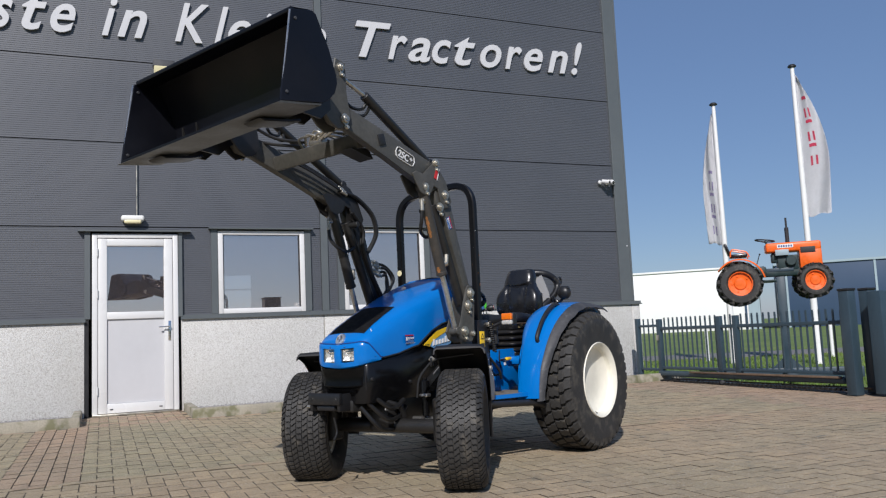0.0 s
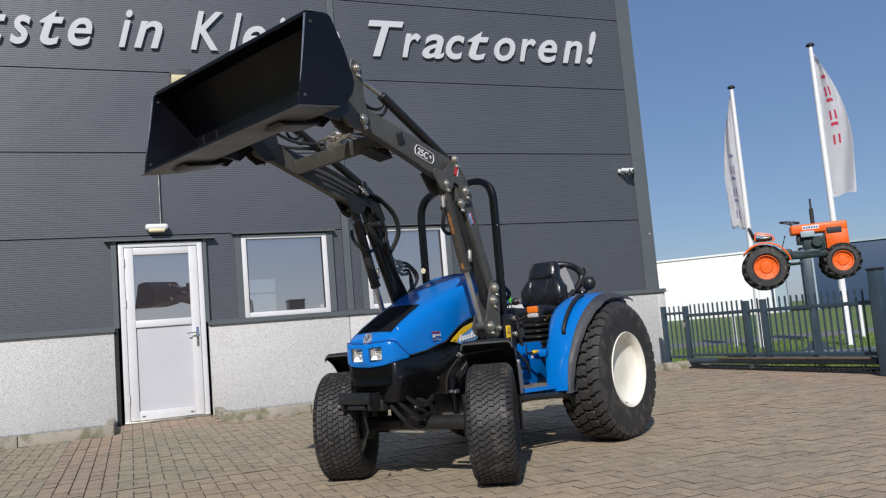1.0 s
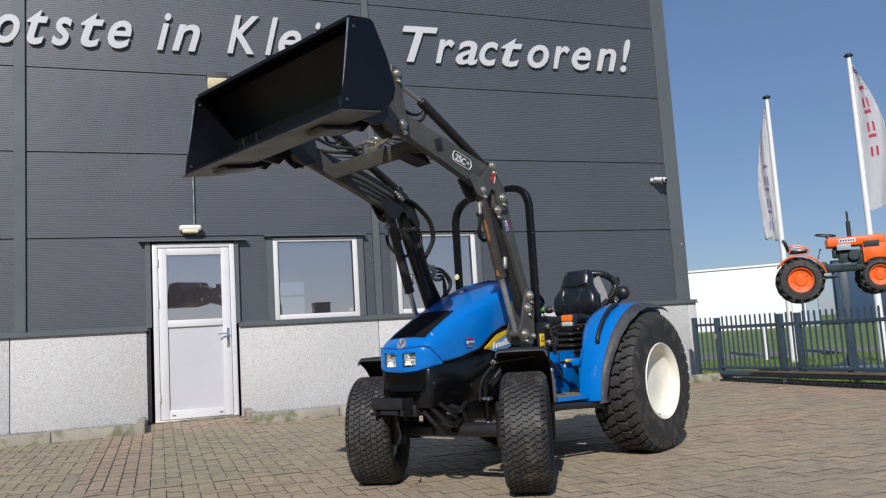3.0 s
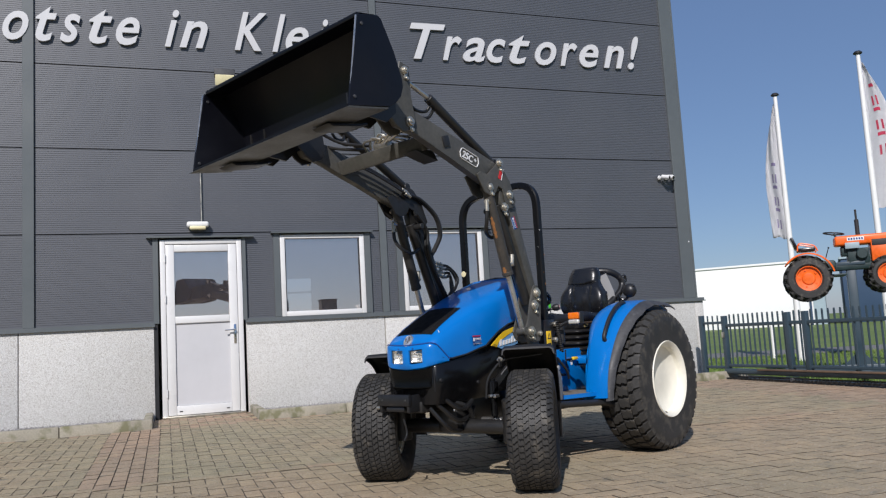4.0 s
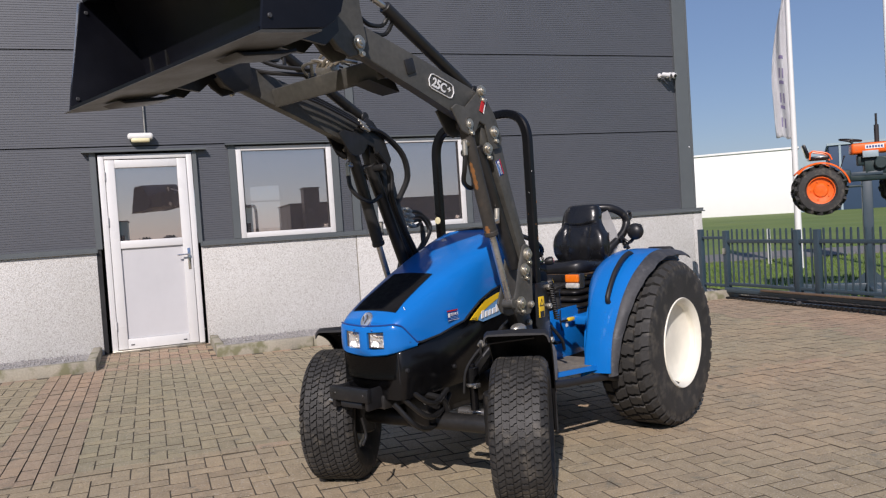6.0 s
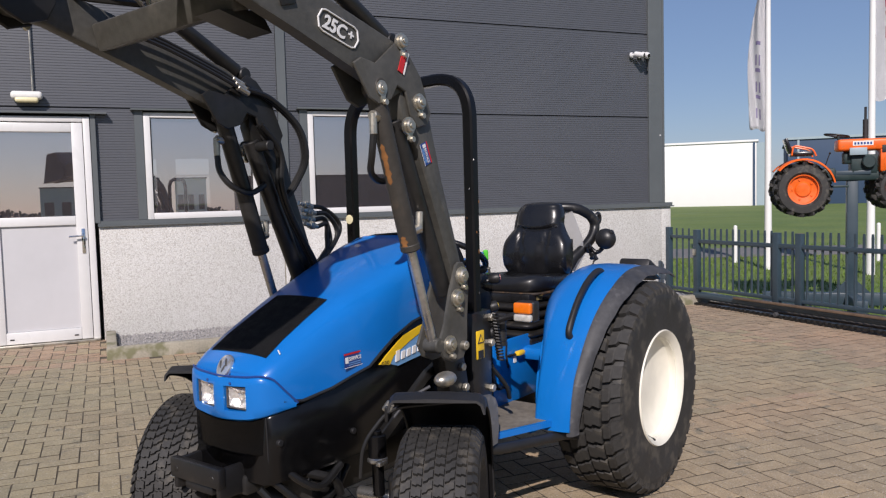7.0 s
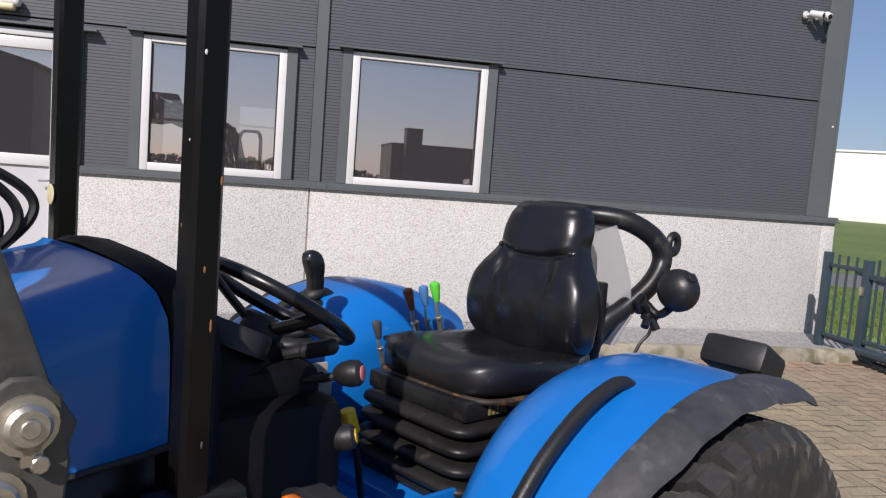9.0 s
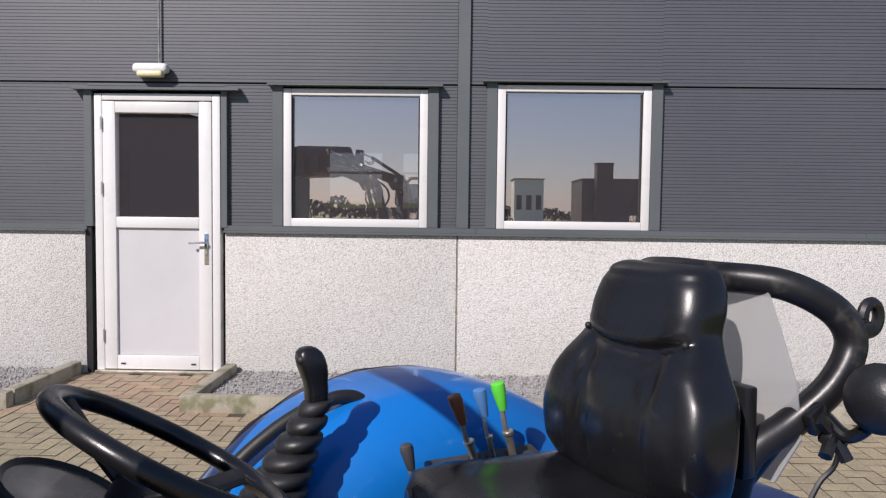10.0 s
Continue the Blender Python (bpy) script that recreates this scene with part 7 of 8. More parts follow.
    tube(bm, [q + V3(0.05, s * 0.01, -0.05), q + V3(0.048, s * 0.0, -0.11), q + V3(0.02, -s * 0.03, -0.165), q + V3(-0.05, -s * 0.045, -0.19), q + V3(-0.12, -s * 0.045, -0.16)], 0.011, n=8, soft=6)
    lpart("hydraulic_hose", bm, HOSE, cy)
    if s > 0:
        for k, (t, w, l) in enumerate(((0.40, 0.012, 0.09), (0.50, 0.012, 0.07), (0.93, 0.014, 0.045))):
            bm = B()
            c = top + (low - top) * t
            x, y = basis(d)
            rings = []
            for i in range(9):
                u = (i / 8 - 0.5) * l
                ww = w * (1 - (2 * i / 8 - 1) ** 2) ** 0.5 * (0.8 + 0.3 * math.sin(i * 2.1)) + 0.001
                rings.append([c + d * u + (x * math.cos(g) + y * math.sin(g)) * 0.0312 for g in [3.75 + (j / 4 - 0.5) * ww / 0.017 for j in range(5)]])
            skin(bm, rings, caps=False, closed=False)
            lpart("rust_patch", bm, RUST, cy, "rusty worn patches", angle=60)
    # tilt cylinder above the boom
    bm = B()
    a, b, c = V3(1.585, yc, 1.990), V3(2.135, yc, 2.292), V3(2.375, yc, 2.375)
    rod(bm, a + (b - a) * 0.04, b, 0.026, n=18, edge=0.12)
    rod(bm, a + V3(0, -0.028, 0), a + V3(0, 0.028, 0), 0.026, n=14)
    tc = lpart("tilt_cylinder", bm, LOADER_DARK, None, "black hydraulic tilt cylinder")
    bm = B()
    rod(bm, b, c, 0.013, n=14)
    lpart("rod", bm, STEEL, tc)
    bm = B()
    tube(bm, [b + V3(-0.03, 0, -0.02), b + V3(-0.005, -s * 0.02, -0.07), b + V3(0.06, -s * 0.03, -0.075), b + V3(0.10, -s * 0.04, -0.05)], 0.009, n=8, soft=5)
    tube(bm, [b + V3(-0.06, 0, -0.03), b + V3(-0.03, -s * 0.03, -0.10), b + V3(0.05, -s * 0.05, -0.10)], 0.009, n=8, soft=5)
    lpart("hydraulic_hose", bm, HOSE, tc)
    # bucket linkage plates
    for dy in (0.040, -0.052):
        u0, u1 = sorted((yc + s * dy, yc + s * (dy + 0.012)))
        bm = B()
        slab(bm, [(2.405, 2.425), (2.33, 2.41), (2.325, 2.25), (2.30, 2.12), (2.33, 2.065), (2.40, 2.045), (2.455, 2.075), (2.53, 2.15), (2.55, 2.22), (2.46, 2.22), (2.43, 2.32)], u0, u1, bevel=0.004, seg=1)
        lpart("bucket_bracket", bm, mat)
    pin((2.372, 2.378), s, outer + s * 0.016, 0.018)
    pin((2.350, 2.105), s, outer + s * 0.016, 0.022)
    # steel pipes and hoses on the boom
    for k in range(3):
        dz = 0.018 * k
        bm = B()
        yi = yc - s * (0.045 + 0.014 * k)
        tube(bm, [(2.10, yi, 2.10 - dz), (1.94, yi, 2.062 - dz), (1.74, yi, 1.995 - dz), (1.64, yi, 1.955 - dz)], 0.0065, n=6, soft=3)
        lpart("hydraulic_pipe", bm, LOADER_DARK, upper)
        bm = B()
        rod(bm, (1.665, yi, 1.965 - dz), (1.615, yi, 1.945 - dz), 0.011, n=8)
        lpart("pipe_union", bm, ZINC, upper)
    if s < 0:
        for k in range(2):
            bm = B()
            yi = yc - s * (0.05 + 0.014 * k)
            tube(bm, [(1.615, yi, 1.945 - k * 0.018), (1.50, yi, 1.90), (1.385, yi + 0.02, 1.80), (1.36, yi + 0.03, 1.68), (1.40, yi + 0.01, 1.58), (1.44, yi, 1.53)], 0.011, n=8, soft=6)
            lpart("hydraulic_hose", bm, HOSE, lower)
    for k in range(2):
        bm = B()
        yi = yc - s * (0.052 + 0.02 * k)
        tube(bm, [(1.56, yi, 1.80), (1.47, yi, 1.70), (1.47, yi, 1.58), (1.42, yi, 1.45), (1.30, yi, 1.25)], 0.010, n=8, soft=6)
        lpart("hydraulic_hose", bm, HOSE, lower)

# hose couplings and loops at the foot of the far boom
for k in range(4):
    z, y = 1.478 - k * 0.028, -0.315 + 0.012 * (k % 2)
    bm = B()
    rod(bm, (1.305 - k * 0.006, y + 0.004, z + 0.004), (1.222 - k * 0.004, y - 0.004, z - 0.012), 0.010, n=10)
    rod(bm, (1.275 - k * 0.005, y, z - 0.002), (1.240 - k * 0.004, y - 0.003, z - 0.009), 0.015, n=10)
    rod(bm, (1.262 - k * 0.005, y, z - 0.004), (1.252 - k * 0.004, y - 0.003, z - 0.006), 0.018, n=10)
    part("coupling", bm, ZINC, tractor, "plated hose coupling")
    bm = B()
    tube(bm, [(1.222 - k * 0.004, y - 0.004, z - 0.012), (1.150, y - 0.012, z - 0.022 + 0.006 * k), (1.062 + 0.026 * k, y - 0.02, 1.405 - 0.022 * k), (1.060 + 0.030 * k, y - 0.012, 1.350 - 0.022 * k), (1.150 + 0.018 * k, y + 0.004, 1.270 - 0.008 * k), (1.240, y + 0.02, 1.215), (1.30, -0.27, 1.12)], 0.0100, n=8, soft=7)
    part("hydraulic_hose", bm, HOSE, tractor)

# cross tube between the booms
bm = B()
box(bm, (2.13, 0.046, 2.052), (0.075, 0.654, 0.085), rot=Matrix.Rotation(radians(16), 3, "Y"), bevel=0.008)
lpart("cross_tube", bm, LOADER, None, "rectangular grey steel cross tube")
bm = B()
slab(bm, [(2.20, 2.00), (2.08, 1.975), (2.02, 1.965), (2.06, 2.02)], 0.26, 0.36)
lpart("gusset", bm, LOADER_DARK)
for k in range(7):
    bm = B()
    tube(bm, [(2.11 + 0.010 * k, -0.10 + 0.04 * k, 2.112), (2.17 - 0.01 * (k % 3), -0.06 + 0.05 * k, 2.145 + 0.014 * (k % 3)), (2.14, 0.03 + 0.03 * k, 2.150 - 0.012 * (k % 2)), (2.08, 0.05 + 0.045 * k, 2.118)], 0.0075, n=6, soft=4)
    lpart("braided_hose", bm, ZINC, None, "silvery braided hose on the cross tube")
bm = B()
box(bm, (2.13, 0.05, 2.105), (0.05, 0.10, 0.04), bevel=0.008)
for k in range(5):
    rod(bm, (2.13, 0.0 + k * 0.022, 2.12), (2.13, 0.0 + k * 0.022, 2.145), 0.009, n=8)
lpart("hose_manifold", bm, ZINC)
for pts in ([(2.30, -0.30, 2.25), (2.20, -0.22, 2.18), (2.13, -0.05, 2.13)], [(2.34, -0.34, 2.20), (2.22, -0.28, 2.16), (2.10, -0.10, 2.12)], [(2.25, 0.28, 2.20), (2.18, 0.20, 2.17), (2.12, 0.10, 2.13)]):
    bm = B()
    tube(bm, pts, 0.010, n=8, soft=5)
    lpart("hydraulic_hose", bm, HOSE)

# lettering and marks on the near boom
ang = math.degrees(math.atan2(2.085 - 1.995, 1.94 - 1.62))
plate = root("model_plate", pose(1.845, 0.4448, 1.988, 90, 0, 180) @ pose(0, 0, 0, 0, 0, -ang), "", "")
plate.parent = tractor
plate["label"] = "white outlined model lettering on the boom"
bm = B()
r = [(0.085, 0.0), (0.075, 0.026), (0.06, 0.032), (-0.06, 0.032), (-0.075, 0.026), (-0.085, 0.0), (-0.075, -0.026), (-0.06, -0.032), (0.06, -0.032), (0.075, -0.026)]
tube(bm, [V3(x, y, 0.001) for x, y in r + r[:1]], 0.0028, n=6)
part("outline", bm, WHITE_DECAL, plate)
letters("25C", 0.040, 0.002, WHITE_DECAL, plate, "lettering", pose(-0.064, -0.020, 0.0), offset=0.0015, shear=0.15, width=0.098)
letters("+", 0.028, 0.002, WHITE_DECAL, plate, "lettering", pose(0.042, -0.010, 0.0), offset=0.001, width=0.022)
bm = B()
box(bm, (2.045, 0.4465, 2.053), (0.055, 0.008, 0.062), rot=Matrix.Rotation(radians(16), 3, "Y"), bevel=0.006)
part("boom_pad", bm, BLACK_PLASTIC, tractor)
bm = B()
box(bm, (1.575, 0.4605, 1.925), (0.022, 0.003, 0.075), rot=Matrix.Rotation(radians(-22), 3, "Y"))
part("red_reflector", bm, RED, tractor, "small red reflective strip")
bm = B()
box(bm, (1.558, 0.4605, 1.918), (0.005, 0.003, 0.075), rot=Matrix.Rotation(radians(-22), 3, "Y"))
part("white_strip", bm, WHITE_DECAL, tractor)
service_sticker(pose(1.448, 0.4445, 1.638, 90, 0, 180) @ pose(0, 0, 0, 0, 0, -68), 0.074, 0.040)

# ---- bucket ----
bucket = root("bucket", pose(0, 0, 0), "", "")
bucket.parent = tractor
bucket["label"] = "deep black steel loader bucket with straight lip"
SIDE = [(2.996, 2.018), (2.982, 2.11), (2.924, 2.450), (2.917, 2.462), (2.79, 2.490), (2.768, 2.478), (2.69, 2.335), (2.645, 2.215), (2.640, 2.175), (2.657, 2.125), (2.695, 2.085), (2.74, 2.060)]
B0, B1 = -0.53, 0.69
for s in (1, -1):
    y0, y1 = (B1 - 0.012, B1) if s > 0 else (B0, B0 + 0.012)
    ym = (y0 + y1) / 2
    bm = B()
    slab(bm, SIDE, y0, y1, bevel=0.002, seg=1)
    lpart("side_plate", bm, BUCKET_BLACK, bucket)
    for x, z in ((2.90, 2.42), (2.962, 2.065)):
        bm = B()
        rod(bm, (x, ym - 0.011, z), (x, ym + 0.011, z), 0.008, n=12)
        lpart("side_bolt", bm, GREY_PLASTIC, bucket)
    bm = B()
    a, b = V3(2.990, ym, 2.026), V3(2.926, ym, 2.455)
    tube(bm, [a, b], 0.0045, n=6)
    lpart("wear_edge", bm, STEEL, bucket)
bm = B()
back = [(2.996, 2.018), (2.86, 2.038), (2.74, 2.058), (2.69, 2.087), (2.654, 2.128), (2.640, 2.175), (2.648, 2.22), (2.69, 2.335), (2.768, 2.478), (2.79, 2.490), (2.89, 2.472)]
inner = [(x + 0.010 * (1 if i > 2 else 0.2), z + (0.012 if i < 4 else 0.004)) for i, (x, z) in enumerate(back)]
rings = []
for y in (B0 + 0.011, B1 - 0.011):
    rings.append([V3(x, y, z) for x, z in back] + [V3(x, y, z) for x, z in inner[::-1]])
skin(bm, rings)
lpart("shell", bm, BUCKET_BLACK, bucket, "curved black bucket shell", angle=50)
# grey runs back under the shell to put the paving's reflection into its colour
bm = B()
slab(bm, [(3.018, 2.006), (2.86, 2.028), (2.75, 2.047), (2.75, 2.054), (2.86, 2.037), (2.996, 2.018)], B0, B1)
lpart("cutting_edge", bm, LOADER, bucket, "worn steel edge and underside, grey for the mirrored paving")
bm = B()
box(bm, (2.85, (B0 + B1) / 2, 2.478), (0.13, B1 - B0 - 0.026, 0.022), rot=Matrix.Rotation(radians(9), 3, "Y"), bevel=0.006)
lpart("top_lip", bm, BUCKET_BLACK, bucket)
for y in (-0.33, 0.42):
    bm = B()
    slab(bm, [(2.93, 2.010), (2.72, 2.043), (2.68, 2.055), (2.67, 2.045), (2.74, 2.026), (2.90, 2.001)], y - 0.06, y + 0.06, bevel=0.003, seg=1)
    lpart("wear_shoe", bm, BUCKET_BLACK, bucket)
for s in (1, -1):
    for dy in (-0.06, 0.06):
        bm = B()
        y = s * 0.395 + dy
        slab(bm, [(2.66, 2.10), (2.67, 2.28), (2.60, 2.32), (2.46, 2.36), (2.45, 2.15), (2.52, 2.09)], y - 0.006, y + 0.006)
        lpart("hook_plate", bm, LOADER_DARK, bucket)

# ---- the small orange tractor on its column ----
OT = pose(7.550, -1.600, 1.300, 0, 0, -40)
old = root("vintage_tractor", OT @ Matrix.Diagonal((0.80, 0.82, 0.82, 1)), "small old orange tractor mounted on a steel column", "tractor")


def lug_wheel(x, y, z, R, w, hub, lugs, flip):
    wh = root("wheel", pose(x, y, z, 0, 0, 0 if flip > 0 else 180), "", "")
    wh.parent = old
    bm = B()
    h = w / 2
    lathe(bm, [(hub, -h * 0.7), (hub + 0.03, -h), (R - 0.05, -h * 0.95), (R - 0.03, -h * 0.7), (R - 0.03, h * 0.7), (R - 0.05, h * 0.95), (hub + 0.03, h), (hub, h * 0.7)], (0, 0, 0), n=40)
    for k in range(lugs):
        for s in (-1, 1):
            a = 2 * math.pi * (k + 0.25 * s) / lugs
            c, n = math.cos(a), math.sin(a)
            m = Matrix(((-n, 0, c), (0, 1, 0), (c, 0, n))) @ Matrix.Rotation(radians(s * 38), 3, "Z")
            lug = B()
            box(lug, (c * (R - 0.02), s * h * 0.5, n * (R - 0.02)), (0.035, h * 1.05, 0.05), rot=m)
            part("lug", lug, TYRE, wh)
    part("tyre", bm, TYRE, wh, "old lugged tyre")
    bm = B()
    lathe(bm, [(hub + 0.012, -h * 0.7), (hub + 0.012, h * 0.72), (hub - 0.012, h * 0.68), (hub - 0.02, h * 0.25), (hub * 0.55, h * 0.15), (hub * 0.45, h * 0.35), (hub * 0.2, h * 0.4), (0, h * 0.4)], (0, 0, 0), n=32)
    for k in range(5):
        a = k * 2 * math.pi / 5
        rod(bm, (math.cos(a) * hub * 0.68, h * 0.2, math.sin(a) * hub * 0.68), (math.cos(a) * hub * 0.68, h * 0.32, math.sin(a) * hub * 0.68), 0.016, n=8)
    part("rim", bm, ORANGE, wh, "orange painted rim")


for s in (-1, 1):
    lug_wheel(0, s * 0.36, 0, 0.372, 0.20, 0.205, 16, s)
    lug_wheel(1.21, s * 0.34, -0.005, 0.288, 0.16, 0.165, 14, s)
    bm = B()
    rings = []
    for k in range(19):
        a = radians(12 + 128 * k / 18)
        rings.append([V3(math.cos(a) * r, s * y, math.sin(a) * r) for y, r in ((0.22, 0.43), (0.44, 0.425), (0.46, 0.40), (0.45, 0.40), (0.43, 0.413), (0.22, 0.418))])
    skin(bm, rings)
    part("mudguard", bm, ORANGE, old, angle=50)
bm = B()
box(bm, (0.93, 0, 0.595), (0.90, 0.34, 0.16), bevel=0.035, seg=3)
part("bonnet", bm, ORANGE, old)
bm = B()
box(bm, (1.20, 0, 0.38), (0.36, 0.33, 0.32), bevel=0.02)
part("grille", bm, ORANGE, old)
for s in (-1, 1):
    bm = B()
    box(bm, (1.16, s * 0.165, 0.53), (0.24, 0.02, 0.10), bevel=0.004)
    part("vent", bm, INSIDE_DARK, old)
    bm = B()
    box(bm, (0.80, s * 0.171, 0.612), (0.26, 0.004, 0.06))
    part("name_strip", bm, WHITE_DECAL, old, "white strip with worn print")
    for k in range(6):
        bm = B()
        box(bm, (0.70 + k * 0.04, s * 0.174, 0.612), (0.024, 0.004, 0.032))
        part("print_bar", bm, NAVY_DECAL, old)
    bm = B()
    box(bm, (0.74, s * 0.172, 0.505), (0.22, 0.02, 0.10), bevel=0.004)
    part("tank", bm, FAR_PALE, old)
bm = B()
box(bm, (1.33, 0, 0.62), (0.07, 0.30, 0.09), bevel=0.02)
part("headlamp", bm, CLEAR_LENS, old)
bm = B()
rod(bm, (0.87, 0.05, 0.66), (0.87, 0.05, 0.95), 0.035, n=14)
rod(bm, (0.87, 0.05, 0.94), (0.87, 0.05, 1.12), 0.018, n=10)
part("exhaust", bm, INSIDE_DARK, old, "black upright exhaust")
bm = B()
box(bm, (0.50, 0, 0.17), (1.10, 0.20, 0.13), bevel=0.03)
box(bm, (0.30, 0, 0.20), (0.34, 0.26, 0.18), bevel=0.04)
box(bm, (0.83, 0, 0.33), (0.34, 0.22, 0.26), bevel=0.02)
box(bm, (0.62, 0, 0.42), (0.10, 0.18, 0.16), bevel=0.02)
rod(bm, (0, -0.30, 0), (0, 0.30, 0), 0.07, n=14)
rod(bm, (1.21, -0.30, -0.01), (1.21, 0.30, -0.01), 0.045, n=12)
rod(bm, (0.88, -0.18, 0.36), (0.88, 0.18, 0.36), 0.09, n=16)
box(bm, (1.42, 0, 0.14), (0.10, 0.20, 0.09), bevel=0.01)
part("chassis", bm, TEAL_IRON, old, "dark teal engine and gearbox")
bm = B()
tube(bm, [(0.60, 0, 0.50), (0.50, 0, 0.72)], 0.018, n=8)
part("column", bm, TEAL_IRON, old)
bm = B()
tube(bm, [V3(math.cos(a) * 0.16, math.sin(a) * 0.16, 0) for a in [k * 2 * math.pi / 28 for k in range(29)]], 0.012, n=8)
for a in (30, 150, 270):
    tube(bm, [(0, 0, -0.03), (math.cos(radians(a)) * 0.155, math.sin(radians(a)) * 0.155, 0)], 0.008, n=6)
part("steering_wheel", bm, BLACK_PLASTIC, old, at=pose(0.49, 0, 0.74, 0, 8, 0))
bm = B()
box(bm, (0.02, 0, 0.50), (0.30, 0.32, 0.06), bevel=0.02)
box(bm, (-0.16, 0, 0.62), (0.05, 0.30, 0.22), rot=Matrix.Rotation(radians(-20), 3, "Y"), bevel=0.015)
part("seat", bm, VINYL, old)
bm = B()
tube(bm, fillet([(-0.12, -0.17, 0.48), (-0.10, -0.17, 0.62), (0.16, -0.17, 0.56), (0.20, -0.17, 0.46)], 0.06), 0.012, n=8)
tube(bm, fillet([(-0.12, 0.17, 0.48), (-0.10, 0.17, 0.62), (0.16, 0.17, 0.56), (0.20, 0.17, 0.46)], 0.06), 0.012, n=8)
part("seat_rail", bm, ORANGE, old)
bm = B()
tube(bm, [(0.30, -0.24, 0.30), (0.36, -0.25, 0.48)], 0.008, n=6)
ball(bm, (0.365, -0.25, 0.49), 0.016, 8)
part("lever", bm, BLACK_PLASTIC, old)
bm = B()
box(bm, (0.40, 0, 0.03), (0.40, 0.60, 0.03), bevel=0.006)
part("footboard", bm, TEAL_IRON, old)
cx = OT @ V3(0.555, 0, -1.44)
column = root("display_column", pose(cx.x, cx.y, 0, 0, 0, -42), "blue-grey steel column carrying the small tractor", "column")
bm = B()
box(bm, (0, 0, 0.715), (0.115, 0.115, 1.471), bevel=0.008)
part("shaft", bm, GATE, column)
bm = B()
box(bm, (0, 0, 1.476), (0.36, 0.18, 0.05), bevel=0.008)
part("cradle", bm, GATE, column)
bm = B()
box(bm, (0, 0, 0.03), (1.9, 0.12, 0.14), bevel=0.008)
box(bm, (0, 0, 0.03), (0.12, 1.5, 0.138), bevel=0.008)
part("base_beams", bm, GATE, column)
for s in (-1, 1):
    bm = B()
    slab(bm, [(s * 0.057, 0.10), (s * 0.20, 0.10), (s * 0.057, 0.24)], -0.010, 0.010)
    part("brace", bm, GATE, column)

# ---- paving bricks in herringbone, the pieces last ----
BW = 0.1000
JOINT, CH, THICK = 0.0070, 0.0012, 0.03
rng = random.Random(21)


def brick_verts(lx, ly):
    a, b = lx / 2 - JOINT / 2, ly / 2 - JOINT / 2
    v = [(sx * a, sy * b, -THICK) for sx, sy in ((-1, -1), (1, -1), (1, 1), (-1, 1))]
    v += [(sx * a, sy * b, -CH) for sx, sy in ((-1, -1), (1, -1), (1, 1), (-1, 1))]
    v += [(sx * (a - CH), sy * (b - CH), 0) for sx, sy in ((-1, -1), (1, -1), (1, 1), (-1, 1))]
    f = [(8, 9, 10, 11)] + [(k, (k + 1) % 4, 4 + (k + 1) % 4, 4 + k) for k in range(4)] + [(4 + k, 4 + (k + 1) % 4, 8 + (k + 1) % 4, 8 + k) for k in range(4)]
    return v, f


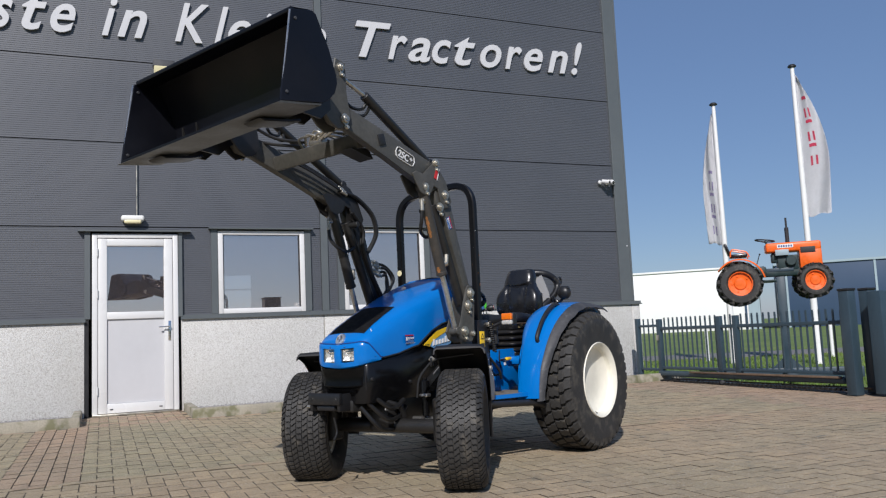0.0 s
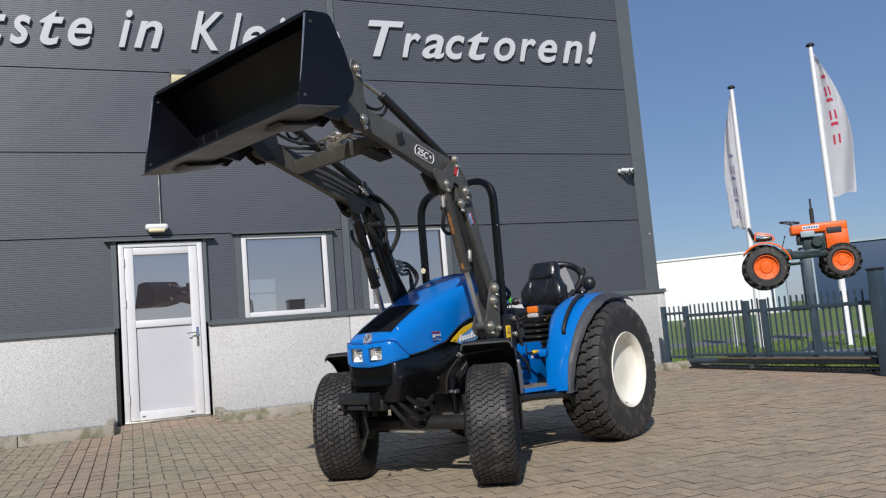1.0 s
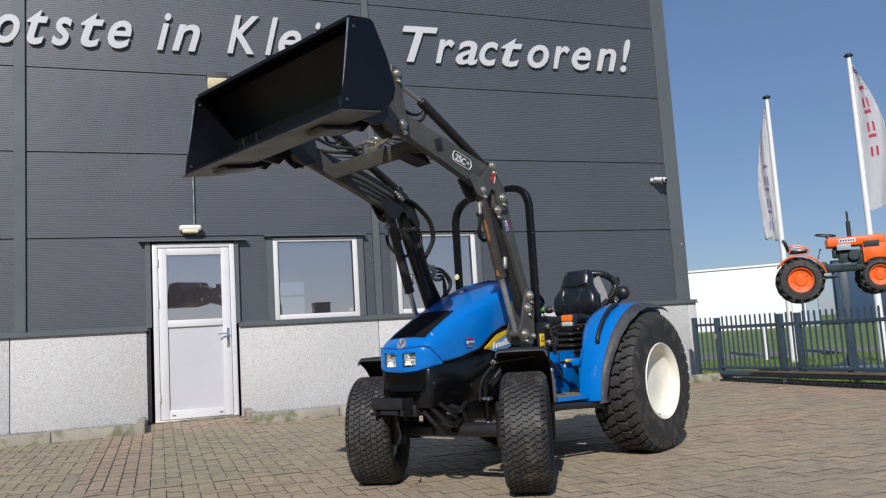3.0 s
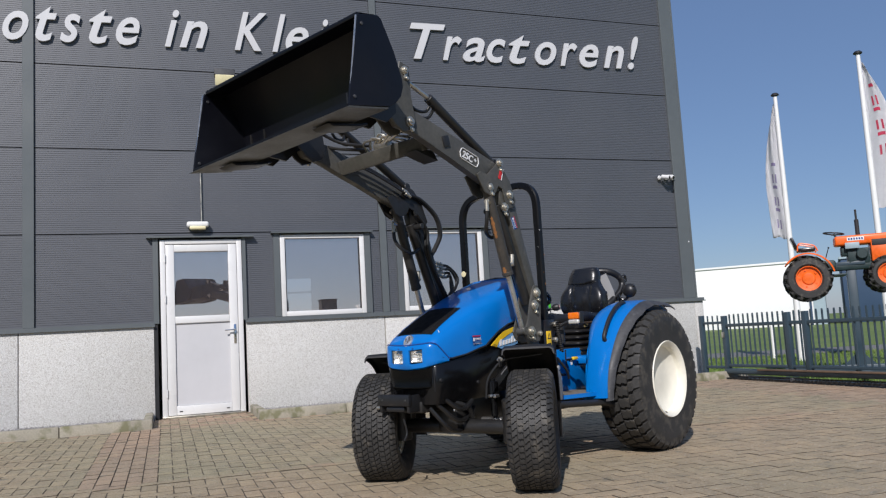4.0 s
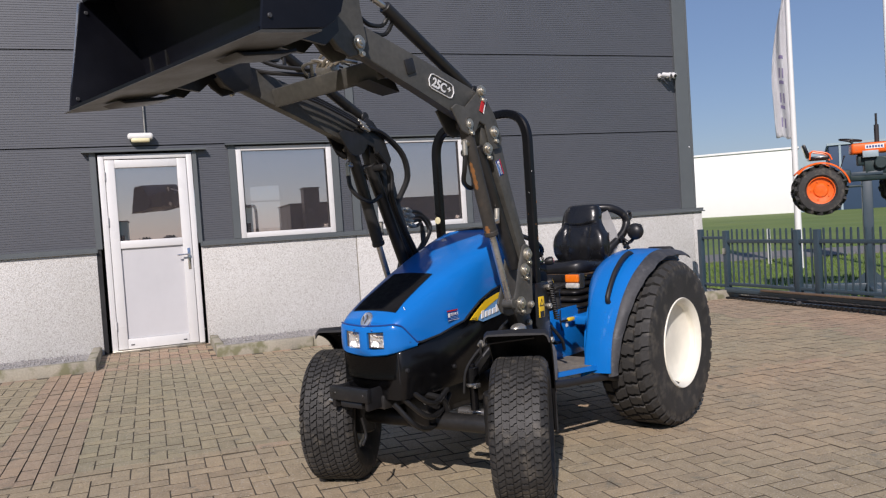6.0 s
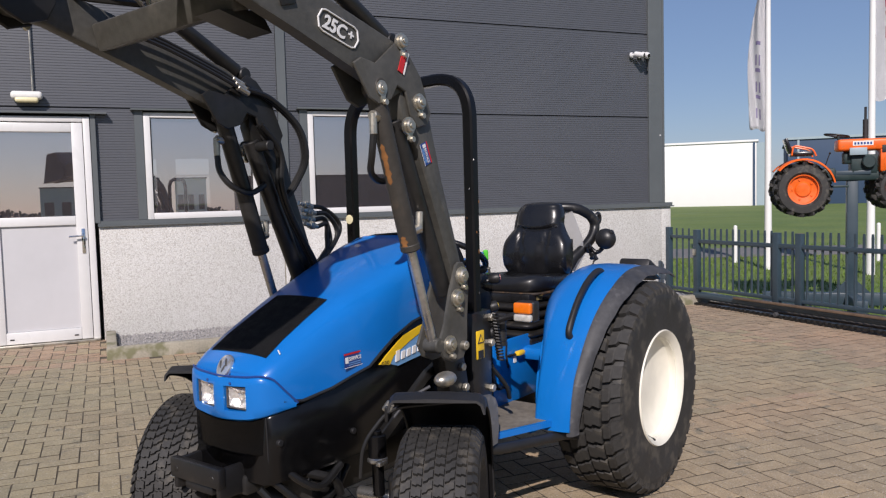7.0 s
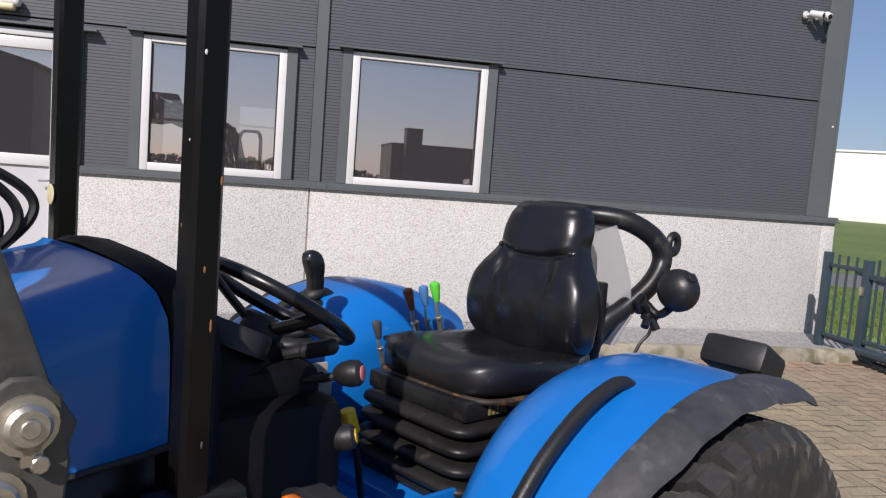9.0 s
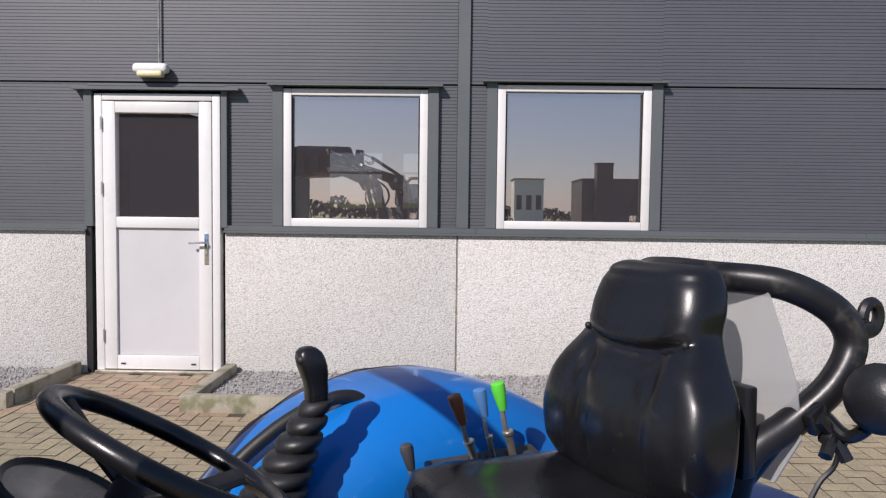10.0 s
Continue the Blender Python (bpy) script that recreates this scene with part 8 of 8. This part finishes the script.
BV, BF = brick_verts(2 * BW, BW)
single = bpy.data.meshes.new("brick")
single.from_pydata(BV, [], BF)
single.materials.append(BRICK_OBJ)
single.materials.append(SAND)
SIDES = [0] + [1] * 4 + [0] * 4  # the sides are coated with joint sand
single.polygons.foreach_set("material_index", SIDES)
rest, count = {"brown": ([], []), "red": ([], []), "warm": ([], [])}, 0
X0, X1, Y0, Y1 = -9.0, 7.0, -15.0, -0.02
STRIP_X, STRIP_Y, ROW_Y = (-1.50, -1.00), (-4.60, -1.12), (-4.70, -4.60)
places = []
for i in range(int(-X1 / BW) - 2, int(-X0 / BW) + 2):
    for j in range(int(Y0 / BW) - 1, int(Y1 / BW) + 1):
        kind = (i - j) % 4
        if kind == 0:
            c, turn = Vector((-(i + 1) * BW, (j + 0.5) * BW, 0)), 0
        elif kind == 2:
            c, turn = Vector((-(i + 0.5) * BW, j * BW, 0)), 90
        else:
            continue
        if STRIP_X[0] + 0.06 < c.x < STRIP_X[1] - 0.06 and STRIP_Y[0] < c.y < STRIP_Y[1]:
            continue
        places.append((c, turn, False))
# five straight courses that lead to the wall, and one cross course
for i in range(5):
    for j in range(-(i % 2), 18):
        c = Vector((STRIP_X[0] + (i + 0.5) * BW, STRIP_Y[0] + (j + 0.5 + 0.5 * (i % 2)) * 2 * BW, 0.0032))
        places.append((c, 90, True))
for i in range(80):
    places.append((Vector((X0 + (i + 0.5) * 2 * BW, (ROW_Y[0] + ROW_Y[1]) / 2, 0.0034)), 0, i % 7 == 3))
for c, turn, red in places:
    if not (X0 < c.x < X1 and Y0 < c.y < Y1) or (c.y > -1.12 and not -1.2 < c.x < 0.06) or c.x > 6.62:
        continue
    red = red or c.x + rng.gauss(0, 0.10) > 5.55 + 0.02 * c.y or (c.y > -1.25 and rng.random() < 0.6)
    m = pose(c.x, c.y, c.z + SLOPE * c.y + rng.gauss(0, 0.0008), rng.gauss(0, 0.3), rng.gauss(0, 0.3), turn + rng.gauss(0, 0.5))
    if 0.15 < c.x < 1.65 and -7.2 < c.y < -5.6 and count < 300 and c.y < -5.75 - 0.25 * abs(c.x - 0.9):
        ob = new("brick", single)
        ob.parent, ob.matrix_basis = pavement, m
        count += 1
    else:
        vs, fs = rest["red" if red else "warm" if c.y < -4.62 + rng.gauss(0, 0.04) else "brown"]
        n = len(vs)
        vs += [tuple(m @ Vector(v)) for v in BV]
        fs += [tuple(n + k for k in f) for f in BF]
for name, mat, label in (("brown", BRICK_ISLE, "worn brown concrete paving bricks"), ("red", BRICK_RED, "worn reddish concrete paving bricks"), ("warm", BRICK_WARM, "worn pinkish brown concrete paving bricks")):
    me = bpy.data.meshes.new("brick_field")
    me.from_pydata(rest[name][0], [], rest[name][1])
    me.materials.append(mat)
    me.materials.append(SAND)
    me.polygons.foreach_set("material_index", SIDES * (len(rest[name][1]) // 9))
    field = new("brick_field", me)
    field.parent = pavement
    tagged(field, label, "", kind="stuff")
